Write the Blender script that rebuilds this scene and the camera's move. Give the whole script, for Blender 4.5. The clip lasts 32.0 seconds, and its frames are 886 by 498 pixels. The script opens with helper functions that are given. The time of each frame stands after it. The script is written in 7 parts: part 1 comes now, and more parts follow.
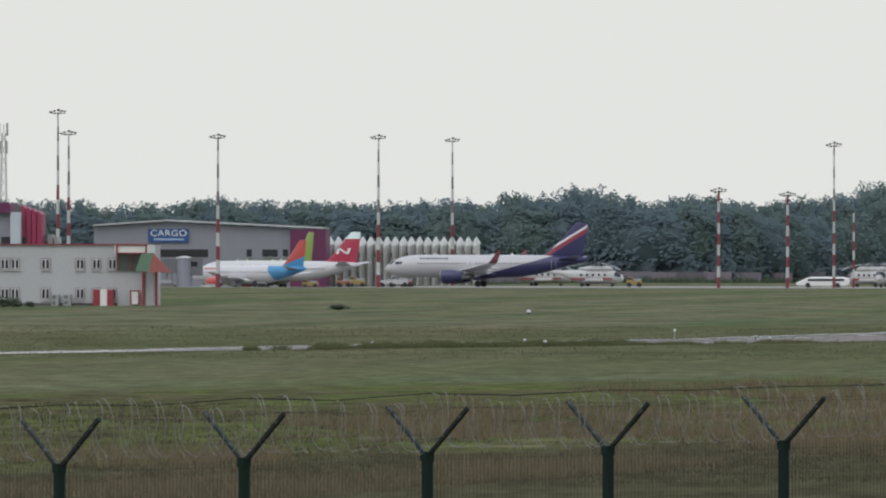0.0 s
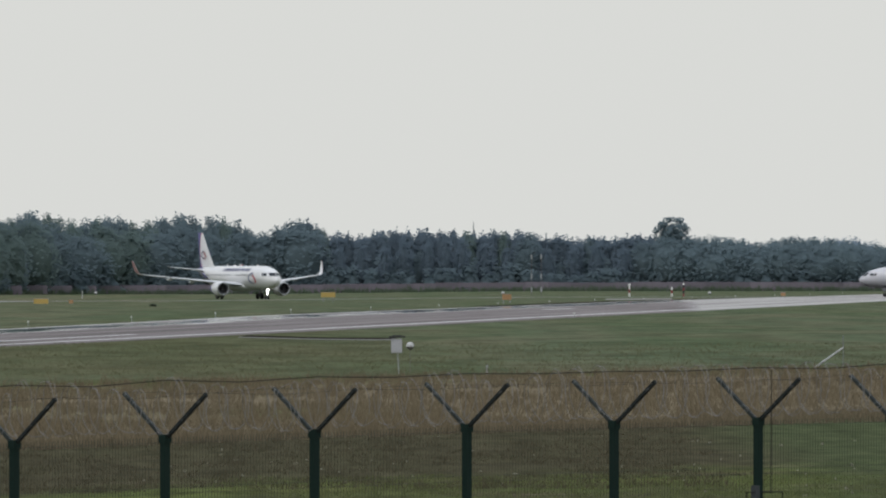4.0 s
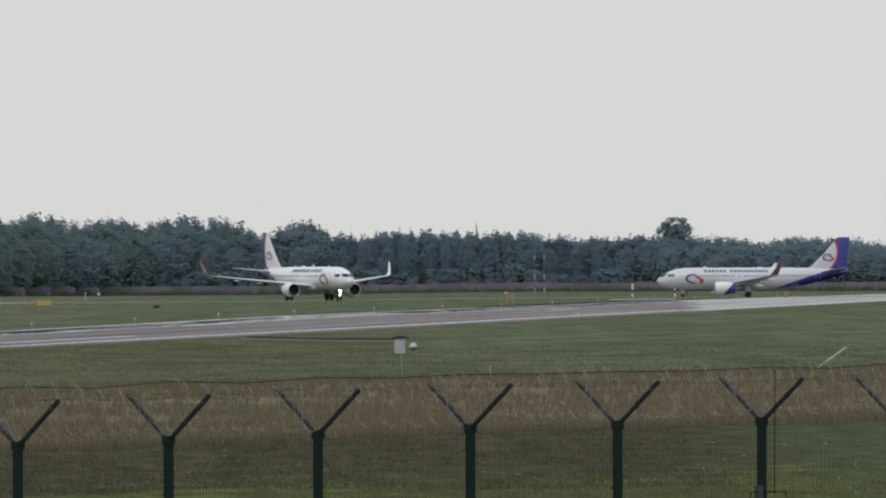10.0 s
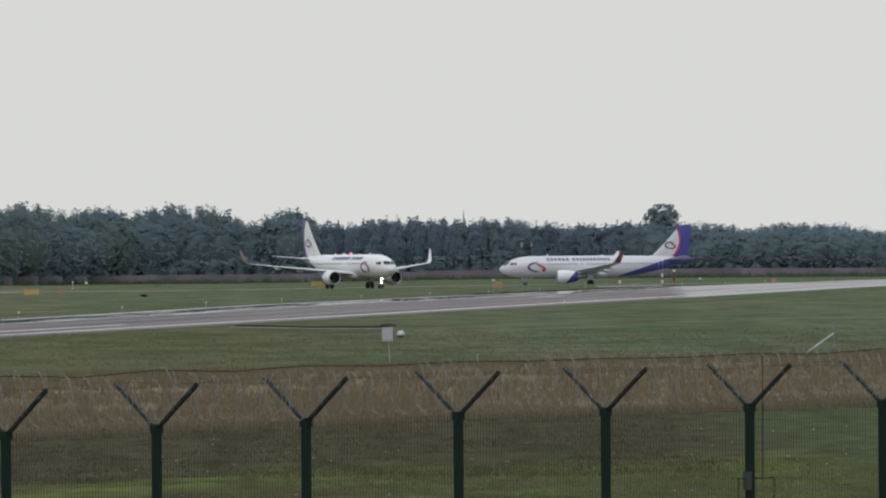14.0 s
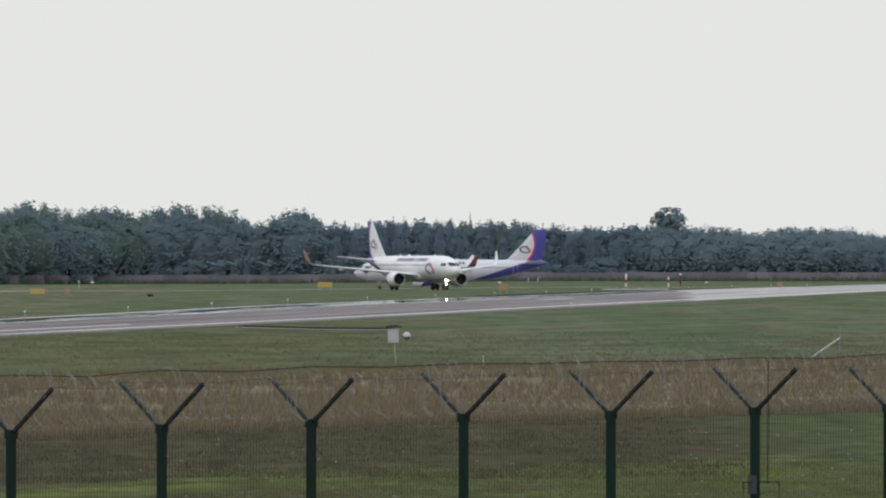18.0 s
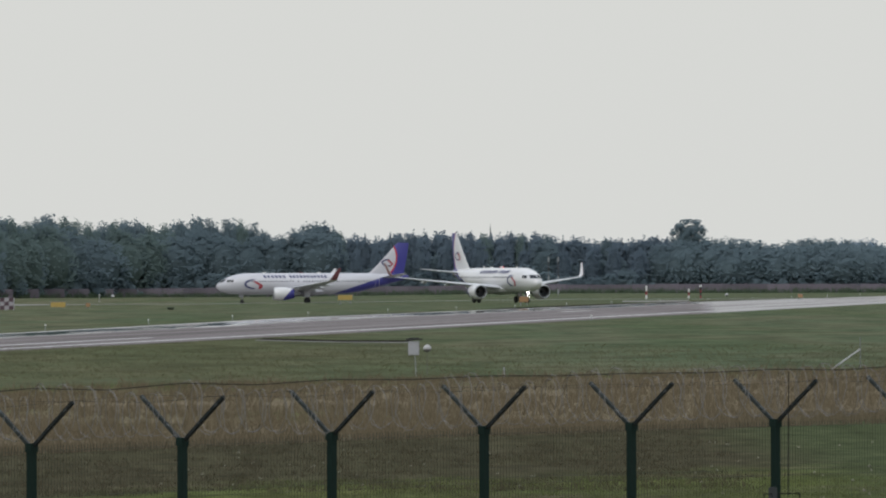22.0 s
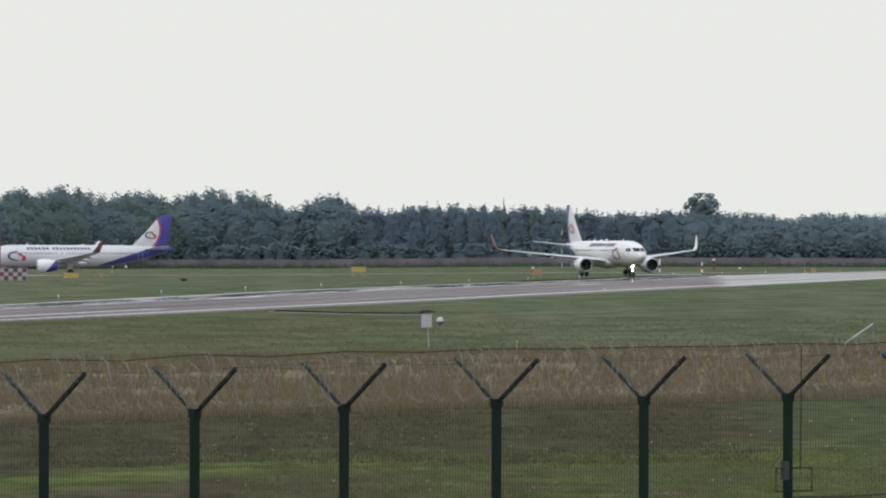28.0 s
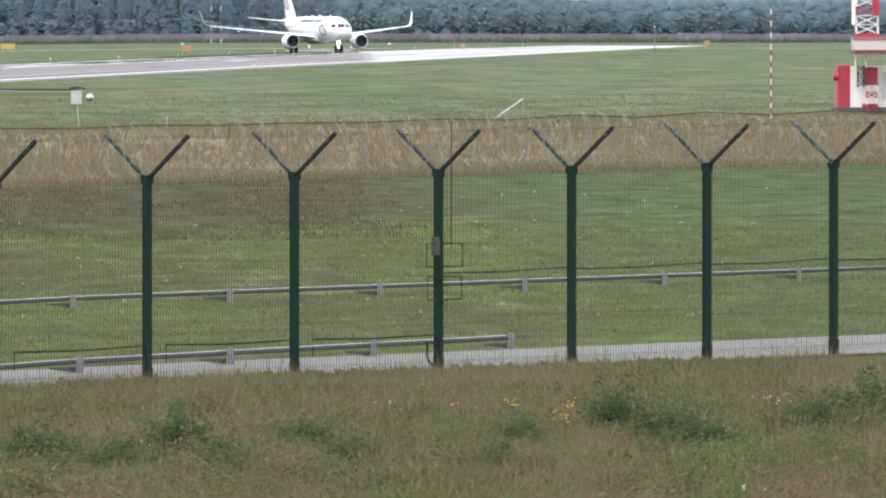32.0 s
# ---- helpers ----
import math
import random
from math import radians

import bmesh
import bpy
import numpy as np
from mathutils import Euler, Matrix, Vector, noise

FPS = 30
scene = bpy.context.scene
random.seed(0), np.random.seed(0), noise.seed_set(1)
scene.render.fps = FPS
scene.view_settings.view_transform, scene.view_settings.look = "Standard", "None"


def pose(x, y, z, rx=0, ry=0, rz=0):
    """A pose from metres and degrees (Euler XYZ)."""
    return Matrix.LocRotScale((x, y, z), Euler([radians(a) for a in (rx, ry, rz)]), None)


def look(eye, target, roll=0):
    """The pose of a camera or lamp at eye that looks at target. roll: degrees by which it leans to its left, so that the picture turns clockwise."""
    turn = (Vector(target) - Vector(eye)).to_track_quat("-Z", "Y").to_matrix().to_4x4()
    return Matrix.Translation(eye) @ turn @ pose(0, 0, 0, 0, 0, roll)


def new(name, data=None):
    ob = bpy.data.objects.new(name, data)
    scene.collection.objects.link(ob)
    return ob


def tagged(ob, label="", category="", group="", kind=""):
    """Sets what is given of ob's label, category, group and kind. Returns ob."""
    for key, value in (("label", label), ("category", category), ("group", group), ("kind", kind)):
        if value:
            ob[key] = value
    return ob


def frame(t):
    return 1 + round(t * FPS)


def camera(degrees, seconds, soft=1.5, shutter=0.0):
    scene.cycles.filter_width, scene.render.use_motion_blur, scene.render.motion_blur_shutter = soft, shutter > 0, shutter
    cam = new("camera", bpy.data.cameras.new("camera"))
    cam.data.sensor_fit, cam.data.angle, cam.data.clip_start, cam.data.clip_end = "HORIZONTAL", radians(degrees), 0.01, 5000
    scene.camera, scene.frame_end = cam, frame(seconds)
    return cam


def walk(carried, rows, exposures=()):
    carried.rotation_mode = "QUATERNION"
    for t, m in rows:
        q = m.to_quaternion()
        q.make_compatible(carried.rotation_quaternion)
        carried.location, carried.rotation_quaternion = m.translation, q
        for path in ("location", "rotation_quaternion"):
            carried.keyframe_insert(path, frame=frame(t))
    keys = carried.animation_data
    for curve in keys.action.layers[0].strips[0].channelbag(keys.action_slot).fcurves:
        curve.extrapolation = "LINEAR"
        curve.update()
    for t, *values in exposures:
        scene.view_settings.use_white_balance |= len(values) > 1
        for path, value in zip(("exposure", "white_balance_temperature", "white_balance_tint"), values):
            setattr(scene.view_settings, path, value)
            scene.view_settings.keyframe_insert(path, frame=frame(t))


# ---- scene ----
EYE = 4.18                      # the camera's height over the foot of the fence
LENS = 20400.0                  # azimuths and heights below are given in 1/20400 rad
cam = camera(2 * math.degrees(math.atan(784 / LENS)), 32.0, soft=2.15)


def view(yaw, tilt, lean, dx, dz):
    return pose(dx, 0, EYE + dz, 90 + tilt, 0, -yaw) @ pose(0, 0, 0, 0, 0, lean)


PATH = [
    (0.0, -6.0375, 0.0545, 0.089, -0.096, -0.018),
    (0.4, -5.7965, 0.0712, 0.139, -0.000, -0.000),
    (0.5, -5.0550, 0.0860, 0.265, 0.030, 0.004),
    (0.6, -4.3232, 0.1012, 0.391, 0.050, 0.007),
    (0.8, -3.2257, 0.1126, 0.501, 0.019, 0.008),
    (1.0, -2.6276, 0.0555, 0.453, -0.005, 0.027),
    (1.2, -2.1150, -0.0260, 0.510, -0.008, 0.017),
    (1.3, -1.8500, -0.0684, 0.522, -0.010, 0.015),
    (1.6, -1.2713, -0.0669, 0.496, -0.028, 0.019),
    (1.7, -1.2350, -0.0460, 0.495, -0.028, 0.019),
    (1.8, -1.1720, 0.0140, 0.495, -0.028, 0.020),
    (2.0, -0.9421, 0.1325, 0.495, -0.027, 0.020),
    (2.2, -0.5730, 0.2450, 0.380, -0.012, 0.010),
    (2.5, 0.0008, 0.2865, 0.199, 0.002, -0.000),
    (3.0, -0.1031, 0.1169, -0.008, 0.000, -0.000),
    (3.5, 0.0668, 0.2158, -0.011, 0.000, -0.000),
    (4.0, 0.1634, 0.1320, -0.006, 0.001, 0.001),
    (4.5, -0.1791, -0.0301, -0.184, -0.003, 0.000),
    (6.5, -0.3166, 0.2216, 0.148, 0.000, 0.000),
    (7.0, -0.2281, 0.2499, 0.210, -0.001, 0.000),
    (7.5, -0.1524, 0.1748, 0.108, -0.002, -0.000),
    (8.0, -0.1693, 0.2457, 0.046, -0.001, -0.000),
    (8.5, -0.2213, 0.2333, 0.018, -0.001, 0.000),
    (9.0, -0.2694, 0.3110, 0.079, -0.006, 0.001),
    (9.5, -0.0683, 0.2323, -0.117, 0.002, -0.001),
    (10.0, 0.1486, 0.1355, -0.138, -0.000, -0.001),
    (10.5, 0.2594, 0.1015, -0.132, -0.003, -0.000),
    (11.0, 0.2320, 0.0595, -0.227, 0.000, 0.001),
    (11.5, 0.2747, 0.0372, -0.287, -0.003, -0.000),
    (12.0, 0.2922, 0.0382, -0.239, -0.003, 0.002),
    (12.5, 0.2655, 0.3538, -0.308, 0.001, 0.000),
    (13.0, 0.2069, 0.4146, -0.204, -0.001, 0.001),
    (13.5, 0.1935, 0.0907, -0.349, -0.002, -0.001),
    (14.0, 0.2118, 0.0730, -0.381, 0.000, 0.000),
    (14.5, 0.3450, 0.0033, -0.373, 0.001, 0.000),
    (16.5, 0.1752, 0.0038, -0.255, -0.002, -0.002),
    (17.0, 0.0924, 0.0099, -0.089, 0.001, 0.000),
    (17.5, 0.1238, 0.0643, -0.019, -0.003, -0.001),
    (18.0, 0.1799, 0.0824, 0.016, -0.001, 0.000),
    (18.5, 0.1983, 0.1648, -0.008, 0.002, 0.001),
    (19.0, 0.2250, 0.1928, 0.111, -0.002, -0.000),
    (19.5, 0.1653, 0.2771, 0.039, 0.000, 0.000),
    (20.0, 0.1483, 0.3576, 0.048, -0.002, 0.000),
    (20.5, 0.0956, 0.2883, -0.088, -0.001, 0.001),
    (21.0, 0.0705, 0.2891, -0.093, 0.004, 0.001),
    (21.5, 0.0892, 0.2449, -0.109, 0.002, -0.001),
    (22.0, 0.0793, 0.1445, -0.140, 0.002, -0.001),
    (22.5, 0.0533, 0.1309, -0.169, 0.005, -0.001),
    (23.0, 0.0057, 0.0729, -0.096, 0.000, 0.001),
    (23.5, -0.0260, 0.1286, -0.065, 0.001, -0.001),
    (24.0, -0.0913, 0.0559, -0.041, 0.004, -0.001),
    (24.5, -0.1096, -0.1328, 0.036, 0.002, -0.001),
    (26.5, -0.2019, -0.1484, 0.137, 0.001, -0.000),
    (27.0, -0.1545, -0.0864, 0.105, 0.001, 0.000),
    (27.5, -0.0117, -0.0237, 0.013, 0.001, -0.000),
    (28.0, 0.0131, 0.0077, 0.134, 0.003, 0.001),
    (28.5, 0.0829, 0.0877, 0.136, 0.003, -0.000),
    (29.0, 0.1619, 0.0665, 0.124, 0.002, -0.000),
    (29.5, 0.4459, 0.0902, 0.104, -0.001, 0.000),
    (30.0, 0.6848, 0.0128, -0.134, 0.004, 0.000),
    (30.5, 0.9927, -0.1181, -0.183, -0.002, -0.000),
    (31.0, 1.2030, -0.4310, -0.240, -0.001, -0.000),
    (31.5, 1.4387, -0.9203, -0.193, 0.000, 0.000),
    (32.0, 1.7549, -1.1034, -0.007, -0.005, 0.001),
]

EXPOSURES = [(0.0, 0.03), (0.6, 0.08), (1.0, 0.13), (1.3, 0.21), (2.0, 0.22), (3.0, -0.09), (4.0, -0.12), (7.0, -0.25), (9.0, -0.26), (10.0, -0.15), (11.0, -0.04), (12.0, 0.03), (12.5, -0.1), (13.0, -0.42), (13.5, -0.28), (14.0, -0.13), (16.5, 0.12), (17.5, 0.08), (19.0, -0.09), (20.0, -0.40), (20.5, -0.41), (21.2, -0.38), (22.0, -0.15), (24.0, -0.04), (26.5, 0.30), (27.2, 0.32), (28.0, 0.12), (29.0, 0.07), (30.4, 0.12), (31.0, 0.53), (32.0, 1.26)]
walk(cam, [(t, view(a, b, c, d, e)) for t, a, b, c, d, e in PATH], EXPOSURES)

# ---- light: a bright overcast sky and a soft sun behind thin cloud ----
SUN_UP, SUN_TURN = radians(52), radians(205)
world = bpy.data.worlds.new("overcast_sky")
scene.world = world
world.use_nodes = True
wn, wl = world.node_tree.nodes, world.node_tree.links
wn.clear()
sky = wn.new("ShaderNodeTexSky")
sky.sky_type, sky.sun_disc = "NISHITA", False
sky.sun_elevation, sky.sun_rotation, sky.dust_density, sky.air_density = SUN_UP, SUN_TURN, 4.0, 1.5
dim = wn.new("ShaderNodeVectorMath")
dim.operation = "SCALE"
dim.inputs["Scale"].default_value = 0.1
cloud = wn.new("ShaderNodeMix")
cloud.data_type = "RGBA"
cloud.inputs["Factor"].default_value = 0.93
grad = wn.new("ShaderNodeValToRGB")
grad.color_ramp.interpolation = "EASE"
for stop, (at, tone) in zip((grad.color_ramp.elements[0], grad.color_ramp.elements[1]), ((0.03, (0.80, 0.81, 0.785, 1)), (0.75, (0.93, 1.02, 1.14, 1)))):
    stop.position, stop.color = at, tone
split = wn.new("ShaderNodeSeparateXYZ")
wl.new(wn.new("ShaderNodeTexCoord").outputs["Generated"], split.inputs[0])
wl.new(split.outputs["Z"], grad.inputs["Fac"])
wl.new(grad.outputs["Color"], cloud.inputs["B"])
back = wn.new("ShaderNodeBackground")
back.inputs["Strength"].default_value = 1.0
wout = wn.new("ShaderNodeOutputWorld")
wl.new(sky.outputs["Color"], dim.inputs[0])
wl.new(dim.outputs["Vector"], cloud.inputs["A"])
wl.new(cloud.outputs["Result"], back.inputs["Color"])
wl.new(back.outputs["Background"], wout.inputs["Surface"])
sun = new("sun", bpy.data.lights.new("sun", "SUN"))
sun.data.energy, sun.data.angle, sun.data.color = 0.9, radians(40), (1.0, 0.96, 0.9)
sun.matrix_world = look((-0.45 * 100, -0.9 * 100, 128), (0, 0, 0))


# ---- materials ----
def nodes_of(name):
    m = bpy.data.materials.new(name)
    m.use_nodes = True
    n, l = m.node_tree.nodes, m.node_tree.links
    return m, n, l, n["Principled BSDF"]


def ramp_mix(n, l, factor, a, b):
    mix = n.new("ShaderNodeMix")
    mix.data_type = "RGBA"
    for key, v in (("Factor", factor), ("A", a), ("B", b)):
        if isinstance(v, (tuple, float, int)):
            mix.inputs[key].default_value = (*v, 1) if isinstance(v, tuple) else v
        else:
            l.new(v, mix.inputs[key])
    return mix.outputs["Result"]


def calc(n, l, op, a, b=None, c=None, clamp=False):
    q = n.new("ShaderNodeMath")
    q.operation, q.use_clamp = op, clamp
    for i, v in enumerate((a, b, c)):
        if v is None:
            continue
        if isinstance(v, (int, float)):
            q.inputs[i].default_value = v
        else:
            l.new(v, q.inputs[i])
    return q.outputs[0]


def noise_at(n, l, scale, vec=None, detail=4.0, stretch=None, rough=0.6):
    t = n.new("ShaderNodeTexNoise")
    t.inputs["Scale"].default_value, t.inputs["Detail"].default_value, t.inputs["Roughness"].default_value = scale, detail, rough
    if vec is None:
        vec = n.new("ShaderNodeTexCoord").outputs["Object"]
    if stretch:
        mp = n.new("ShaderNodeMapping")
        mp.inputs["Scale"].default_value = stretch
        l.new(vec, mp.inputs["Vector"])
        vec = mp.outputs["Vector"]
    l.new(vec, t.inputs["Vector"])
    return t.outputs["Fac"]


def spread(n, l, fac, lo, hi):
    r = n.new("ShaderNodeMapRange")
    r.inputs["From Min"].default_value, r.inputs["From Max"].default_value = lo, hi
    l.new(fac, r.inputs["Value"])
    return r.outputs["Result"]


def plain(name, col, rough=0.6, metal=0.0, vary=0.18, scale=1.2, bump=0.0, dirt=None, gloss=0.5):
    """A surface with grain at two scales: fine variation and larger dirt."""
    m, n, l, b = nodes_of(name)
    f1 = spread(n, l, noise_at(n, l, scale * 9), 0.3, 0.7)
    f2 = spread(n, l, noise_at(n, l, scale), 0.35, 0.7)
    dark = tuple(c * (1 - vary) for c in col)
    c = ramp_mix(n, l, f1, dark, col)
    c = ramp_mix(n, l, calc(n, l, "MULTIPLY", f2, min(1.0, vary * 2)), c, dirt or tuple(k * 0.75 for k in col))
    l.new(c, b.inputs["Base Color"])
    b.inputs["Roughness"].default_value, b.inputs["Metallic"].default_value = rough, metal
    b.inputs["Specular IOR Level"].default_value = gloss
    if bump:
        bp = n.new("ShaderNodeBump")
        bp.inputs["Strength"].default_value, bp.inputs["Distance"].default_value = bump, 0.02
        l.new(f1, bp.inputs["Height"])
        l.new(bp.outputs["Normal"], b.inputs["Normal"])
    return m


def leafy(name, cols, rough=0.75, island=True):
    """Foliage or grass: each island (blade, leaf) takes its own tone."""
    m, n, l, b = nodes_of(name)
    g = n.new("ShaderNodeNewGeometry")
    obj = n.new("ShaderNodeObjectInfo")
    r = n.new("ShaderNodeValToRGB")
    el = r.color_ramp.elements
    while len(el) < len(cols):
        el.new(0.5)
    for i, c in enumerate(cols):
        el[i].position, el[i].color = i / (len(cols) - 1), (*c, 1)
    v = calc(n, l, "ADD", calc(n, l, "MULTIPLY", g.outputs["Random Per Island"], 0.65), calc(n, l, "MULTIPLY", obj.outputs["Random"], 0.35))
    l.new(v, r.inputs["Fac"])
    l.new(r.outputs["Color"], b.inputs["Base Color"])
    b.inputs["Roughness"].default_value = rough
    b.inputs["Specular IOR Level"].default_value = 0.1
    through_leaf = n.new("ShaderNodeBsdfTranslucent")
    l.new(r.outputs["Color"], through_leaf.inputs["Color"])
    both = n.new("ShaderNodeMixShader")
    both.inputs[0].default_value = 0.5
    l.new(b.outputs[0], both.inputs[1])
    l.new(through_leaf.outputs[0], both.inputs[2])
    l.new(both.outputs[0], n["Material Output"].inputs["Surface"])
    return m


def zoned(name, base, zones, rough=0.3, metal=0.0, coat=0.0):
    """Paint in zones of the thing's own space. A zone: (colour, (a, b, c), d): a x + b y + c z > d; or (colour, (x, z), r, R): a ring."""
    m, n, l, b = nodes_of(name)
    pos = n.new("ShaderNodeTexCoord").outputs["Object"]
    grime = spread(n, l, noise_at(n, l, 0.5, pos, stretch=(0.3, 1, 1)), 0.35, 0.75)
    col = ramp_mix(n, l, calc(n, l, "MULTIPLY", grime, 0.12), base, tuple(k * 0.72 for k in base))
    for z in zones:
        if len(z) == 3:
            dot = n.new("ShaderNodeVectorMath")
            dot.operation = "DOT_PRODUCT"
            l.new(pos, dot.inputs[0])
            dot.inputs[1].default_value = z[1]
            mask = calc(n, l, "GREATER_THAN", dot.outputs["Value"], z[2])
        else:
            sub = n.new("ShaderNodeVectorMath")
            sub.operation = "SUBTRACT"
            l.new(pos, sub.inputs[0])
            sub.inputs[1].default_value = (z[1][0], 0, z[1][1])
            flat = n.new("ShaderNodeVectorMath")
            flat.operation = "MULTIPLY"
            l.new(sub.outputs["Vector"], flat.inputs[0])
            flat.inputs[1].default_value = (1, 0, 1)
            ln = n.new("ShaderNodeVectorMath")
            ln.operation = "LENGTH"
            l.new(flat.outputs["Vector"], ln.inputs[0])
            mask = calc(n, l, "MULTIPLY", calc(n, l, "GREATER_THAN", ln.outputs["Value"], z[2]), calc(n, l, "LESS_THAN", ln.outputs["Value"], z[3]))
        col = ramp_mix(n, l, mask, col, z[0])
    l.new(col, b.inputs["Base Color"])
    b.inputs["Roughness"].default_value, b.inputs["Metallic"].default_value = rough, metal
    b.inputs["Coat Weight"].default_value = coat
    return m


def glow(name, col, strength):
    m, n, l, b = nodes_of(name)
    b.inputs["Base Color"].default_value = (*col, 1)
    b.inputs["Emission Color"].default_value, b.inputs["Emission Strength"].default_value = (*col, 1), strength
    return m


WHITE, UBLUE, URED = (0.67, 0.67, 0.68), (0.045, 0.045, 0.24), (0.45, 0.03, 0.05)
M_RUBBER = plain("rubber", (0.025, 0.025, 0.028), 0.8)
M_STEEL = plain("gear_steel", (0.30, 0.31, 0.33), 0.4, 0.6)
M_DARK = plain("dark_opening", (0.015, 0.016, 0.02), 0.5)
M_GLASS = plain("tinted_glass", (0.02, 0.025, 0.035), 0.12)
M_GALV = plain("galvanised_steel", (0.42, 0.44, 0.46), 0.45, 0.5, 0.3, 3)
M_WIRE = plain("barbed_wire", (0.25, 0.24, 0.23), 0.5, 0.3, 0.7, 5)
M_STRAND = plain("dark_strand", (0.016, 0.016, 0.018), 0.7, gloss=0.1)
M_GREEN = plain("green_coated_steel", (0.0075, 0.023, 0.018), 0.65, 0, 0.3, 4, gloss=0.15)


def speckled(name, base, spots, lo, hi):
    """Coated steel with pale specks."""
    m, n, l, b = nodes_of(name)
    f = spread(n, l, noise_at(n, l, 22.0, None, 3), lo, hi)
    l.new(ramp_mix(n, l, f, base, spots), b.inputs["Base Color"])
    b.inputs["Roughness"].default_value, b.inputs["Specular IOR Level"].default_value = 0.6, 0.15
    return m


# left arms take the paler, more speckled coat, right arms the darker one
M_ARM = speckled("paler_green_arm", (0.024, 0.030, 0.029), (0.13, 0.14, 0.14), 0.52, 0.68)
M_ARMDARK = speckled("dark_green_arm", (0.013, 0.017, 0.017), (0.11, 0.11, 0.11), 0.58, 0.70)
M_MESH = plain("green_mesh_wire", (0.066, 0.072, 0.054), 0.7, gloss=0.15)
# rail steel darkened in colour, as a face turned away from the sky
M_RAIL = plain("shaded_rail_steel", (0.06, 0.063, 0.07), 0.6, 0.1, 0.35, 3)
M_POLE = plain("dark_grey_pole", (0.17, 0.16, 0.16), 0.6, 0, 0.3, 0.5)
M_RED = plain("red_paint", (0.29, 0.035, 0.05), 0.5, 0, 0.25, 2)
# mast red and white, duller than the plain paints
M_MUTEDRED = plain("muted_red_mast_paint", (0.21, 0.035, 0.05), 0.6, 0, 0.3, 1)
M_CHALK = plain("muted_white_mast_paint", (0.50, 0.50, 0.50), 0.6, 0, 0.2, 1)
M_CRIMSON = plain("crimson_paint", (0.36, 0.022, 0.05), 0.5, 0, 0.2, 1)
M_WHITE = plain("white_paint", (0.74, 0.74, 0.73), 0.5, 0, 0.12, 1.5)
M_GREY = plain("grey_cladding", (0.25, 0.255, 0.30), 0.5, 0, 0.12, 0.3)
M_ROOF = plain("light_roof_sheet", (0.50, 0.51, 0.53), 0.4, 0.1, 0.12, 0.3)
M_PURPLE = plain("purple_cladding", (0.13, 0.022, 0.085), 0.5)
M_MAGENTA = plain("magenta_cladding", (0.30, 0.03, 0.09), 0.5)
M_SIGN = plain("blue_sign", (0.025, 0.085, 0.27), 0.4)
# board yellow and orange kept dull, with haze put into the paint
M_YELLOW = plain("yellow_board", (0.45, 0.32, 0.09), 0.5)
M_ORANGE = plain("orange_board", (0.36, 0.21, 0.10), 0.5)
M_BARK = plain("bark", (0.08, 0.065, 0.05), 0.9, 0, 0.3, 2)
M_BLACK = plain("black_metal", (0.02, 0.02, 0.022), 0.5)
M_TENT = plain("white_membrane", (0.58, 0.58, 0.57), 0.6, 0, 0.15, 0.5)
M_LAMPON = glow("landing_light", (1.0, 0.97, 0.9), 14)
M_MARK = plain("white_marking", (0.56, 0.55, 0.54), 0.7, 0, 0.35, 0.08)


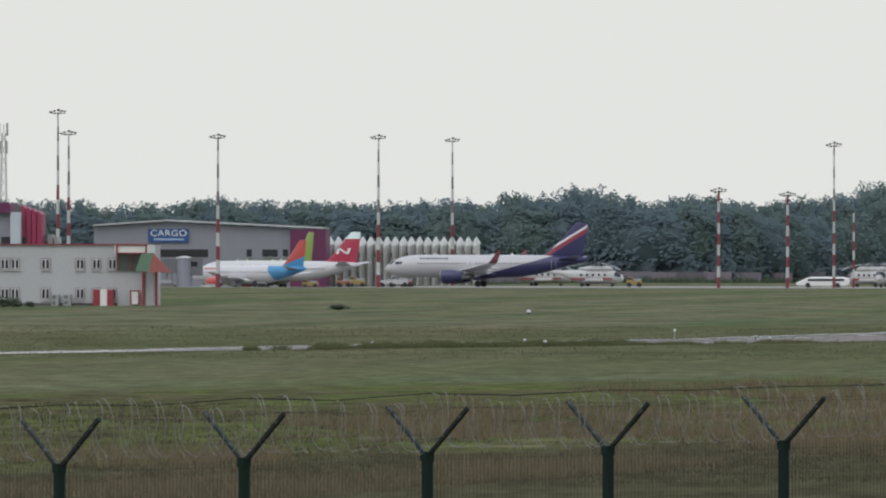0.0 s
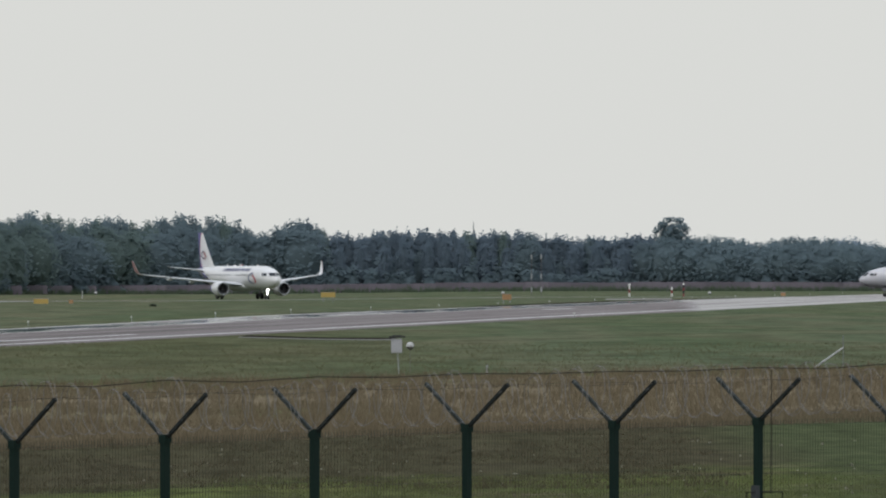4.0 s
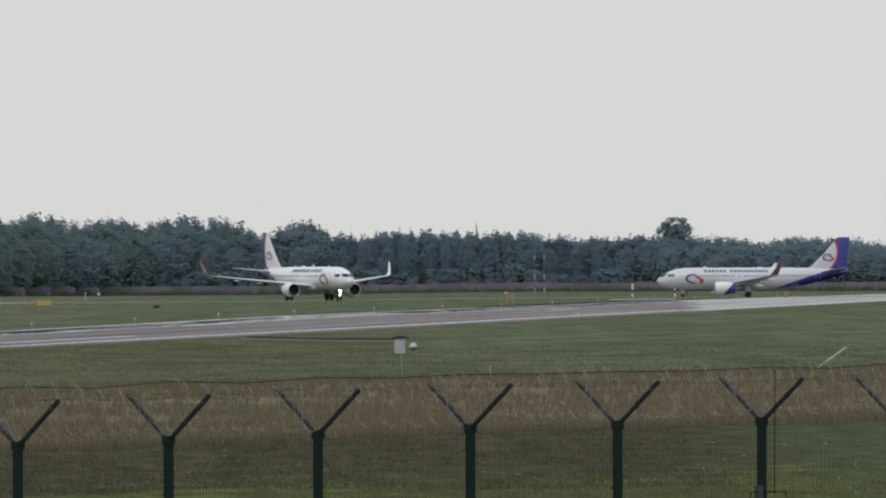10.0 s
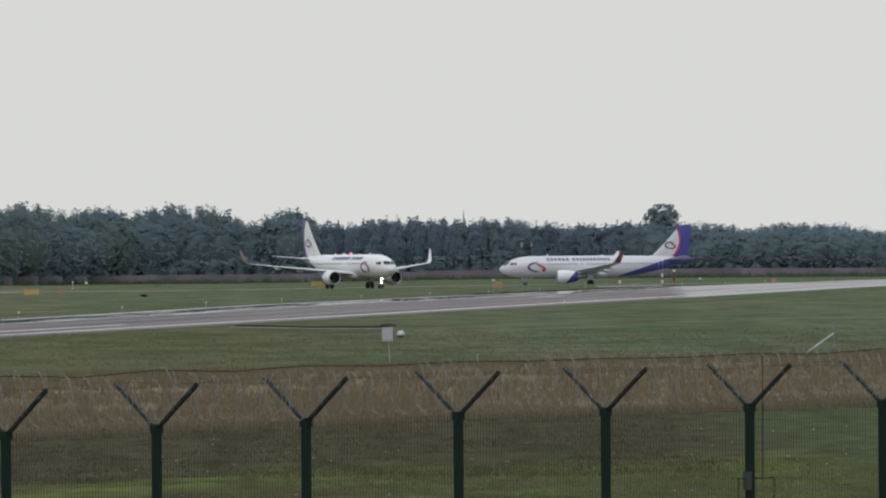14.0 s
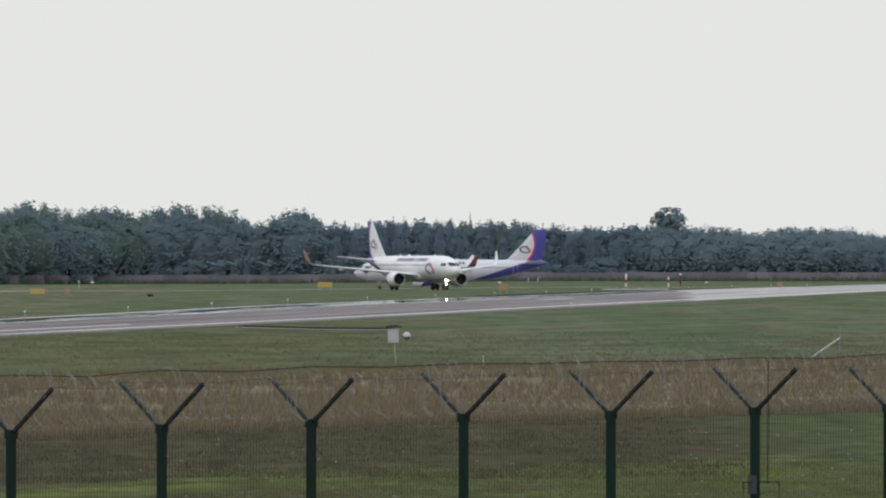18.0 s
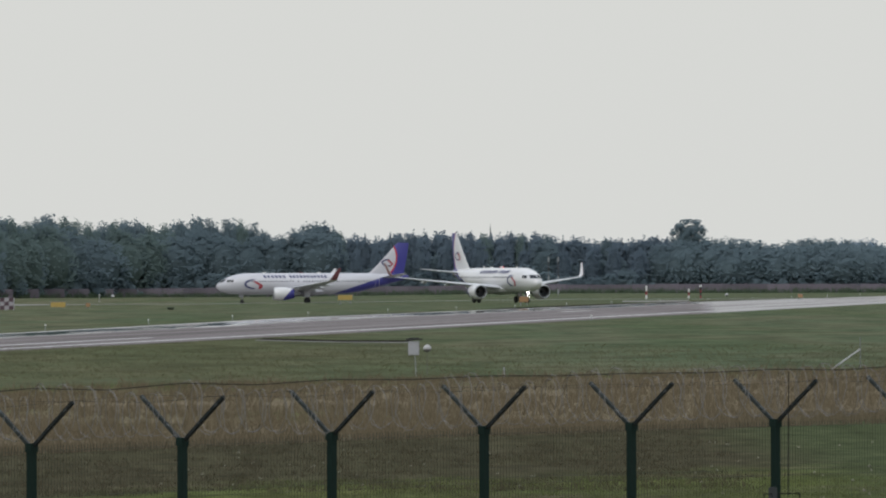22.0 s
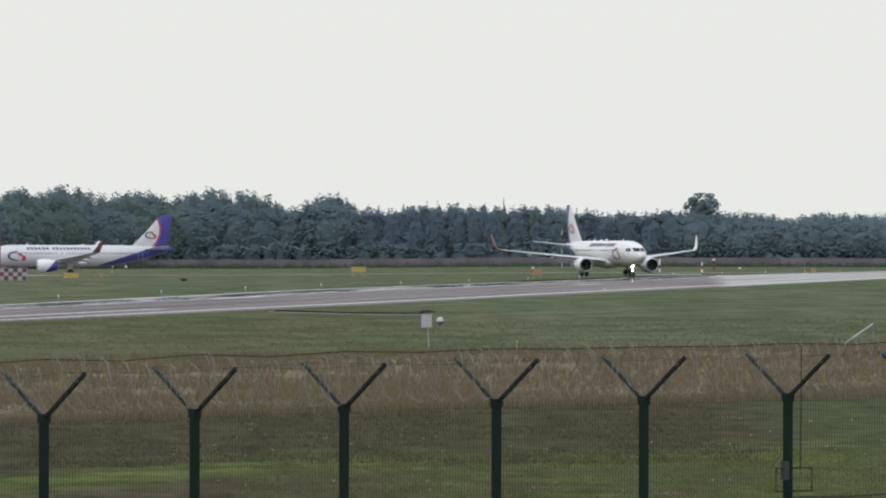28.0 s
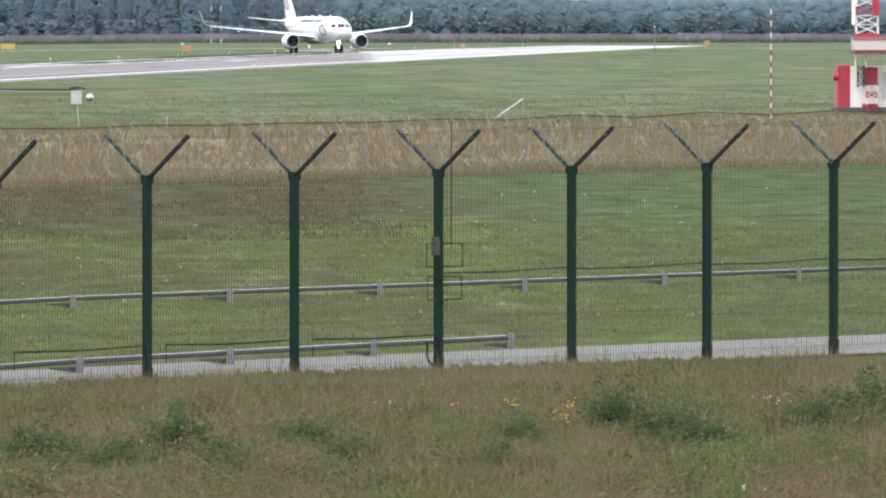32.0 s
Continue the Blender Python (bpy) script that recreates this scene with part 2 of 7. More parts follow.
# ---- mesh tools ----
class Shape:
    """Gathers vertices and faces of one mesh."""

    def __init__(self):
        self.v, self.f = [], []

    def add(self, v, f):
        k = len(self.v)
        self.v += [tuple(p) for p in v]
        self.f += [tuple(i + k for i in q) for q in f]
        return self

    def box(self, c, s, turn=0.0, taper=1.0):
        hx, hy, hz = s[0] / 2, s[1] / 2, s[2] / 2
        ca, sa = math.cos(turn), math.sin(turn)
        v = []
        for z, k in ((-hz, 1.0), (hz, taper)):
            for x, y in ((-hx, -hy), (hx, -hy), (hx, hy), (-hx, hy)):
                x, y = x * k, y * k
                v.append((c[0] + ca * x - sa * y, c[1] + sa * x + ca * y, c[2] + z))
        return self.add(v, [(0, 3, 2, 1), (4, 5, 6, 7), (0, 1, 5, 4), (1, 2, 6, 5), (2, 3, 7, 6), (3, 0, 4, 7)])

    def tube(self, pts, r, k=6, closed=True):
        """A round bar along points; r is one radius or one per point."""
        pts = [Vector(p) for p in pts]
        rs = [r] * len(pts) if isinstance(r, (int, float)) else r
        v, f = [], []
        for i, p in enumerate(pts):
            d = (pts[min(i + 1, len(pts) - 1)] - pts[max(i - 1, 0)]).normalized()
            a = d.cross(Vector((0, 0, 1)) if abs(d.z) < 0.9 else Vector((1, 0, 0))).normalized()
            b = d.cross(a)
            v += [p + rs[i] * (math.cos(t) * a + math.sin(t) * b) for t in (2 * math.pi * j / k for j in range(k))]
        for i in range(len(pts) - 1):
            f += [(i * k + j, i * k + (j + 1) % k, (i + 1) * k + (j + 1) % k, (i + 1) * k + j) for j in range(k)]
        if closed:
            f += [tuple(reversed(range(k))), tuple(range((len(pts) - 1) * k, len(pts) * k))]
        return self.add(v, f)

    def loft(self, rings, cap=True):
        k = len(rings[0])
        v = [p for r in rings for p in r]
        f = [(i * k + j, i * k + (j + 1) % k, (i + 1) * k + (j + 1) % k, (i + 1) * k + j) for i in range(len(rings) - 1) for j in range(k)]
        if cap:
            f += [tuple(reversed(range(k))), tuple(range((len(rings) - 1) * k, len(rings) * k))]
        return self.add(v, f)

    def ball(self, c, r, k=10, squash=1.0):
        rings = []
        for i in range(1, k):
            a = math.pi * i / k
            rings.append([(c[0] + r * math.sin(a) * math.cos(t), c[1] + r * math.sin(a) * math.sin(t), c[2] - squash * r * math.cos(a)) for t in (2 * math.pi * j / 12 for j in range(12))])
        return self.loft(rings)

    def mesh(self, name, mat, smooth=False):
        me = bpy.data.meshes.new(name)
        me.from_pydata(self.v, [], self.f)
        me.materials.append(mat)
        if smooth:
            me.shade_smooth()
            me.set_sharp_from_angle(angle=radians(35))
        me.update()
        return me


def thing(name, label, category, group="", kind="", m=None):
    ob = new(name)
    ob.empty_display_size = 0.5
    tagged(ob, label, category, group, kind)
    if m is not None:
        ob.matrix_world = m
    return ob


def part(name, shape, mat, parent, label="", smooth=False, m=None):
    me = shape if isinstance(shape, bpy.types.Mesh) else shape.mesh(name, mat, smooth)
    ob = new(name, me)
    ob.parent = parent
    if m is not None:
        ob.matrix_basis = m
    return tagged(ob, label)


def solo(name, shape, mat, label, category, group="", kind="", smooth=False, m=None):
    ob = new(name, shape.mesh(name, mat, smooth))
    if m is not None:
        ob.matrix_world = m
    return tagged(ob, label, category, group, kind)


def clamp01(t):
    return max(0.0, min(1.0, t))


def ease(t):
    t = clamp01(t)
    return t * t * (3 - 2 * t)


def ground_z(x, y):
    """The field is nearly level: it falls a little to the west, near the fence and on the far apron."""
    near = (0.023 * max(-22.0, min(0.0, x)) + 0.004 * max(0.0, min(14.0, x))) * (1 - ease((y - 150) / 150))
    far = -0.8 * ease((40 - x) / 100) * ease((y - 1400) / 800)
    bank = 0.25 * ease((118 - y) / 40) if y < 118 else 0
    stand = -0.8 * ease((-237 - x) / 10) * ease((y - 2040) / 45)
    return near + far + bank + stand


def spot(az, dist):
    """The place on the ground in a direction (1/20400 rad to the right of the world's y axis), dist metres along y."""
    x = dist * math.tan(az / LENS)
    return Vector((x, dist, ground_z(x, dist)))


def rise(el, dist):
    return EYE + el / LENS * dist


# ---- ground ----
def ground_material():
    m, n, l, b = nodes_of("field_grass")
    pos = n.new("ShaderNodeTexCoord").outputs["Object"]
    sep = n.new("ShaderNodeSeparateXYZ")
    l.new(pos, sep.inputs[0])
    y, x = sep.outputs["Y"], sep.outputs["X"]
    wob = noise_at(n, l, 0.035, pos, 3, (1, 0.35, 1))
    fine = noise_at(n, l, 2.2, pos, 6, (1, 0.35, 1), 0.7)
    blade_grain = noise_at(n, l, 9.0, pos, 5, (1, 0.22, 1), 0.75)
    fine = calc(n, l, "ADD", calc(n, l, "MULTIPLY", fine, 0.45), calc(n, l, "MULTIPLY", blade_grain, 0.55))
    mid = noise_at(n, l, 0.22, pos, 6, (1, 0.15, 1), 0.65)
    large = noise_at(n, l, 0.09, pos, 6, (1, 0.12, 1), 0.62)
    green = ramp_mix(n, l, spread(n, l, fine, 0.36, 0.64), (0.053, 0.067, 0.026), (0.104, 0.124, 0.047))
    dry = ramp_mix(n, l, spread(n, l, fine, 0.36, 0.64), (0.125, 0.104, 0.068), (0.225, 0.188, 0.132))
    brown = ramp_mix(n, l, spread(n, l, fine, 0.36, 0.64), (0.043, 0.041, 0.025), (0.086, 0.077, 0.050))
    yy = calc(n, l, "ADD", calc(n, l, "SUBTRACT", y, calc(n, l, "MULTIPLY", x, 2.4)), calc(n, l, "MULTIPLY", calc(n, l, "SUBTRACT", wob, 0.5), 90))
    patch = noise_at(n, l, 0.30, pos, 6, (0.7, 0.8, 1), 0.62)
    base = ramp_mix(n, l, spread(n, l, calc(n, l, "ADD", calc(n, l, "MULTIPLY", mid, 0.5), calc(n, l, "MULTIPLY", patch, 0.5)), 0.44, 0.56), green, brown)
    base = ramp_mix(n, l, calc(n, l, "MULTIPLY", spread(n, l, patch, 0.54, 0.66), 0.6), base, dry)
    # far field green: paler and bluer, with haze put into the colour
    hazed_green = ramp_mix(n, l, spread(n, l, fine, 0.36, 0.64), (0.073, 0.092, 0.056), (0.116, 0.139, 0.086))
    west = calc(n, l, "DIVIDE", calc(n, l, "SUBTRACT", -20.0, x), 60.0, clamp=True)
    field = ramp_mix(n, l, calc(n, l, "MULTIPLY", spread(n, l, calc(n, l, "ADD", large, calc(n, l, "MULTIPLY", west, 0.08)), 0.43, 0.62), calc(n, l, "ADD", 0.40, calc(n, l, "MULTIPLY", west, 0.15))), hazed_green, dry)
    turf = noise_at(n, l, 0.07, pos, 4, (1, 0.045, 1), 0.55)
    field = ramp_mix(n, l, calc(n, l, "MULTIPLY", spread(n, l, turf, 0.44, 0.64), calc(n, l, "ADD", 0.3, calc(n, l, "MULTIPLY", west, 0.3))), field, ramp_mix(n, l, fine, (0.050, 0.080, 0.034), (0.082, 0.118, 0.052)))

    def band(lo, hi, soft):
        a = calc(n, l, "DIVIDE", calc(n, l, "SUBTRACT", yy, lo), soft, clamp=True)
        c = calc(n, l, "DIVIDE", calc(n, l, "SUBTRACT", hi, yy), soft, clamp=True)
        return calc(n, l, "MULTIPLY", a, c)
    col = ramp_mix(n, l, band(470, 9e4, 20), base, field)
    olive = ramp_mix(n, l, spread(n, l, fine, 0.36, 0.64), (0.074, 0.075, 0.040), (0.116, 0.114, 0.064))
    col = ramp_mix(n, l, calc(n, l, "MULTIPLY", band(470, 900, 40), calc(n, l, "MULTIPLY", calc(n, l, "DIVIDE", calc(n, l, "SUBTRACT", 8.0, x), 16.0, clamp=True), 0.55)), col, olive)
    col = ramp_mix(n, l, calc(n, l, "MULTIPLY", band(231, 326, 12), 0.92), col, brown)
    lush = ramp_mix(n, l, spread(n, l, fine, 0.36, 0.64), (0.080, 0.098, 0.028), (0.132, 0.152, 0.046))
    east = calc(n, l, "DIVIDE", calc(n, l, "SUBTRACT", x, calc(n, l, "ADD", 5.0, calc(n, l, "MULTIPLY", wob, 4.0))), 3.0, clamp=True)
    col = ramp_mix(n, l, calc(n, l, "MULTIPLY", calc(n, l, "MULTIPLY", band(217, 237, 7), calc(n, l, "MULTIPLY", spread(n, l, patch, 0.42, 0.58), 0.62)), calc(n, l, "SUBTRACT", 1.0, calc(n, l, "MULTIPLY", east, 0.8))), col, lush)
    left = calc(n, l, "DIVIDE", calc(n, l, "SUBTRACT", calc(n, l, "MULTIPLY", calc(n, l, "SUBTRACT", wob, 0.45), 6.0), x), 2.0, clamp=True)
    col = ramp_mix(n, l, calc(n, l, "MULTIPLY", calc(n, l, "MULTIPLY", band(188, 221, 6), left), 0.9), col, ramp_mix(n, l, spread(n, l, fine, 0.36, 0.64), (0.046, 0.040, 0.026), (0.098, 0.082, 0.056)))
    col = ramp_mix(n, l, calc(n, l, "MULTIPLY", band(305, 470, 18), spread(n, l, calc(n, l, "ADD", calc(n, l, "ADD", wob, calc(n, l, "MULTIPLY", x, 0.006)), calc(n, l, "MINIMUM", 0.0, calc(n, l, "MULTIPLY", calc(n, l, "ADD", x, 22.0), 0.013))), 0.30, 0.48)), col, dry)
    near = calc(n, l, "LESS_THAN", yy, 300.0)
    col = ramp_mix(n, l, calc(n, l, "MULTIPLY", calc(n, l, "MULTIPLY", east, near), 0.75), col, ramp_mix(n, l, spread(n, l, fine, 0.36, 0.64), (0.045, 0.062, 0.031), (0.090, 0.114, 0.056)))
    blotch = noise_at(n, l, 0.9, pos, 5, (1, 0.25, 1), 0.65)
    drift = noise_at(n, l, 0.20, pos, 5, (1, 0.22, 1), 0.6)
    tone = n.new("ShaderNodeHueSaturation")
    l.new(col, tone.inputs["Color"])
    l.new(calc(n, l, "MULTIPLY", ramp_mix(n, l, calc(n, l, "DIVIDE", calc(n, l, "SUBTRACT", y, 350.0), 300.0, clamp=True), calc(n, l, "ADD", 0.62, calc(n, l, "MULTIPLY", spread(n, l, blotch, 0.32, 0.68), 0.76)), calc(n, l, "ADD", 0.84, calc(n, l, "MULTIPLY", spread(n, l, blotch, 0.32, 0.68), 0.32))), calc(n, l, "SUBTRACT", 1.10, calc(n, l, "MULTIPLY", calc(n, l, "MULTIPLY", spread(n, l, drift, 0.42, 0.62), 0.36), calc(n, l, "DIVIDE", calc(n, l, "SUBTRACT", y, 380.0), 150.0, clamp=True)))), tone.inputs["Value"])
    l.new(tone.outputs["Color"], b.inputs["Base Color"])
    b.inputs["Roughness"].default_value = 1.0
    b.inputs["Specular IOR Level"].default_value = 0.0
    bp = n.new("ShaderNodeBump")
    bp.inputs["Strength"].default_value, bp.inputs["Distance"].default_value = 0.6, 0.15
    l.new(fine, bp.inputs["Height"])
    l.new(bp.outputs["Normal"], b.inputs["Normal"])
    return m


M_FIELD = ground_material()
gs = Shape()
gx = [-4900, -2500, -1200, -600, -380, -300, -260, -250, -247, -242, -237, -225, -200, -150, -110, -80, -60] + [-60 + 5 * i for i in range(1, 29)] + [100, 130, 170, 220, 300, 450, 700, 1300, 2600, 4900]
gy = [-4900, -2000, -600, -100, 0, 40, 60, 70, 80, 90, 100, 106, 112, 118] + [118 + 6 * i for i in range(1, 32)] + [320, 360, 420, 500, 600, 700, 850, 1000, 1200] + [1300 + 100 * i for i in range(8)] + [2040, 2062, 2085, 2100] + [2200 + 100 * i for i in range(5)] + [2800, 3200, 3800, 4500, 4990]
gv = [(x, y, ground_z(x, y)) for y in gy for x in gx]
nx = len(gx)
gf = [(j * nx + i, j * nx + i + 1, (j + 1) * nx + i + 1, (j + 1) * nx + i) for j in range(len(gy) - 1) for i in range(nx - 1)]
gs.add(gv, gf)
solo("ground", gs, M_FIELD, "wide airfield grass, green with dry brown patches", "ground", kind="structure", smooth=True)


def sheet(pts_l, pts_r, lift):
    """A paved strip between two edge lines, draped over the ground."""
    s = Shape()
    rows = []
    for (ax, ay), (bx, by) in zip(pts_l, pts_r):
        rows.append([(ax + (bx - ax) * k / 4, ay + (by - ay) * k / 4) for k in range(5)])
    v = [(x, y, ground_z(x, y) + lift) for r in rows for x, y in r]
    f = [(j * 5 + i, (j + 1) * 5 + i, (j + 1) * 5 + i + 1, j * 5 + i + 1) for j in range(len(rows) - 1) for i in range(4)]
    return s.add(v, [tuple(reversed(q)) for q in f])


def along(pts, count):
    """Points evenly spread over a line of corners."""
    out = []
    ln = [math.dist(a, b) for a, b in zip(pts, pts[1:])]
    tot = sum(ln)
    for i in range(count):
        d = tot * i / (count - 1)
        for (a, b), q in zip(zip(pts, pts[1:]), ln):
            if d <= q + 1e-6:
                out.append((a[0] + (b[0] - a[0]) * d / q, a[1] + (b[1] - a[1]) * d / q))
                break
            d -= q
    return out


def runway_material():
    """Worn asphalt: streaks along its length, a dark film of water near the far edge, a soaked stretch at either end."""
    m, n, l, b = nodes_of("wet_asphalt")
    pos = n.new("ShaderNodeTexCoord").outputs["Object"]
    uv = n.new("ShaderNodeTexCoord").outputs["UV"]
    across = n.new("ShaderNodeSeparateXYZ")
    l.new(uv, across.inputs[0])
    v = across.outputs["Y"]
    fine = spread(n, l, noise_at(n, l, 1.5, pos, 6), 0.3, 0.7)
    streak = noise_at(n, l, 1.0, uv, 5, (9.0, 16.0, 1), 0.65)
    tracks = noise_at(n, l, 1.0, uv, 4, (2.5, 34.0, 1), 0.6)
    patch = noise_at(n, l, 1.0, uv, 5, (46.0, 7.0, 1), 0.62)
    col = ramp_mix(n, l, fine, (0.145, 0.129, 0.128), (0.205, 0.184, 0.182))
    col = ramp_mix(n, l, spread(n, l, streak, 0.44, 0.62), col, (0.265, 0.243, 0.240))
    col = ramp_mix(n, l, calc(n, l, "MULTIPLY", spread(n, l, tracks, 0.50, 0.66), 0.7), col, (0.085, 0.076, 0.076))
    sep = n.new("ShaderNodeSeparateXYZ")
    l.new(pos, sep.inputs[0])
    edge = calc(n, l, "MULTIPLY", calc(n, l, "SUBTRACT", streak, 0.5), 9.0)
    soaked = spread(n, l, calc(n, l, "ADD", calc(n, l, "SUBTRACT", sep.outputs["X"], calc(n, l, "MULTIPLY", sep.outputs["Y"], 0.0240)), edge), -1.0, 1.6)
    west = spread(n, l, calc(n, l, "ADD", calc(n, l, "SUBTRACT", -66.0, sep.outputs["X"]), calc(n, l, "MULTIPLY", edge, 1.4)), 0.0, 4.0)
    ripple = calc(n, l, "ADD", 0.45, calc(n, l, "MULTIPLY", spread(n, l, tracks, 0.36, 0.52), 0.55))
    shine = calc(n, l, "MAXIMUM", calc(n, l, "MULTIPLY", soaked, ripple), west, clamp=True)
    band = calc(n, l, "ADD", v, calc(n, l, "MULTIPLY", calc(n, l, "SUBTRACT", patch, 0.5), 0.30))
    film = calc(n, l, "MULTIPLY", spread(n, l, band, 0.70, 0.78), calc(n, l, "SUBTRACT", 1.0, soaked), clamp=True)
    dry = calc(n, l, "MULTIPLY", spread(n, l, patch, 0.54, 0.60), 0.75)
    film = calc(n, l, "MULTIPLY", film, calc(n, l, "SUBTRACT", 1.0, dry), clamp=True)
    l.new(ramp_mix(n, l, film, col, (0.040, 0.038, 0.040)), b.inputs["Base Color"])
    rough = calc(n, l, "SUBTRACT", 0.95, calc(n, l, "ADD", calc(n, l, "MULTIPLY", shine, 0.65), calc(n, l, "MULTIPLY", film, 0.94)))
    l.new(calc(n, l, "MAXIMUM", rough, 0.018), b.inputs["Roughness"])
    l.new(calc(n, l, "MULTIPLY", calc(n, l, "MAXIMUM", shine, film), 0.5), b.inputs["Specular IOR Level"])
    return m


M_RUNWAY = runway_material()
M_APRON = plain("apron_concrete", (0.25, 0.24, 0.23), 0.95, 0, 0.3, 0.1)
R_NEAR = [(-73, 499), (-60, 540), (-46.6, 572), (-35, 612), (-25.2, 657), (0, 947), (70, 1790), (138, 2560)]
R_FAR = [(-75.5, 503), (-66, 553), (-54, 590), (-46, 650), (-37, 800), (-14, 1224), (33, 1829), (108, 2590)]
count = 40
n_pts, f_pts = along(R_NEAR, count), along(R_FAR, count)
strip = sheet(f_pts, n_pts, 0.02)
runway = solo("runway", strip, M_RUNWAY, "long worn grey asphalt runway with wet shining patches", "runway", kind="structure")


lay = runway.data.uv_layers.new(name="along")
for corner in runway.data.loops:
    lay.data[corner.index].uv = (corner.vertex_index // 5 / (count - 1), 1 - corner.vertex_index % 5 / 4)


def blend(a, b, k):
    return [(p[0] + (q[0] - p[0]) * k, p[1] + (q[1] - p[1]) * k) for p, q in zip(a, b)]


for lo, hi, a, z in ((0.10, 0.14, 0, count), (0.95, 0.985, 0, 34)):
    part("edge_line", sheet(blend(n_pts, f_pts, hi)[a:z], blend(n_pts, f_pts, lo)[a:z], 0.03), M_MARK, runway, "worn white painted edge line")
for a, z, k in ((4, 6, 0.30), (9, 10, 0.72), (13, 15, 0.80), (17, 18, 0.55)):
    part("marking", sheet(blend(n_pts, f_pts, k + 0.035)[a:z + 1], blend(n_pts, f_pts, k)[a:z + 1], 0.03), M_MARK, runway, "faded white runway marking")

# near-black strips laid along the runway's far edge
soil = plain("near_black_ground", (0.020, 0.018, 0.014), 0.95, 0, 0.3, 0.3, gloss=0.0)
for a, z, k in ((14, 17, 1.035), (19, 21, 1.03), (20, 26, 1.13), (25, 30, 1.10)):
    part("dark_shoulder", sheet(blend(n_pts, f_pts, k)[a:z + 1], blend(n_pts, f_pts, 1.002)[a:z + 1], 0.022), soil, runway, "dark strip along the far edge of the runway")
# a pale line and a dark line in the grass, laid as two strips
channel = [(-11.6, 776), (-9.6, 767), (-7.6, 758), (-5.6, 749), (-3.4, 746), (-1.2, 744)]
solo("pale_strip", sheet([(x, y + 8) for x, y in channel], channel, 0.02), plain("dull_pale_ground", (0.21, 0.20, 0.19), 0.95, 0, 0.4, 0.3), "pale strip in the grass beside the runway", "drain", kind="structure")
solo("dark_strip", sheet([(x + 0.3, y + 27) for x, y in channel], [(x, y + 8.2) for x, y in channel], 0.015), soil, "dark strip just beyond the pale strip", "soil", kind="structure")
stub = [(33.5, 1985), (37.5, 1990), (41.5, 1995), (45.5, 2000)]
solo("taxiway_stub", sheet([(x + 2, y + 95) for x, y in stub], stub, 0.02), M_APRON, "short pale taxiway stub beyond the runway", "taxiway", kind="structure")


# ---- perimeter fence ----
STEP, BEAR = 2.44, radians(45.25)
FDIR = Vector((math.sin(BEAR), math.cos(BEAR), 0))
FNOR = Vector((math.cos(BEAR), -math.sin(BEAR), 0))        # towards the camera's side
P4 = Vector((0.67, 136.0, 0))
SHIFT = {-6: -0.02, -5: -0.03, -3: 0.06, -2: 0.11, -1: 0.12, 0: 0.10, 1: 0.05, 2: -0.03, 3: -0.07, 5: 0.05, 6: 0.11, 7: 0.04, 8: 0.07}


def joint_z(n):
    return 2.418 + (0.0395 if n < 4 else 0.0165) * (n - 4)


def post_place(n):
    p = P4 + FDIR * (STEP * (n - 4) + SHIFT.get(n, 0.0))
    return Vector((p.x, p.y, joint_z(n) - 2.42))


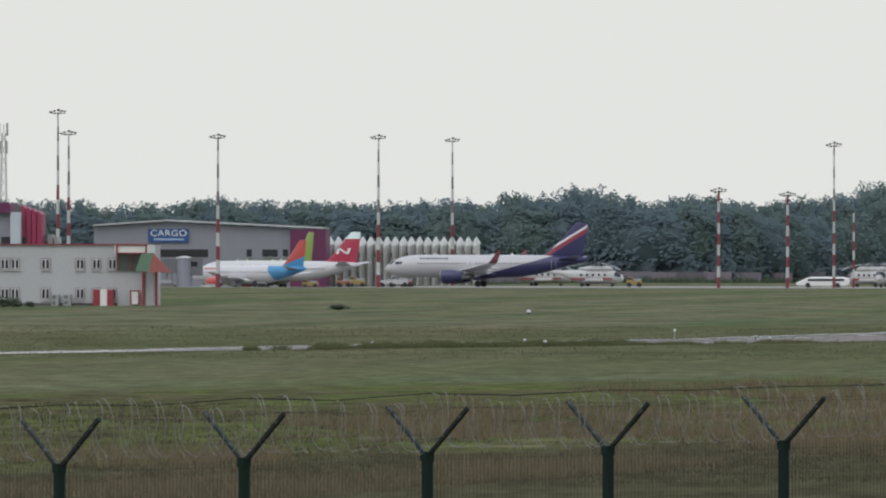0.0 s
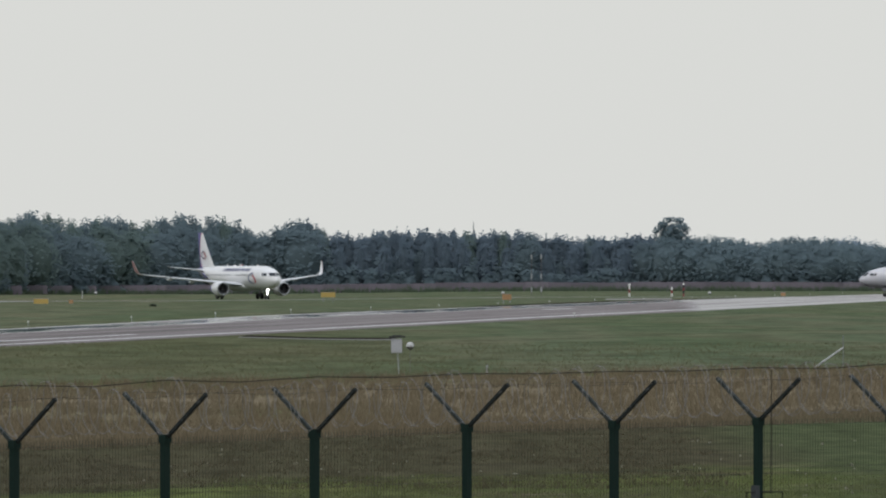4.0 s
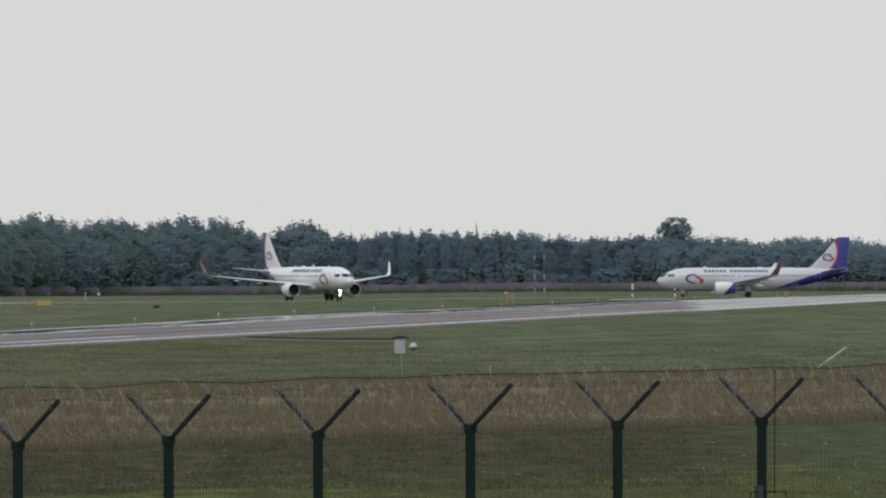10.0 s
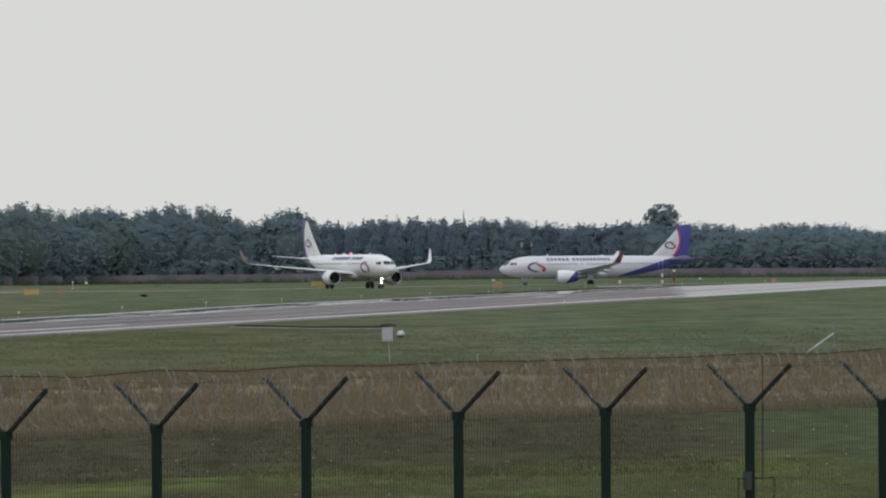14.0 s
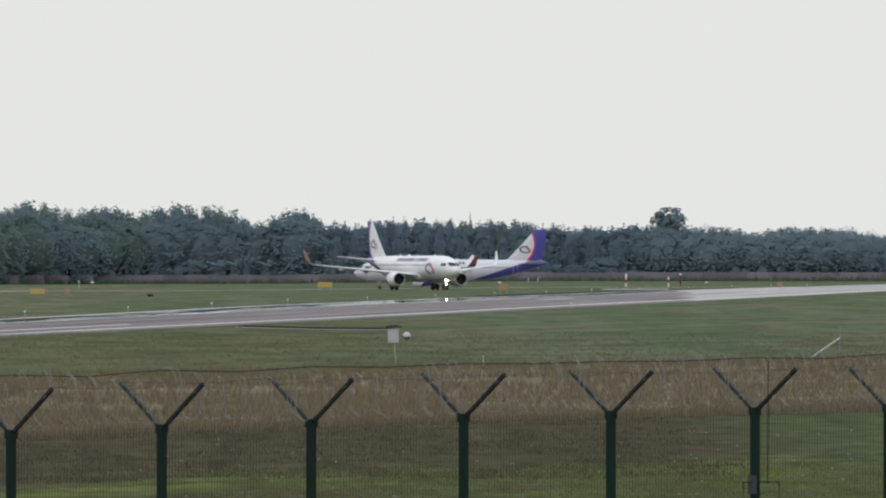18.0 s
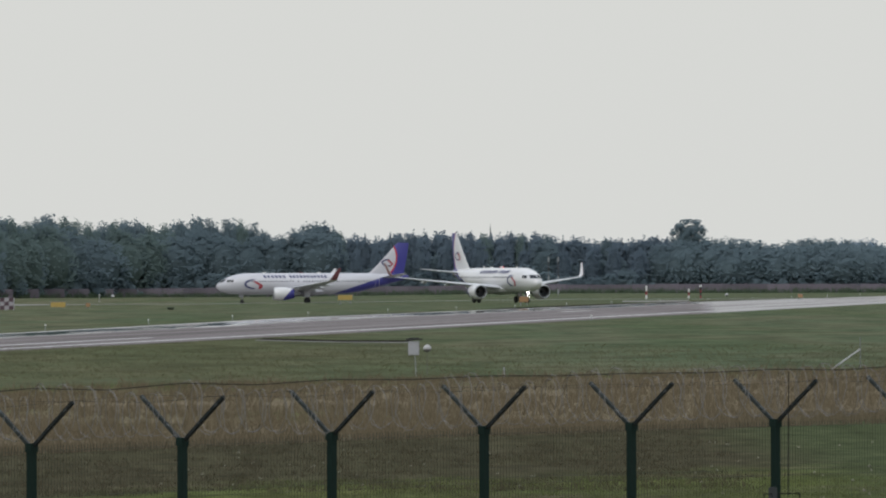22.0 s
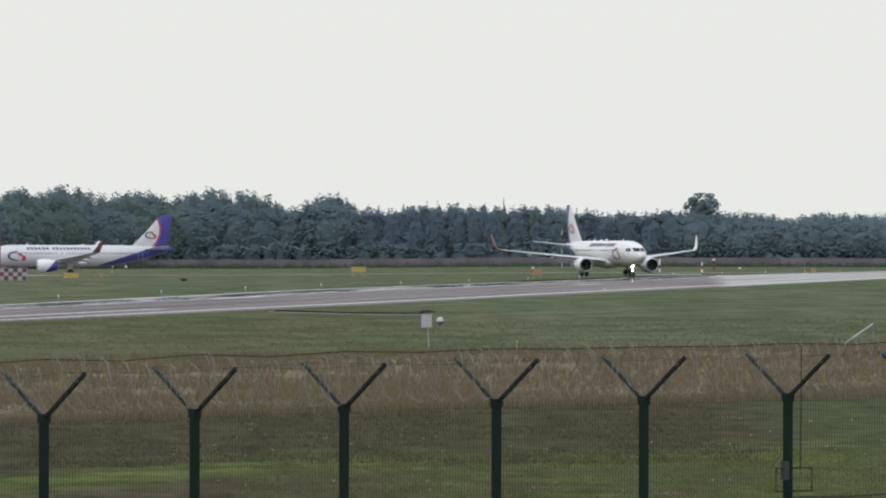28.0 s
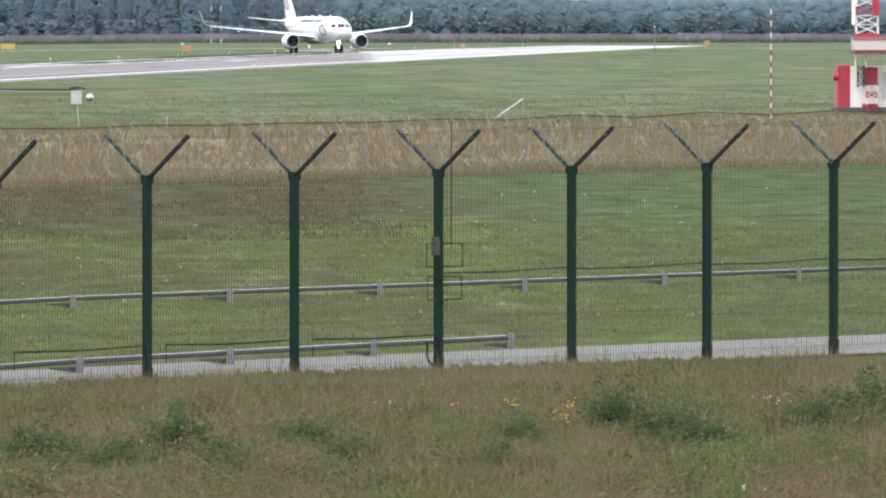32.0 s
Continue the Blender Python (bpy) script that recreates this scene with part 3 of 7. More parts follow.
def fence():
    root = thing("perimeter_fence", "green welded mesh airport fence topped with razor wire coil", "fence")
    turn = math.atan2(FDIR.y, FDIR.x)
    first, last = -12, 16
    post = Shape().box((0, 0, 1.11), (0.085, 0.085, 2.60), turn).mesh("post", M_GREEN)
    foot = Shape().box((0, 0, 0.02), (0.094, 0.094, 0.30), turn).mesh("foot", plain("rusty_foot", (0.018, 0.022, 0.017), 0.9, 0, 0.4, 8, gloss=0.1))
    head = Shape().box((0, 0, 2.385), (0.108, 0.108, 0.10), turn).mesh("collar", M_GREEN)
    arms = []
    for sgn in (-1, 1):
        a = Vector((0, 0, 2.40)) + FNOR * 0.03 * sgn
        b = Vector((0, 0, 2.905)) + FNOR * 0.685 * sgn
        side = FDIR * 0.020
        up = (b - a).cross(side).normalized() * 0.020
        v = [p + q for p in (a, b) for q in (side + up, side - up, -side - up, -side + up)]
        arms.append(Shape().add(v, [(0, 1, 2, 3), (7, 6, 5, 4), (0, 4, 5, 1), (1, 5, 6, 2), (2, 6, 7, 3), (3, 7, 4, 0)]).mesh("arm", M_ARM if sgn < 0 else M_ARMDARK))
    for n in range(first, last + 1):
        p = post_place(n)
        o = part("post", post, None, root, m=pose(*p))
        part("collar", head, None, o)
        part("foot", foot, None, o, "rusty post foot")
        for a in arms:
            part("arm", a, None, o, "slanting angle-iron arm")
    for n in range(first, last):
        a, b = post_place(n), post_place(n + 1)
        d = b - a
        s = Shape()
        wires = 50
        back = FNOR * -0.052
        for i in range(wires):
            q = a + d * ((i + 0.5) / wires) + back
            w = FDIR * 0.0047
            g = FNOR * 0.0042
            z0, z1 = 0.04, 2.40
            s.add([q - w + Vector((0, 0, z0)), q + w + Vector((0, 0, z0)), q + g + Vector((0, 0, z0)), q - w + Vector((0, 0, z1)), q + w + Vector((0, 0, z1)), q + g + Vector((0, 0, z1))],
                  [(0, 1, 4, 3), (1, 2, 5, 4), (2, 0, 3, 5)])
        for z in (0.10, 0.55, 0.62, 1.08, 1.15, 1.75, 1.82, 2.34):
            s.tube([a + back + Vector((0, 0, z)), b + back + Vector((0, 0, z))], 0.0026, 4, False)
        part("mesh_panel", s, M_MESH, root)
        coil = Shape()
        rng = random.Random(n + 50)
        turns = 13
        pts = []
        for i in range(turns * 14 + 1):
            u = i / (turns * 14)
            ang = 2 * math.pi * turns * u + 1.0 * math.sin(n * 1.7 + 9 * u)
            r = 0.285 + 0.035 * math.sin(5 * u + n) + rng.uniform(-0.022, 0.022)
            k = u + 0.03 * math.sin(ang * 0.5 + n)
            pts.append(a + d * k + FNOR * (0.6 * r * math.cos(ang)) + Vector((0, 0, 2.735 + 0.04 * math.sin(n + 4 * u) + r * math.sin(ang))))
        coil.tube(pts, 0.0041, 4, False)
        part("razor_coil", coil, M_WIRE, root, "coiled grey razor wire")
        st = Shape()
        for off, z in ((0.0, 3.04), (-0.68, 2.90), (0.68, 2.90)):
            st.tube([a + FNOR * off + Vector((0, 0, z + 0.02 * math.sin(n))), (a + b) / 2 + FNOR * off + Vector((0, 0, z - 0.03)), b + FNOR * off + Vector((0, 0, z + 0.02 * math.sin(n + 1)))], 0.0052 if off == 0 else 0.0016, 4, False)
        part("wire_strand", st, M_STRAND, root)
    # sensor box and cable loops on one post
    p = post_place(6)
    box = Shape().box((0, 0, 0), (0.075, 0.07, 0.22), turn)
    bx = part("junction_box", box, plain("weathered_box", (0.035, 0.042, 0.046), 0.6), root, "grey junction box strapped to a post", m=pose(*(p - FDIR * 0.12 + FNOR * 0.07 + Vector((0, 0, 1.50)))))
    runs = []
    for sgn, z0, w in ((-1, 1.25, 0.30), (1, 1.25, 0.33), (-1, 0.85, 0.28), (1, 0.85, 0.31)):
        c = p + FNOR * 0.09 + Vector((0, 0, z0))
        e = FDIR * (w * sgn)
        runs.append(([c, c + e, c + e + Vector((0, 0, 0.28)), c + Vector((0, 0, 0.28))], 0.009))
    runs.append(([p + FDIR * 0.15 + FNOR * 0.08 + Vector((0, 0, 3.0)), p + FDIR * 0.14 + FNOR * 0.08 + Vector((0, 0, 1.5))], 0.006))
    hook = [p - FDIR * 0.10 + FNOR * 0.09 + Vector((0, 0, 0.36))] + [p - FDIR * (0.19 - 0.10 * math.cos(k)) + FNOR * 0.09 + Vector((0, 0, 0.20 - 0.13 * math.sin(k))) for k in np.linspace(0, math.pi, 9)] + [p - FDIR * 0.29 + FNOR * 0.09 + Vector((0, 0, 0.34))]
    runs.append((hook, 0.016))
    for pts, r in runs:
        part("cable", Shape().tube(pts, r, 6, False), M_STRAND, root, "dark signal cable in a loop")
    for n in range(6, 12):
        a, b = post_place(n), post_place(n + 1)
        part("cable", Shape().tube([a - FNOR * 0.07 + Vector((0, 0, 1.17)), (a + b) / 2 - FNOR * 0.07 + Vector((0, 0, 1.16)), b - FNOR * 0.07 + Vector((0, 0, 1.19))], 0.008, 5, False), M_STRAND, root, "dark signal cable across the mesh")
    for n in range(2, 6):
        a, b = post_place(n), post_place(n + 1)
        d = b - a
        cb = Shape().tube([a + d * 0.09 + FNOR * 0.09 + Vector((0, 0, 0.22)), a + d * 0.09 + FNOR * 0.09 + Vector((0, 0, 0.43)), a + d * 0.5 + FNOR * 0.09 + Vector((0, 0, 0.41)), b - d * 0.05 + FNOR * 0.09 + Vector((0, 0, 0.43)), b - d * 0.05 + FNOR * 0.09 + Vector((0, 0, 0.25))], 0.010, 5, False)
        part("cable", cb, M_STRAND, root, "dark signal cable low on the mesh")
    return root


fence()


# ---- service road and guard rails behind the fence ----
ra = along([(-46.0, 88.6), (0.72, 142.0), (9.87, 153.0), (56.0, 208.0)], 40)
rb = along([(-46.0, 84.0), (0.72, 135.2), (9.87, 145.0), (60.0, 203.0)], 40)
solo("service_road", sheet(ra, rb, 0.03), plain("pale_gravel_road", (0.168, 0.157, 0.148), 0.95, 0, 0.4, 0.9, 0.5), "pale concrete service road along the fence", "road", kind="structure")


# sky highlight on the rail's top edge, put into a pale strip
M_RAILGLINT = plain("rail_edge_highlight", (0.55, 0.56, 0.58), 0.4, 0.2, 0.2, 3)
M_RAILPOST = plain("grey_rail_post", (0.19, 0.19, 0.20), 0.6, 0, 0.3, 3)


def guard_rail(start, way, first, last, step, label, high=0.165):
    root = thing("guard_rail", label, "guard rail", group="guard rails")
    d = Vector((*way, 0)).normalized()
    nor = Vector((d.y, -d.x, 0))
    prof = [(-0.05, 0.030), (0.02, 0.026), (0.026, 0.018), (0.026, -0.010), (0.010, -0.022), (-0.005, -0.030)]
    for k in range(first, last):
        ends = []
        for q in (k, k + 1):
            p = Vector((*start, 0)) + d * (step * q)
            p.z = ground_z(p.x, p.y)
            ends.append(p)
        a, b = ends
        v = []
        for p in ends:
            v += [p + nor * o + Vector((0, 0, high + h)) for o, h in prof] + [p + nor * (o - 0.006) + Vector((0, 0, high + h)) for o, h in reversed(prof)]
        m = len(prof) * 2
        part("rail_beam", Shape().add(v, [(i, (i + 1) % m, m + (i + 1) % m, m + i) for i in range(m)]), M_RAIL, root)
        top = [p - nor * 0.012 + Vector((0, 0, high + 0.032)) for p in ends]
        part("rail_highlight", Shape().tube(top, 0.0065, 6), M_RAILGLINT, root, "painted sky highlight along the top of the rail")
        part("rail_post", Shape().box((b.x + nor.x * 0.06, b.y + nor.y * 0.06, b.z + 0.09), (0.085, 0.05, 0.28), math.atan2(d.y, d.x)), M_RAILPOST, root)
        g = [b + Vector((0, 0, 0.10)), b - d * 0.6 + Vector((0, 0, 0.105)), b - d * 0.6 + Vector((0, 0, 0.085)), b + Vector((0, 0, 0.03))]
        part("gusset", Shape().add(g + [q - nor * 0.02 for q in g], [(0, 1, 2, 3), (7, 6, 5, 4), (0, 4, 5, 1), (1, 5, 6, 2), (2, 6, 7, 3), (3, 7, 4, 0)]), M_RAIL, root)
    return root


guard_rail((2.06, 174.1), (0.575, 0.818), -14, 12, 4.1, "low galvanised guard rail beyond the service road")
guard_rail((1.67, 141.7), (0.505, 0.863), -14, 2, 3.65, "low galvanised guard rail beside the service road")


# ---- masts ----
def ring(c, r, z, k=10):
    return [(c[0] + r * math.cos(2 * math.pi * j / k), c[1] + r * math.sin(2 * math.pi * j / k), z) for j in range(k)]


def light_mast(az, dist, top_el, red_from, bands, grey_top, heads=True):
    p = spot(az, dist)
    h = rise(top_el, dist) - p.z
    root = thing("light_mast", "tall red and white banded apron floodlight mast" if heads else "slim red and white banded pole without lamps", "light mast", group="apron masts", m=pose(*p))
    w0, w1 = ((0.40, 0.13) if az < -2100 else (0.27, 0.12)) if grey_top > 0.2 else (0.29, 0.2) if heads else (0.22, 0.17)
    tall = bands if grey_top <= 0.2 else round(bands / (1 - grey_top))

    def rad(z):
        return w0 + (w1 - w0) * z / h
    for i in range(tall):
        z0, z1 = h * i / tall, h * (i + 1) / tall
        worn = grey_top > 0.2 and i >= bands
        part("pole_band", Shape().loft([ring((0, 0), rad(z0), z0), ring((0, 0), rad(z1), z1)]), ((M_POLE, M_ROOF) if worn else (M_MUTEDRED, M_CHALK))[i % 2], root, "worn grey pole section" if worn else "", smooth=True)
    if heads:
        part("head_frame", Shape().box((0, 0, h - 0.2), (2.6, 0.5, 0.12)), M_POLE, root)
        part("head_frame", Shape().box((0, 0, h + 0.25), (1.7, 0.4, 0.1)), M_POLE, root)
        for i, (dx, dz) in enumerate(((-1.25, 0.0), (-0.7, 0.15), (0.1, 0.42), (0.62, 0.2), (1.2, 0.12), (-0.55, -0.25), (0.4, -0.2))):
            part("floodlight", Shape().box((dx, -0.25, h + dz), (0.46, 0.36, 0.26), 0.2 * (i % 3 - 1), 0.8), M_BLACK, root)
    return root


for az, dist, el, gt, bands in ((-2832, 2000, 263, 0.40, 7), (-2813, 1990, 225, 0.40, 7), (-2549, 2000, 219, 0.46, 6), (-2265, 2030, 218, 0.50, 6), (-2134, 2230, 213, 0.52, 6), (-1459, 2060, 205, 0.38, 8)):
    light_mast(az, dist, el, 0, bands, gt)
for az, el in ((-1663, 124), (-1541, 117)):
    light_mast(az, 2020, el, 0, 9, 0.06)
light_mast(-1424, 2080, 84, 0, 8, 0.0, False)


# ---- airliners: x forward, nose tip at x = 0, y to the left wing, wheels on z = 0 ----
HULL = [(0.0, 0.06, 0.06, 3.28), (0.25, 0.52, 0.50, 3.30), (0.8, 0.95, 0.93, 3.36), (1.6, 1.32, 1.32, 3.45), (2.6, 1.62, 1.66, 3.58), (3.8, 1.83, 1.90, 3.70), (5.4, 1.96, 2.05, 3.79), (7.0, 1.975, 2.07, 3.80),
        (12.0, 1.975, 2.07, 3.80), (17.0, 1.975, 2.07, 3.80), (23.0, 1.975, 2.07, 3.80), (25.5, 1.93, 2.0, 3.86), (28.0, 1.76, 1.78, 4.05), (30.5, 1.48, 1.45, 4.33), (33.0, 1.10, 1.08, 4.64), (35.2, 0.70, 0.72, 4.92), (36.8, 0.36, 0.40, 5.10), (37.5, 0.16, 0.18, 5.16)]


def hull_at(s):
    for a, b in zip(HULL, HULL[1:]):
        if s <= b[0]:
            k = (s - a[0]) / (b[0] - a[0])
            return [p + (q - p) * k for p, q in zip(a[1:], b[1:])]
    return HULL[-1][1:]


def on_hull(s, z, side, off=0.018):
    ry, rz, zc = hull_at(s)
    k = max(-0.98, min(0.98, (z - zc) / rz))
    y = ry * math.sqrt(1 - k * k)
    return (-s, side * (y + off), z)


def decal(quads, side):
    """Flat shapes laid on the hull: quads of four (s, z) corners, low pair first."""
    sh = Shape()
    for q in quads:
        a, b, c, d = [Vector(p) for p in q]
        k = max(1, math.ceil((max(p[1] for p in q) - min(p[1] for p in q)) / 0.16))
        v = []
        for i in range(k + 1):
            lo, hi = a.lerp(d, i / k), b.lerp(c, i / k)
            v += [on_hull(*lo, side, 0.03), on_hull(*hi, side, 0.03)]
        sh.add(v, [(2 * i, 2 * i + 1, 2 * i + 3, 2 * i + 2) for i in range(k)])
    return sh


def swoosh(cx, cz, rx, rz, a0, a1, w, side, n=14):
    """A tapering arc on the hull."""
    q = []
    for i in range(n):
        t0, t1 = (a0 + (a1 - a0) * k / n for k in (i, i + 1))
        w0, w1 = (w * (0.35 + 0.65 * math.sin(math.pi * k / n)) for k in (i, i + 1))
        q.append([(cx - (rx - w0) * math.cos(t0), cz + (rz - w0) * math.sin(t0)), (cx - rx * math.cos(t0), cz + rz * math.sin(t0)), (cx - rx * math.cos(t1), cz + rz * math.sin(t1)), (cx - (rx - w1) * math.cos(t1), cz + (rz - w1) * math.sin(t1))])
    if side < 0:
        q = [[(14.4 - s, z) for s, z in p] for p in q]
    return decal(q, side)


FOIL = [(0.0, 0.0), (0.04, 0.35), (0.15, 0.75), (0.35, 1.0), (0.6, 0.8), (0.85, 0.35), (1.0, 0.03), (0.85, -0.2), (0.5, -0.45), (0.2, -0.5), (0.05, -0.3)]


def blade(stations, vertical=False):
    """A wing or fin lofted over stations (s of the leading edge, span, height, chord, thickness)."""
    rings = []
    for s, y, z, c, t in stations:
        if vertical:
            rings.append([(-(s + c * u), t * w, z) for u, w in FOIL])
        else:
            rings.append([(-(s + c * u), y, z + t * w) for u, w in FOIL])
    return Shape().loft(rings)


BEACONS = []
M_PORT = plain("cabin_window_glass", (0.11, 0.12, 0.14), 0.2)
M_FLASH = glow("beacon_flash", (1.0, 0.006, 0.015), 500)


def airliner(name, label, lv, group="", m=None, lights=False, size=1.0, sharklets=True):
    root = thing(name, label, "airliner", group, m=m)
    if size != 1.0:
        root.scale = (size, size, size)
    k = 28
    rings = [[(-s, ry * math.cos(2 * math.pi * j / k), zc + rz * math.sin(2 * math.pi * j / k)) for j in range(k)] for s, ry, rz, zc in HULL]
    hull = part("fuselage", Shape().loft(rings), lv["hull"], root, smooth=True)
    part("belly_fairing", Shape().loft([[(-s, w * math.cos(2 * math.pi * j / 16), 2.35 + h * math.sin(2 * math.pi * j / 16)) for j in range(16)] for s, w, h in ((10.6, 0.4, 0.2), (12.2, 1.7, 0.75), (14.5, 2.15, 0.95), (18.5, 2.15, 0.95), (20.6, 1.6, 0.7), (22.2, 0.4, 0.2))]), lv["belly"], root, smooth=True)
    for z, k in ((6.02, 1), (1.42, -1)):
        lamp = part("beacon", Shape().ball((0, 0, 0), 0.13, 6), M_RED, root, "red rotating beacon lamp", m=pose(-16.5, 0, z))
        # hood is added so that the turning lens shows only as short flashes
        if lights:
            part("beam_lens", Shape().loft([[(x, r * math.cos(t), r * math.sin(t)) for t in (2 * math.pi * j / 10 for j in range(10))] for x, r in ((0.13, 0.070), (0.15, 0.075))]), M_FLASH, lamp, "bright red lens deep in its hood")
            part("added_hood", Shape().loft([[(x, r * math.cos(t), r * math.sin(t)) for t in (2 * math.pi * j / 10 for j in range(10))] for x, r in ((0.05, 0.10), (0.54, 0.10), (0.54, 0.080), (0.05, 0.080))], False), M_WHITE, lamp, "added white hood that cuts the beam to a flash")
            BEACONS.append((lamp, z))
    for side in (1, -1):
        st = [(11.9, 1.2, 2.45, 7.3, 0.55), (13.2, 3.2, 2.72, 6.1, 0.45), (15.0, 6.4, 3.08, 4.4, 0.32), (18.4, 12.0, 3.72, 2.9, 0.2), (21.0, 16.3, 4.25, 1.75, 0.11), (21.3, 16.75, 4.32, 1.62, 0.1)]
        st = [(s, side * y, z, c, t) for s, y, z, c, t in st]
        wing = part("wing", blade(st if side > 0 else st), lv["wing"], root, smooth=True)
        if sharklets:
            tip = [(21.3, 16.75, 4.32, 1.62, 0.09), (21.6, 17.2, 4.5, 1.5, 0.07), (22.0, 17.5, 4.95, 1.3, 0.05), (22.7, 17.75, 5.9, 0.95, 0.04), (23.35, 17.92, 6.75, 0.5, 0.02)]
            rings = [[(-(s + c * u), side * (y - t * w), z + t * w * 0.3) for u, w in FOIL] for s, y, z, c, t in tip]
            shk = part("sharklet", Shape().loft(rings), lv["sharklet"], root, "upturned wing tip", smooth=True)
            if "skin" in lv:
                rows = [[(-(s + c * u), side * (y + 0.06), z) for u in (0.03, 0.5, 0.97)] for s, y, z, c, t in tip[1:]]
                v = [q for r in rows for q in r]
                part("outer_skin", Shape().add(v, [(r * 3 + i, r * 3 + i + 1, r * 3 + i + 4, r * 3 + i + 3) for r in range(3) for i in range(2)]), lv["skin"], shk, "red painted outer face")
        for y, s0, z in ((5.0, 16.6, 2.62), (8.3, 18.2, 3.02), (11.8, 19.9, 3.48)):
            part("flap_fairing", Shape().loft([[(-(s0 + q), side * y + r * math.cos(t), z + r * 1.2 * math.sin(t)) for t in (2 * math.pi * j / 8 for j in range(8))] for q, r in ((0, 0.03), (0.6, 0.17), (1.8, 0.2), (3.0, 0.04))]), lv["wing"], wing, smooth=True)
        # engine
        ec, ez = side * 5.75, 1.88
        prof = [(11.15, 0.98), (11.2, 1.12), (11.5, 1.22), (12.3, 1.29), (13.3, 1.26), (14.4, 1.05), (15.1, 0.86)]
        eng = part("engine", Shape().loft([[(-s, ec + r * math.cos(2 * math.pi * j / 20), ez + r * math.sin(2 * math.pi * j / 20)) for j in range(20)] for s, r in prof], False), lv["engine"], root, smooth=True)
        part("intake_lip", Shape().loft([[(-s, ec + r * math.cos(2 * math.pi * j / 20), ez + r * math.sin(2 * math.pi * j / 20)) for j in range(20)] for s, r in ((11.22, 1.135), (11.1, 1.06), (11.13, 0.97), (11.35, 0.93))], False), M_GALV, eng, "bare metal intake lip", smooth=True)
        part("fan", Shape().loft([[(-s, ec + r * math.cos(2 * math.pi * j / 20), ez + r * math.sin(2 * math.pi * j / 20)) for j in range(20)] for s, r in ((11.35, 0.93), (12.2, 0.95), (12.21, 0.3), (11.8, 0.02))], False), M_DARK, eng, "dark fan in the intake", smooth=True)
        part("exhaust_cone", Shape().loft([[(-s, ec + r * math.cos(2 * math.pi * j / 16), ez + r * math.sin(2 * math.pi * j / 16)) for j in range(16)] for s, r in ((14.9, 0.84), (15.3, 0.55), (16.0, 0.42), (16.6, 0.08))]), M_STEEL, eng, smooth=True)
        part("pylon", Shape().add([(-12.4, ec - 0.16, ez + 1.1), (-12.4, ec + 0.16, ez + 1.1), (-15.2, ec + 0.16, ez + 0.5), (-15.2, ec - 0.16, ez + 0.5), (-14.2, ec - 0.16, 3.15), (-14.2, ec + 0.16, 3.15), (-18.0, ec + 0.16, 3.0), (-18.0, ec - 0.16, 3.0)],
                                  [(0, 1, 2, 3), (4, 7, 6, 5), (0, 4, 5, 1), (2, 6, 7, 3), (1, 5, 6, 2), (0, 3, 7, 4)]), lv["belly"], eng)
        # tailplane
        tp = [(31.6, 0.5, 5.0, 3.9, 0.25), (33.2, 2.6, 5.25, 2.9, 0.17), (35.5, 6.1, 5.68, 1.45, 0.08), (35.75, 6.25, 5.7, 1.1, 0.03)]
        part("tailplane", blade([(s, side * y, z, c, t) for s, y, z, c, t in tp]), lv["tailplane"], root, smooth=True)
        # main gear
        gear = part("main_gear", Shape().tube([(-17.7, side * 3.8, 2.6), (-17.7, side * 3.8, 0.58)], 0.13, 8).tube([(-17.7, side * 3.3, 0.58), (-17.7, side * 4.3, 0.58)], 0.1, 8).tube([(-17.7, side * 2.2, 2.3), (-17.7, side * 3.75, 1.2)], 0.07, 6), M_STEEL, root)
        for dy in (-0.42, 0.42):
            yy = side * 3.8 + dy
            part("tyre", Shape().loft([[(-17.7 + r * math.cos(t), yy + w, 0.585 + r * math.sin(t)) for t in (2 * math.pi * j / 18 for j in range(18))] for w, r in ((-0.2, 0.35), (-0.19, 0.5), (-0.11, 0.58), (0.11, 0.58), (0.19, 0.5), (0.2, 0.35))]), M_RUBBER, gear, smooth=True)
        part("gear_door", Shape().box((-17.6, side * 4.15, 1.75), (1.1, 0.05, 1.1)), lv["belly"], gear)
        # windows, doors, titles and emblem
        if lv.get("windows", True):
            w = []
            s = 6.3
            while s < 30.2:
                if not (abs(s - 15.3) < 0.3 or abs(s - 16.4) < 0.25):
                    w.append([(s, 4.14), (s + 0.22, 4.14), (s + 0.22, 4.43), (s, 4.43)])
                s += 0.533
            if lv.get("split"):
                for q in w:
                    part("cabin_window", decal([q], side), M_PORT, hull)
            else:
                part("window_row", decal(w, side), M_PORT, hull, "row of small dark cabin windows")["kind"] = "stuff"
        for s0 in (4.6, 30.9):
            fr = [[(s0, 2.95), (s0 + 0.05, 2.95), (s0 + 0.05, 4.8), (s0, 4.8)], [(s0 + 0.8, 2.95), (s0 + 0.85, 2.95), (s0 + 0.85, 4.8), (s0 + 0.8, 4.8)]]
            part("door_outline", decal(fr, side), lv["line"], hull)
        cw = [[(1.98, 4.12), (2.7, 4.10), (2.95, 4.62), (2.25, 4.62)], [(2.78, 4.12), (3.3, 4.16), (3.42, 4.6), (3.03, 4.62)]]
        part("cockpit_window", decal(cw, side), M_GLASS, hull, "dark cockpit side window")
        for item in lv["decals"]:
            part(item[0], item[1](side), item[2], hull, item[3], smooth=False)
    # windscreen across the nose
    ws = Shape()
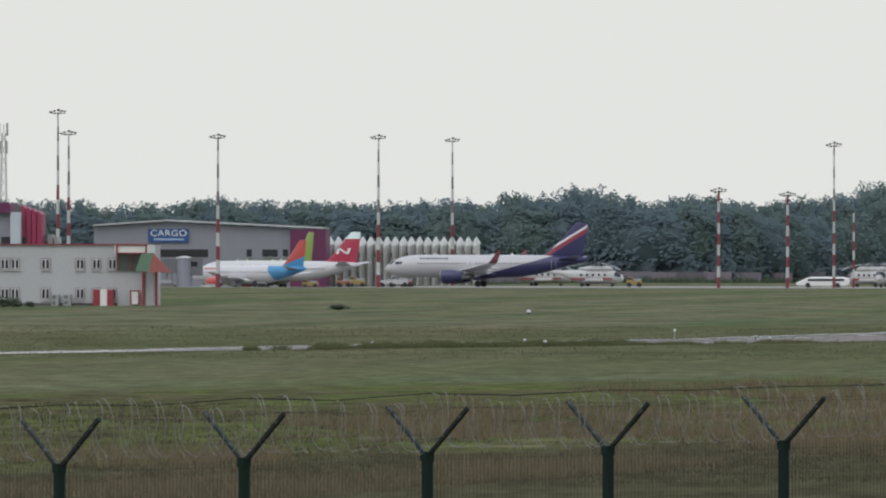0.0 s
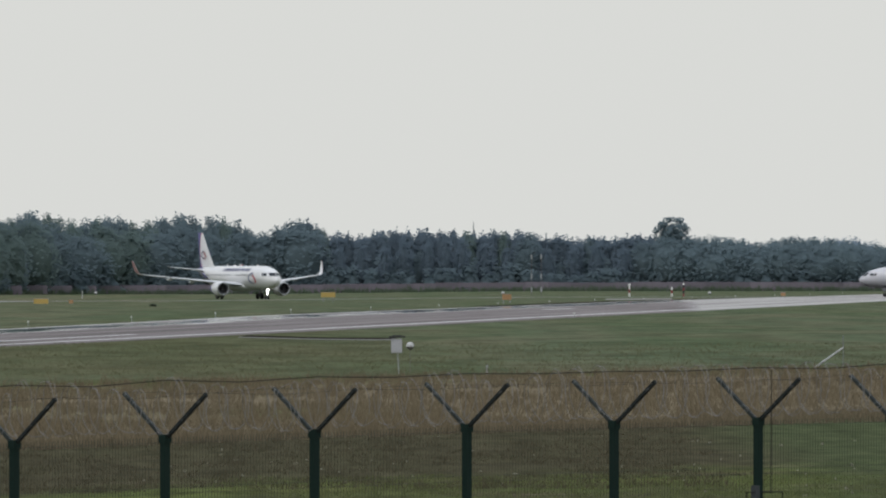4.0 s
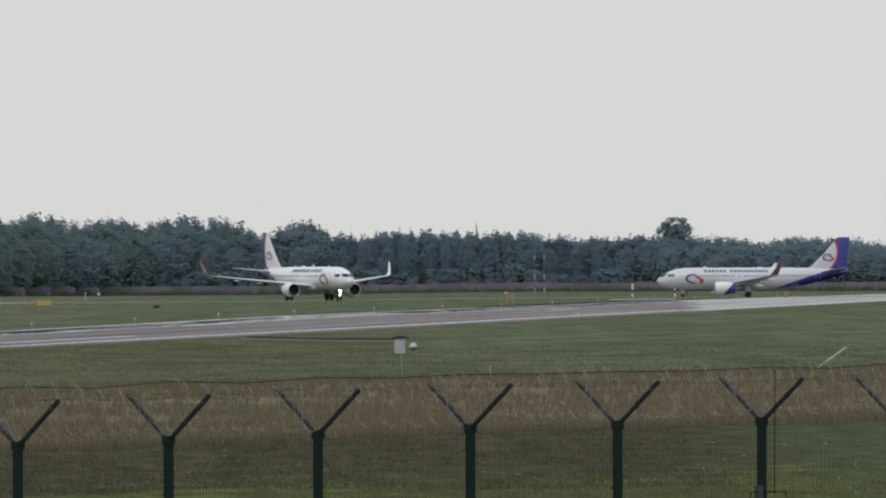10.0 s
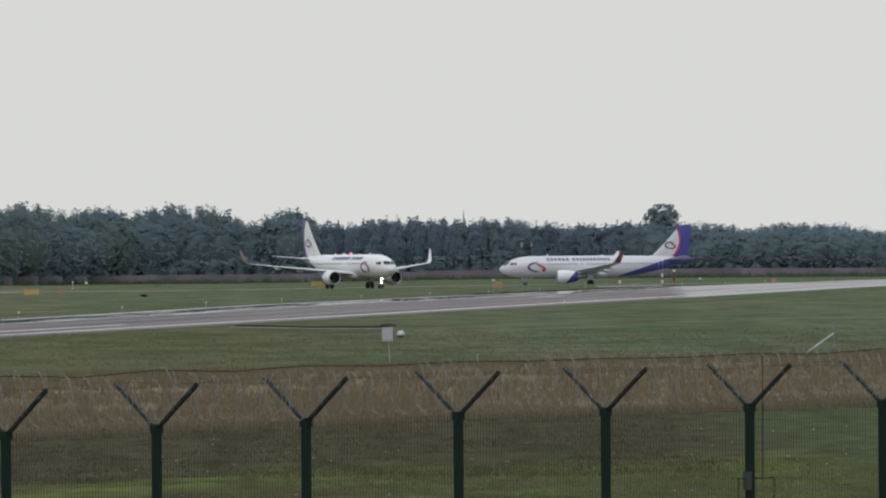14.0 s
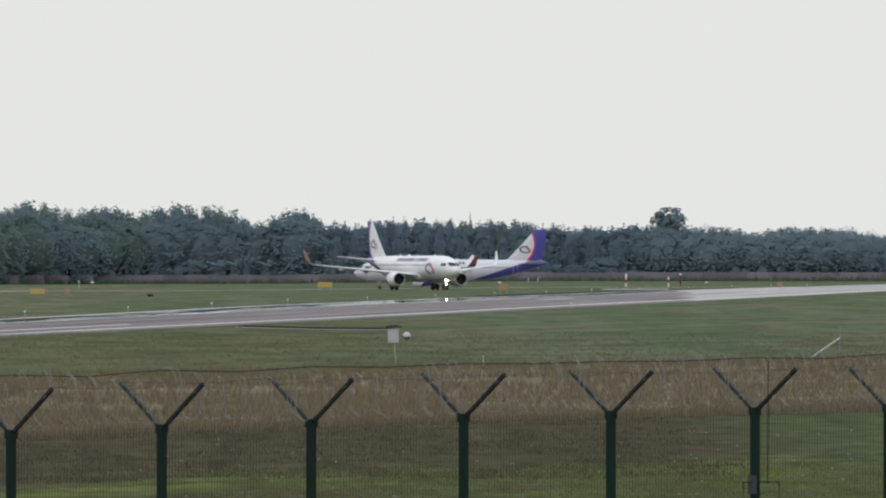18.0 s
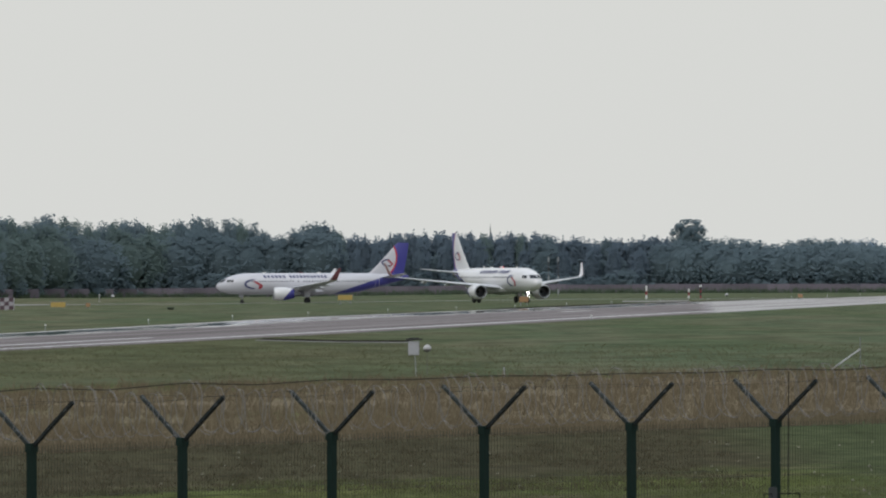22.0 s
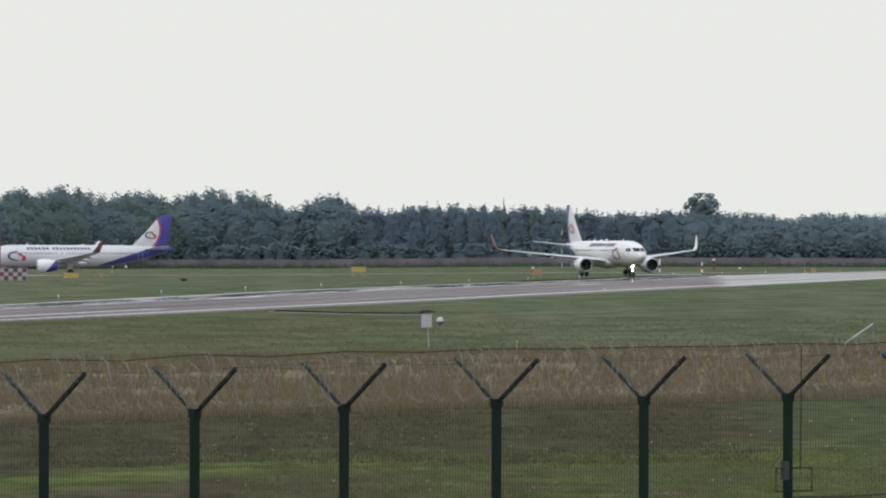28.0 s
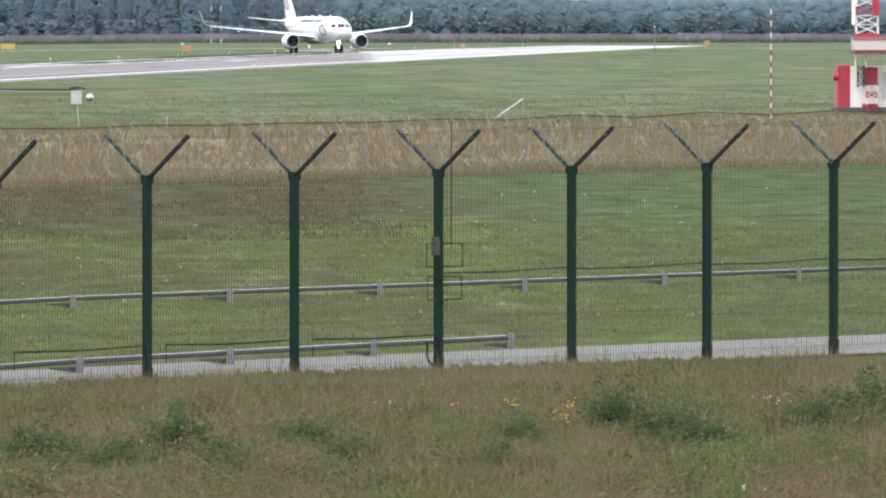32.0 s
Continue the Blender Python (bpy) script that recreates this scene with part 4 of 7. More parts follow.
    for y0, y1 in ((-0.98, -0.06), (0.06, 0.98)):
        def front(y, z):
            for i in range(40):
                s = 0.6 + i * 0.06
                ry, rz, zc = hull_at(s)
                q = (y / ry) ** 2 + ((z - zc) / rz) ** 2
                if q <= 1:
                    return (-(s - 0.09), y, z + 0.03)
            return (-s, y, z)
        pts = [front(y0 + (y1 - y0) * i / 4, z) for z in (4.08, 4.22, 4.36, 4.50, 4.66) for i in range(5)]
        ws.add(pts, [(r * 5 + i, r * 5 + i + 1, (r + 1) * 5 + i + 1, (r + 1) * 5 + i) for r in range(4) for i in range(4)])
    part("windscreen", ws, M_GLASS, hull, "dark cockpit windscreen")
    fin = [(28.6, 0, 5.35, 8.0, 0.12), (29.9, 0, 6.0, 6.6, 0.30), (32.3, 0, 8.4, 4.7, 0.24), (34.9, 0, 11.4, 2.55, 0.14), (35.3, 0, 11.76, 2.1, 0.03)]
    finp = part("fin", blade(fin, True), lv["fin"], root, smooth=True)
    for side in (1, -1):
        for item in lv["fin_decals"]:
            v, f = item[1]
            sh = Shape().add([(-s if side > 0 else s - 67.4, side * 0.33, z) for s, z in v], f)
            part(item[0], sh, item[2], finp, item[3])
    part("antenna", Shape().add([(-9.0, 0, 5.85), (-9.5, 0, 5.85), (-9.5, 0, 6.2), (-9.25, 0, 6.2), (-9.0, 0.03, 5.85), (-9.5, 0.03, 5.85), (-9.5, 0.03, 6.2), (-9.25, 0.03, 6.2)], [(0, 1, 2, 3), (7, 6, 5, 4), (0, 4, 5, 1), (1, 5, 6, 2), (2, 6, 7, 3), (3, 7, 4, 0)]), M_WHITE, hull)
    part("antenna", Shape().box((-23.5, 0, 6.0), (0.5, 0.05, 0.35), 0, 0.6), M_WHITE, hull)
    part("dome", Shape().box((-20, 0, 5.95), (0.8, 0.3, 0.2), 0, 0.7), M_WHITE, hull)
    ng = part("nose_gear", Shape().tube([(-5.07, 0, 2.1), (-5.0, 0, 0.4)], 0.09, 8).tube([(-5.0, -0.36, 0.38), (-5.0, 0.36, 0.38)], 0.07, 8).tube([(-4.0, 0, 2.0), (-4.98, 0, 0.95)], 0.05, 6).box((-4.9, 0.25, 1.55), (0.9, 0.04, 0.7)).box((-4.9, -0.25, 1.55), (0.9, 0.04, 0.7)), M_STEEL, root)
    for dy in (-0.27, 0.27):
        part("tyre", Shape().loft([[(-5.0 + r * math.cos(t), dy + w, 0.385 + r * math.sin(t)) for t in (2 * math.pi * j / 16 for j in range(16))] for w, r in ((-0.12, 0.2), (-0.11, 0.33), (-0.06, 0.38), (0.06, 0.38), (0.11, 0.33), (0.12, 0.2))]), M_RUBBER, ng, smooth=True)
    if lights:
        for dy, z, r in ((0.0, 1.75, 0.27), (0.02, 1.05, 0.12)):
            part("taxi_light", Shape().ball((-4.72, dy, z), r, 8), M_LAMPON, ng, "lit white taxi light on the nose gear")
    return root


def bars(s0, s1, z0, z1, count, rng_seed, lean=0.18):
    """A fuselage title drawn as a row of plain slanting bars."""
    rng = random.Random(rng_seed)
    q = []
    step = (s1 - s0) / count
    for i in range(count):
        a = s0 + step * i
        w = step * rng.uniform(0.68, 0.82)
        q.append([(a + lean, z0), (a + w + lean, z0), (a + w - lean, z1), (a - lean, z1)])
    return q


P_WHITE = zoned("fleet_white_hull", WHITE, [(UBLUE, (-0.335, 0, -1.0), 5.79)], 0.25, coat=0.4)
P_FIN = zoned("fleet_fin", WHITE, [(URED, (-30.75, 8.9), 4.2, 99.0), (UBLUE, (-30.75, 8.9), 4.5, 99.0)], 0.3)
P_FIN_IN = zoned("fleet_fin_narrow_edge", WHITE, [(URED, (-30.75, 8.9), 5.6, 99.0), (UBLUE, (-30.75, 8.9), 5.75, 99.0)], 0.3)
P_PLAIN = zoned("fleet_white_paint", WHITE, [], 0.3)
P_WING = zoned("wing_grey", (0.50, 0.51, 0.53), [], 0.35)
P_ENG = zoned("fleet_engine", WHITE, [(UBLUE, (-0.75, 0, -0.66), 9.15)], 0.25)
P_REDTIP = zoned("red_tip", (0.17, 0.055, 0.07), [], 0.5)
P_PINKTIP = zoned("faded_red_tip", (0.40, 0.22, 0.22), [], 0.5)
P_LINE = zoned("door_line", (0.5, 0.51, 0.53), [], 0.4)
P_BLUEMARK = zoned("title_blue", (0.05, 0.055, 0.145), [], 0.5)
P_REDMARK = zoned("title_red", (0.36, 0.04, 0.06), [], 0.4)

TITLE_INK = zoned("title_navy", (0.066, 0.073, 0.152), [], 0.5)
EMBLEM = [("emblem_arc", lambda sd: swoosh(7.25, 3.75, 1.8, 0.98, 1.75, -1.75, 0.46, sd), P_BLUEMARK, "blue swoosh emblem"),
          ("emblem_tick", lambda sd: decal([[(s if sd > 0 else 14.4 - s, z) for s, z in q] for q in ([(7.2, 4.15), (7.35, 4.5), (9.05, 3.6), (8.45, 3.45)], [(9.05, 3.6), (8.42, 3.5), (8.15, 2.75), (8.95, 2.95)])], sd), P_REDMARK, "red tick of the emblem")]
for g0, g1, k in ((9.2, 13.7, 6), (14.2, 21.7, 11)):
    for i in range(k):
        a, b = g0 + (g1 - g0) * i / k, g0 + (g1 - g0) * (i + 0.64) / k
        EMBLEM.append(("title_block", lambda sd, a=a, b=b: decal([[(a + 0.15, 4.94), (b + 0.15, 4.94), (b - 0.15, 5.46), (a - 0.15, 5.46)]], sd), TITLE_INK, "navy block of the fuselage title"))


def arc_flat(cx, cz, rx, rz, a0, a1, w, n=12):
    v, f = [], []
    for i in range(n + 1):
        t = a0 + (a1 - a0) * i / n
        k = w * (0.4 + 0.6 * math.sin(math.pi * i / n))
        v += [(cx - rx * math.cos(t), cz + rz * math.sin(t)), (cx - (rx - k) * math.cos(t), cz + (rz - k) * math.sin(t))]
        if i:
            f.append((2 * i - 2, 2 * i - 1, 2 * i + 1, 2 * i))
    return v, f


FIN_MARK = [("emblem_arc", arc_flat(33.3, 7.85, 1.15, 0.7, 2.0, -2.1, 0.28), P_BLUEMARK, "blue swoosh on the fin"),
            ("emblem_tick", ([(33.3, 8.2), (33.5, 8.5), (34.5, 7.6), (34.1, 7.6), (33.5, 7.1), (33.9, 7.1)], [(0, 1, 2, 3), (3, 2, 5, 4)]), P_REDMARK, "red tick on the fin")]
LV_FLEET = dict(hull=P_WHITE, belly=P_PLAIN, wing=P_WING, sharklet=P_PLAIN, skin=P_REDTIP, engine=P_ENG, tailplane=P_WING, fin=P_FIN, line=P_LINE, decals=EMBLEM, fin_decals=FIN_MARK, split=True)
taxi_in = airliner("airliner", "white taxiing airliner with blue tail and lit nose light", dict(LV_FLEET, fin=P_FIN_IN, skin=P_PINKTIP), "taxiing airliners", lights=True)
# the further airliner's white is dulled: its haze is put into the paint
HAZED_WHITE = (0.53, 0.53, 0.57)
P_OUT = zoned("haze_dulled_hull", HAZED_WHITE, [(UBLUE, (-0.335, 0, -1.0), 5.79)], 0.3, coat=0.3)
P_OUTFIN = zoned("haze_dulled_fin", HAZED_WHITE, [(URED, (-30.75, 8.9), 4.2, 99.0), (UBLUE, (-30.75, 8.9), 4.5, 99.0)], 0.3)
taxi_out = airliner("airliner", "white taxiing airliner, dulled for haze, with blue rear belly and tail", dict(LV_FLEET, hull=P_OUT, fin=P_OUTFIN, belly=zoned("haze_dulled_belly", HAZED_WHITE, [], 0.4)), "taxiing airliners")

# parked airliners
# parked liveries are greyed, the haze before them put into the paint
DULL = (0.50, 0.50, 0.52)
P_DULL = zoned("hazed_white_paint", DULL, [], 0.4)
NAVY, SILVER = (0.030, 0.030, 0.095), (0.42, 0.42, 0.44)
P_SILVER = zoned("silver_navy_hull", SILVER, [(NAVY, (-0.27, 0, -0.963), 2.9)], 0.35)
P_NAVYFIN = zoned("navy_fin", NAVY, [((0.24, 0.035, 0.06), (0.52, 0, 0.854), -10.85), ((0.62, 0.62, 0.64), (0.52, 0, 0.854), -10.1), (NAVY, (0.52, 0, 0.854), -9.72)], 0.35)
P_NAVY = zoned("navy_paint", NAVY, [], 0.35)
LV_SILVER = dict(hull=P_SILVER, belly=P_SILVER, wing=P_WING, sharklet=P_REDTIP, skin=P_REDTIP, engine=P_NAVY, tailplane=P_NAVY, fin=P_NAVYFIN, line=P_LINE, fin_decals=[],
                 decals=[("title", lambda sd: decal(bars(6.6, 12.0, 5.05, 5.32, 9, 5, 0.08), sd), P_NAVY, "navy fuselage title")])
p = spot(-2253, 2100)
airliner("airliner", "silver and navy airliner parked on the apron", LV_SILVER, "parked airliners", m=pose(p.x, p.y, p.z, 0, 0, 180 - 2))
SKY, CORAL, LIME = (0.05, 0.22, 0.42), (0.42, 0.065, 0.06), (0.22, 0.33, 0.08)
P_AZ = zoned("white_hull_blue_rear", DULL, [(SKY, (-0.80, 0, 0.6), 24.0), (SKY, (-0.5, 0, -0.87), 12.6)], 0.3)
P_AZFIN = zoned("coral_fin", CORAL, [(SKY, (-0.3, 0, -0.954), 3.4)], 0.3)
P_CORAL = zoned("coral_paint", CORAL, [], 0.35)
LV_AZ = dict(hull=P_AZ, belly=P_DULL, wing=P_WING, sharklet=P_WING, engine=P_CORAL, tailplane=P_DULL, fin=P_AZFIN, line=P_LINE, fin_decals=[], decals=[("title", lambda sd: decal(bars(5.2, 9.5, 4.9, 5.3, 7, 8, 0.05), sd), P_CORAL, "coral fuselage title")])
p = spot(-2593, 2145)
airliner("airliner", "white regional jet with blue rear and coral fin, parked", LV_AZ, "parked airliners", m=pose(p.x, p.y, p.z, 0, 0, 142), size=0.80, sharklets=False)
P_RFIN = zoned("red_fin", (0.36, 0.035, 0.07), [((0.62, 0.75, 0.75), (0, 0, 1), 10.4)], 0.35)
LV_RED = dict(hull=P_DULL, belly=P_DULL, wing=P_WING, sharklet=P_WING, engine=P_DULL, tailplane=P_DULL, fin=P_RFIN, line=P_LINE, decals=[],
              fin_decals=[("emblem_wave", ([(31.9, 7.3), (32.6, 7.3), (33.0, 8.5), (32.4, 8.5), (34.2, 7.3), (34.9, 7.3), (35.4, 8.5), (34.8, 8.5)], [(0, 1, 2, 3), (3, 2, 5, 4), (4, 5, 6, 7)]), M_WHITE, "white wave emblem")])
p = spot(-2586, 2200)
airliner("airliner", "white airliner with a red fin, parked", LV_RED, "parked airliners", m=pose(p.x, p.y, p.z, 0, 0, 160), size=0.94, sharklets=False)
P_LIMEHULL = zoned("lime_topped_hull", DULL, [(LIME, (0, 0, 1), 4.9)], 0.3)
P_LIME = zoned("lime_paint", LIME, [], 0.35)
LV_LIME = dict(hull=P_LIMEHULL, belly=P_DULL, wing=P_WING, sharklet=P_LIME, engine=P_LIME, tailplane=P_LIME, fin=P_LIME, line=P_LINE, decals=[], fin_decals=[])
p = spot(-2534, 2290)
airliner("airliner", "lime green airliner parked behind the regional jet", LV_LIME, "parked airliners", m=pose(p.x, p.y, p.z, 0, 0, 126), size=0.955, sharklets=False)


# ---- helicopters ----
def helicopter(m, label, blades=5):
    root = thing("helicopter", label, "helicopter", "parked helicopters", m=m)
    prof = [(0, 0.1, 0.1, 1.55), (0.5, 0.75, 0.8, 1.6), (1.6, 1.15, 1.2, 1.8), (3.5, 1.25, 1.3, 1.9), (8.0, 1.25, 1.3, 1.9), (10.5, 0.95, 0.95, 2.2), (12.2, 0.42, 0.45, 2.6), (17.2, 0.25, 0.28, 3.1)]
    body = part("fuselage", Shape().loft([[(-s, ry * math.cos(t), zc + rz * math.sin(t)) for t in (2 * math.pi * j / 16 for j in range(16))] for s, ry, rz, zc in prof]), M_CHALK, root, smooth=True)
    part("engine_cowling", Shape().loft([[(-s, w * math.cos(t), 3.35 + h * math.sin(t)) for t in (2 * math.pi * j / 12 for j in range(12))] for s, w, h in ((2.2, 0.3, 0.25), (3.0, 0.85, 0.55), (6.5, 0.85, 0.6), (8.8, 0.3, 0.25))]), M_CHALK, root, smooth=True)
    for side in (1, -1):
        for i in range(5):
            s = 3.4 + i * 1.15
            part("window", Shape().loft([[(-s + 0.24 * math.cos(t), side * y, 2.25 + 0.24 * math.sin(t)) for t in (2 * math.pi * j / 10 for j in range(10))] for y in (1.15, 1.262)]), M_GLASS, body)
        part("stripe", Shape().box((-6.0, side * 1.262, 1.5), (8.0, 0.02, 0.28)), M_RED, body, "red stripe")
        part("wheel", Shape().loft([[(-7.6 + r * math.cos(t), side * 2.0 + w, 0.42 + r * math.sin(t)) for t in (2 * math.pi * j / 14 for j in range(14))] for w, r in ((-0.13, 0.25), (-0.1, 0.42), (0.1, 0.42), (0.13, 0.25))]), M_RUBBER, root, smooth=True)
        part("gear_strut", Shape().tube([(-7.6, side * 1.0, 1.2), (-7.6, side * 1.95, 0.45)], 0.07).tube([(-6.6, side * 1.1, 1.9), (-7.6, side * 1.9, 0.5)], 0.05), M_STEEL, root)
        part("side_tank", Shape().tube([(-3.6, side * 1.45, 1.25), (-3.8, side * 1.45, 1.25), (-7.0, side * 1.45, 1.25), (-7.2, side * 1.45, 1.25)], [0.1, 0.34, 0.34, 0.1], 12), M_CHALK, root, smooth=True)
    part("nose_wheel", Shape().loft([[(-2.3 + r * math.cos(t), w, 0.3 + r * math.sin(t)) for t in (2 * math.pi * j / 12 for j in range(12))] for w, r in ((-0.2, 0.3), (0.2, 0.3))]).tube([(-2.3, 0, 0.3), (-2.3, 0, 1.0)], 0.06), M_RUBBER, root)
    part("windscreen", Shape().loft([[(-s, ry * 1.02 * math.cos(t), zc + rz * 1.03 * math.sin(t)) for t in np.linspace(0.2, math.pi - 0.2, 9)] for s, ry, rz, zc in ((0.5, 0.75, 0.8, 1.6), (1.0, 0.97, 1.0, 1.7), (1.6, 1.15, 1.2, 1.8))], False), M_GLASS, body)
    part("tail_fin", Shape().add([(-15.6, -0.12, 3.0), (-17.5, -0.12, 3.0), (-19.3, -0.08, 5.9), (-17.9, -0.08, 5.9), (-15.6, 0.12, 3.0), (-17.5, 0.12, 3.0), (-19.3, 0.08, 5.9), (-17.9, 0.08, 5.9)], [(0, 1, 2, 3), (7, 6, 5, 4), (0, 4, 5, 1), (1, 5, 6, 2), (2, 6, 7, 3), (3, 7, 4, 0)]), M_WHITE, root)
    part("rotor_hub", Shape().tube([(-5.0, 0, 3.8), (-5.0, 0, 4.55)], 0.28, 10), M_STEEL, root)
    for i in range(blades):
        a = 2 * math.pi * i / blades + 0.35
        pts = [(-5.0 + r * math.cos(a), r * math.sin(a), 4.4 - 0.011 * r * r) for r in (0.2, 3, 6, 8.5, 10.6)]
        b = Shape()
        for q0, q1 in zip(pts, pts[1:]):
            w = Vector((-math.sin(a), math.cos(a), 0)) * 0.26
            q0, q1 = Vector(q0), Vector(q1)
            u = Vector((0, 0, 0.04))
            b.add([q0 - w, q0 + w, q1 + w, q1 - w, q0 - w + u, q0 + w + u, q1 + w + u, q1 - w + u], [(3, 2, 1, 0), (4, 5, 6, 7), (0, 1, 5, 4), (2, 3, 7, 6), (1, 2, 6, 5), (3, 0, 4, 7)])
        part("rotor_blade", b, plain("rotor_grey", (0.22, 0.23, 0.25), 0.5) if i == 0 and "rotor_grey" not in bpy.data.materials else bpy.data.materials["rotor_grey"], root)
    for i in range(3):
        a = 2 * math.pi * i / 3 + 0.4
        part("tail_blade", Shape().tube([(-18.2, -0.3, 5.0), (-18.2 + 1.9 * math.cos(a), -0.3, 5.0 + 1.9 * math.sin(a))], 0.09, 4), bpy.data.materials["rotor_grey"], root)
    return root


for az, dist, turn in ((-1921, 2200, -6), (-1830, 2150, -10), (-1436, 2165, 152), (-1380, 2105, 263)):
    p = spot(az, dist)
    helicopter(pose(p.x, p.y, p.z - 0.05, 0, 0, turn), "white helicopter parked with drooping rotor blades")


# ---- cargo building, terminal and small buildings ----
def wall_box(name, az0, az1, dist, el_top, depth, mat, root, el_low=None, label=""):
    x0, x1 = dist * math.tan(az0 / LENS), dist * math.tan(az1 / LENS)
    z0 = ground_z((x0 + x1) / 2, dist) if el_low is None else rise(el_low, dist)
    z1 = rise(el_top, dist)
    return part(name, Shape().box(((x0 + x1) / 2, dist + depth / 2, (z0 + z1) / 2), (x1 - x0, depth, z1 - z0)), mat, root, label)


def panel(name, az0, az1, el0, el1, dist, mat, root, proud=0.12, label=""):
    """A shallow piece set on a wall that faces the camera."""
    x0, x1 = dist * math.tan(az0 / LENS), dist * math.tan(az1 / LENS)
    z0, z1 = rise(el0, dist), rise(el1, dist)
    return part(name, Shape().box(((x0 + x1) / 2, dist - proud / 2, (z0 + z1) / 2), (x1 - x0, proud, z1 - z0)), mat, root, label)


def cargo():
    root = thing("cargo_building", "large grey clad cargo hall with a blue sign", "building")
    d = 2380.0
    g = lambda az, el, y: (y * math.tan(az / LENS), y, rise(el, y))
    a = [(-2768, 59), (-2640, 67.5), (-2420, 54), (-2420, -60), (-2768, -60)]
    fr = [g(z, e, d) for z, e in a]
    bk = [(x, y + 9, z) for x, y, z in fr]
    n = len(fr)
    s = Shape().add(fr + bk, [tuple(range(n))[::-1], tuple(range(n, 2 * n))] + [(i, (i + 1) % n, n + (i + 1) % n, n + i) for i in range(n)])
    part("wall", s, M_GREY, root)
    rf = Shape()
    for (az0, e0), (az1, e1) in (((-2770, 59.5), (-2640, 68.5)), ((-2640, 68.5), (-2362, 55))):
        p, q = Vector(g(az0, e0, d - 1.2)), Vector(g(az1, e1, d - 1.2))
        up = Vector((0, 0, 0.3))
        bk2 = Vector((0, 10, 0))
        rf.add([p, q, q + up, p + up, p + bk2, q + bk2, q + bk2 + up, p + bk2 + up], [(0, 1, 2, 3), (7, 6, 5, 4), (3, 2, 6, 7), (0, 4, 5, 1), (1, 5, 6, 2), (0, 3, 7, 4)])
    part("roof", rf, M_ROOF, root, "pale sheet roof")
    wall_box("end_bay", -2421, -2358, d - 1.0, 54, 8, M_PURPLE, root, label="dark purple end bay")
    panel("sign_board", -2672, -2600, 30.5, 54.5, d, M_SIGN, root, 0.4, "blue cargo sign board")
    cu = bpy.data.curves.new("lettering", "FONT")
    cu.body, cu.size, cu.align_x, cu.extrude = "CARGO", 1.9, "CENTER", 0.03
    cu.space_character = 1.05
    cu.materials.append(M_WHITE)
    t = new("lettering", cu)
    t.parent = root
    t.matrix_basis = pose(*g(-2636, 41.6, d - 0.45), 90, 0, 0) @ Matrix.Diagonal((1.12, 1, 1, 1))
    tagged(t, "white capital lettering")
    panel("small_line", -2662, -2609, 34.4, 37.4, d - 0.42, zoned("pale_blue_line", (0.35, 0.45, 0.6), [], 0.5), root, 0.03, "small unreadable line of lettering")
    panel("loading_opening", -2660, -2566, 4, 18, d, M_DARK, root, 0.06, "dark loading bay opening")
    for az in (-2498, -2470, -2452, -2434):
        w = 9 if az != -2470 else 18
        panel("window", az, az + w, 5, 18, d, M_GLASS, root, 0.1)
        panel("window_sill", az - 1, az + w + 1, 3.8, 5, d, M_ROOF, root, 0.25)
    for i in range(28):
        az = -2768 + 12.4 * i
        top = 59 + (az + 2768) / 128 * 8 if az < -2640 else 67 - (az + 2640) / 220 * 13
        panel("cladding_joint", az, az + 0.35, -45, top - 1.5, d, zoned("joint_grey", (0.22, 0.23, 0.26), [], 0.6) if "joint_grey" not in bpy.data.materials else bpy.data.materials["joint_grey"], root, 0.05)
    return root


cargo()


def folded_hall():
    """A row of white folded bays with pointed roofs."""
    root = thing("folded_roof_hall", "white hall with a row of pointed folded roof bays", "building")
    d = 2400.0
    k = 19
    az0, az1 = -2358, -2085
    for i in range(k):
        a, b = az0 + (az1 - az0) * i / k, az0 + (az1 - az0) * (i + 1) / k
        m = (a + b) / 2
        pts = [(a, -60, 0), (a, 29, 0), (m, 41, 0), (b, 29, 0), (b, -60, 0), (m, -60, -3.4), (m, 24, -3.4)]
        v = [(d * math.tan(z / LENS), d + y, rise(e, d)) for z, e, y in pts]
        back = [(d * math.tan(z / LENS), d + 2.5, rise(e, d)) for z, e in ((a, 29), (m, 41), (b, 29))]
        s = Shape().add(v + back, [(0, 5, 6, 1), (5, 4, 3, 6), (1, 6, 2), (6, 3, 2), (1, 2, 8, 7), (2, 3, 9, 8)])
        bay = part("bay", s, M_TENT, root)
        if i % 2 == 0:
            x = d * math.tan((m - 2.5) / LENS)
            part("vent", Shape().box((x, d - 1.9, rise(8, d)), (0.5, 0.3, 1.0)), M_DARK, bay, "small dark vent")
    return root


folded_hall()


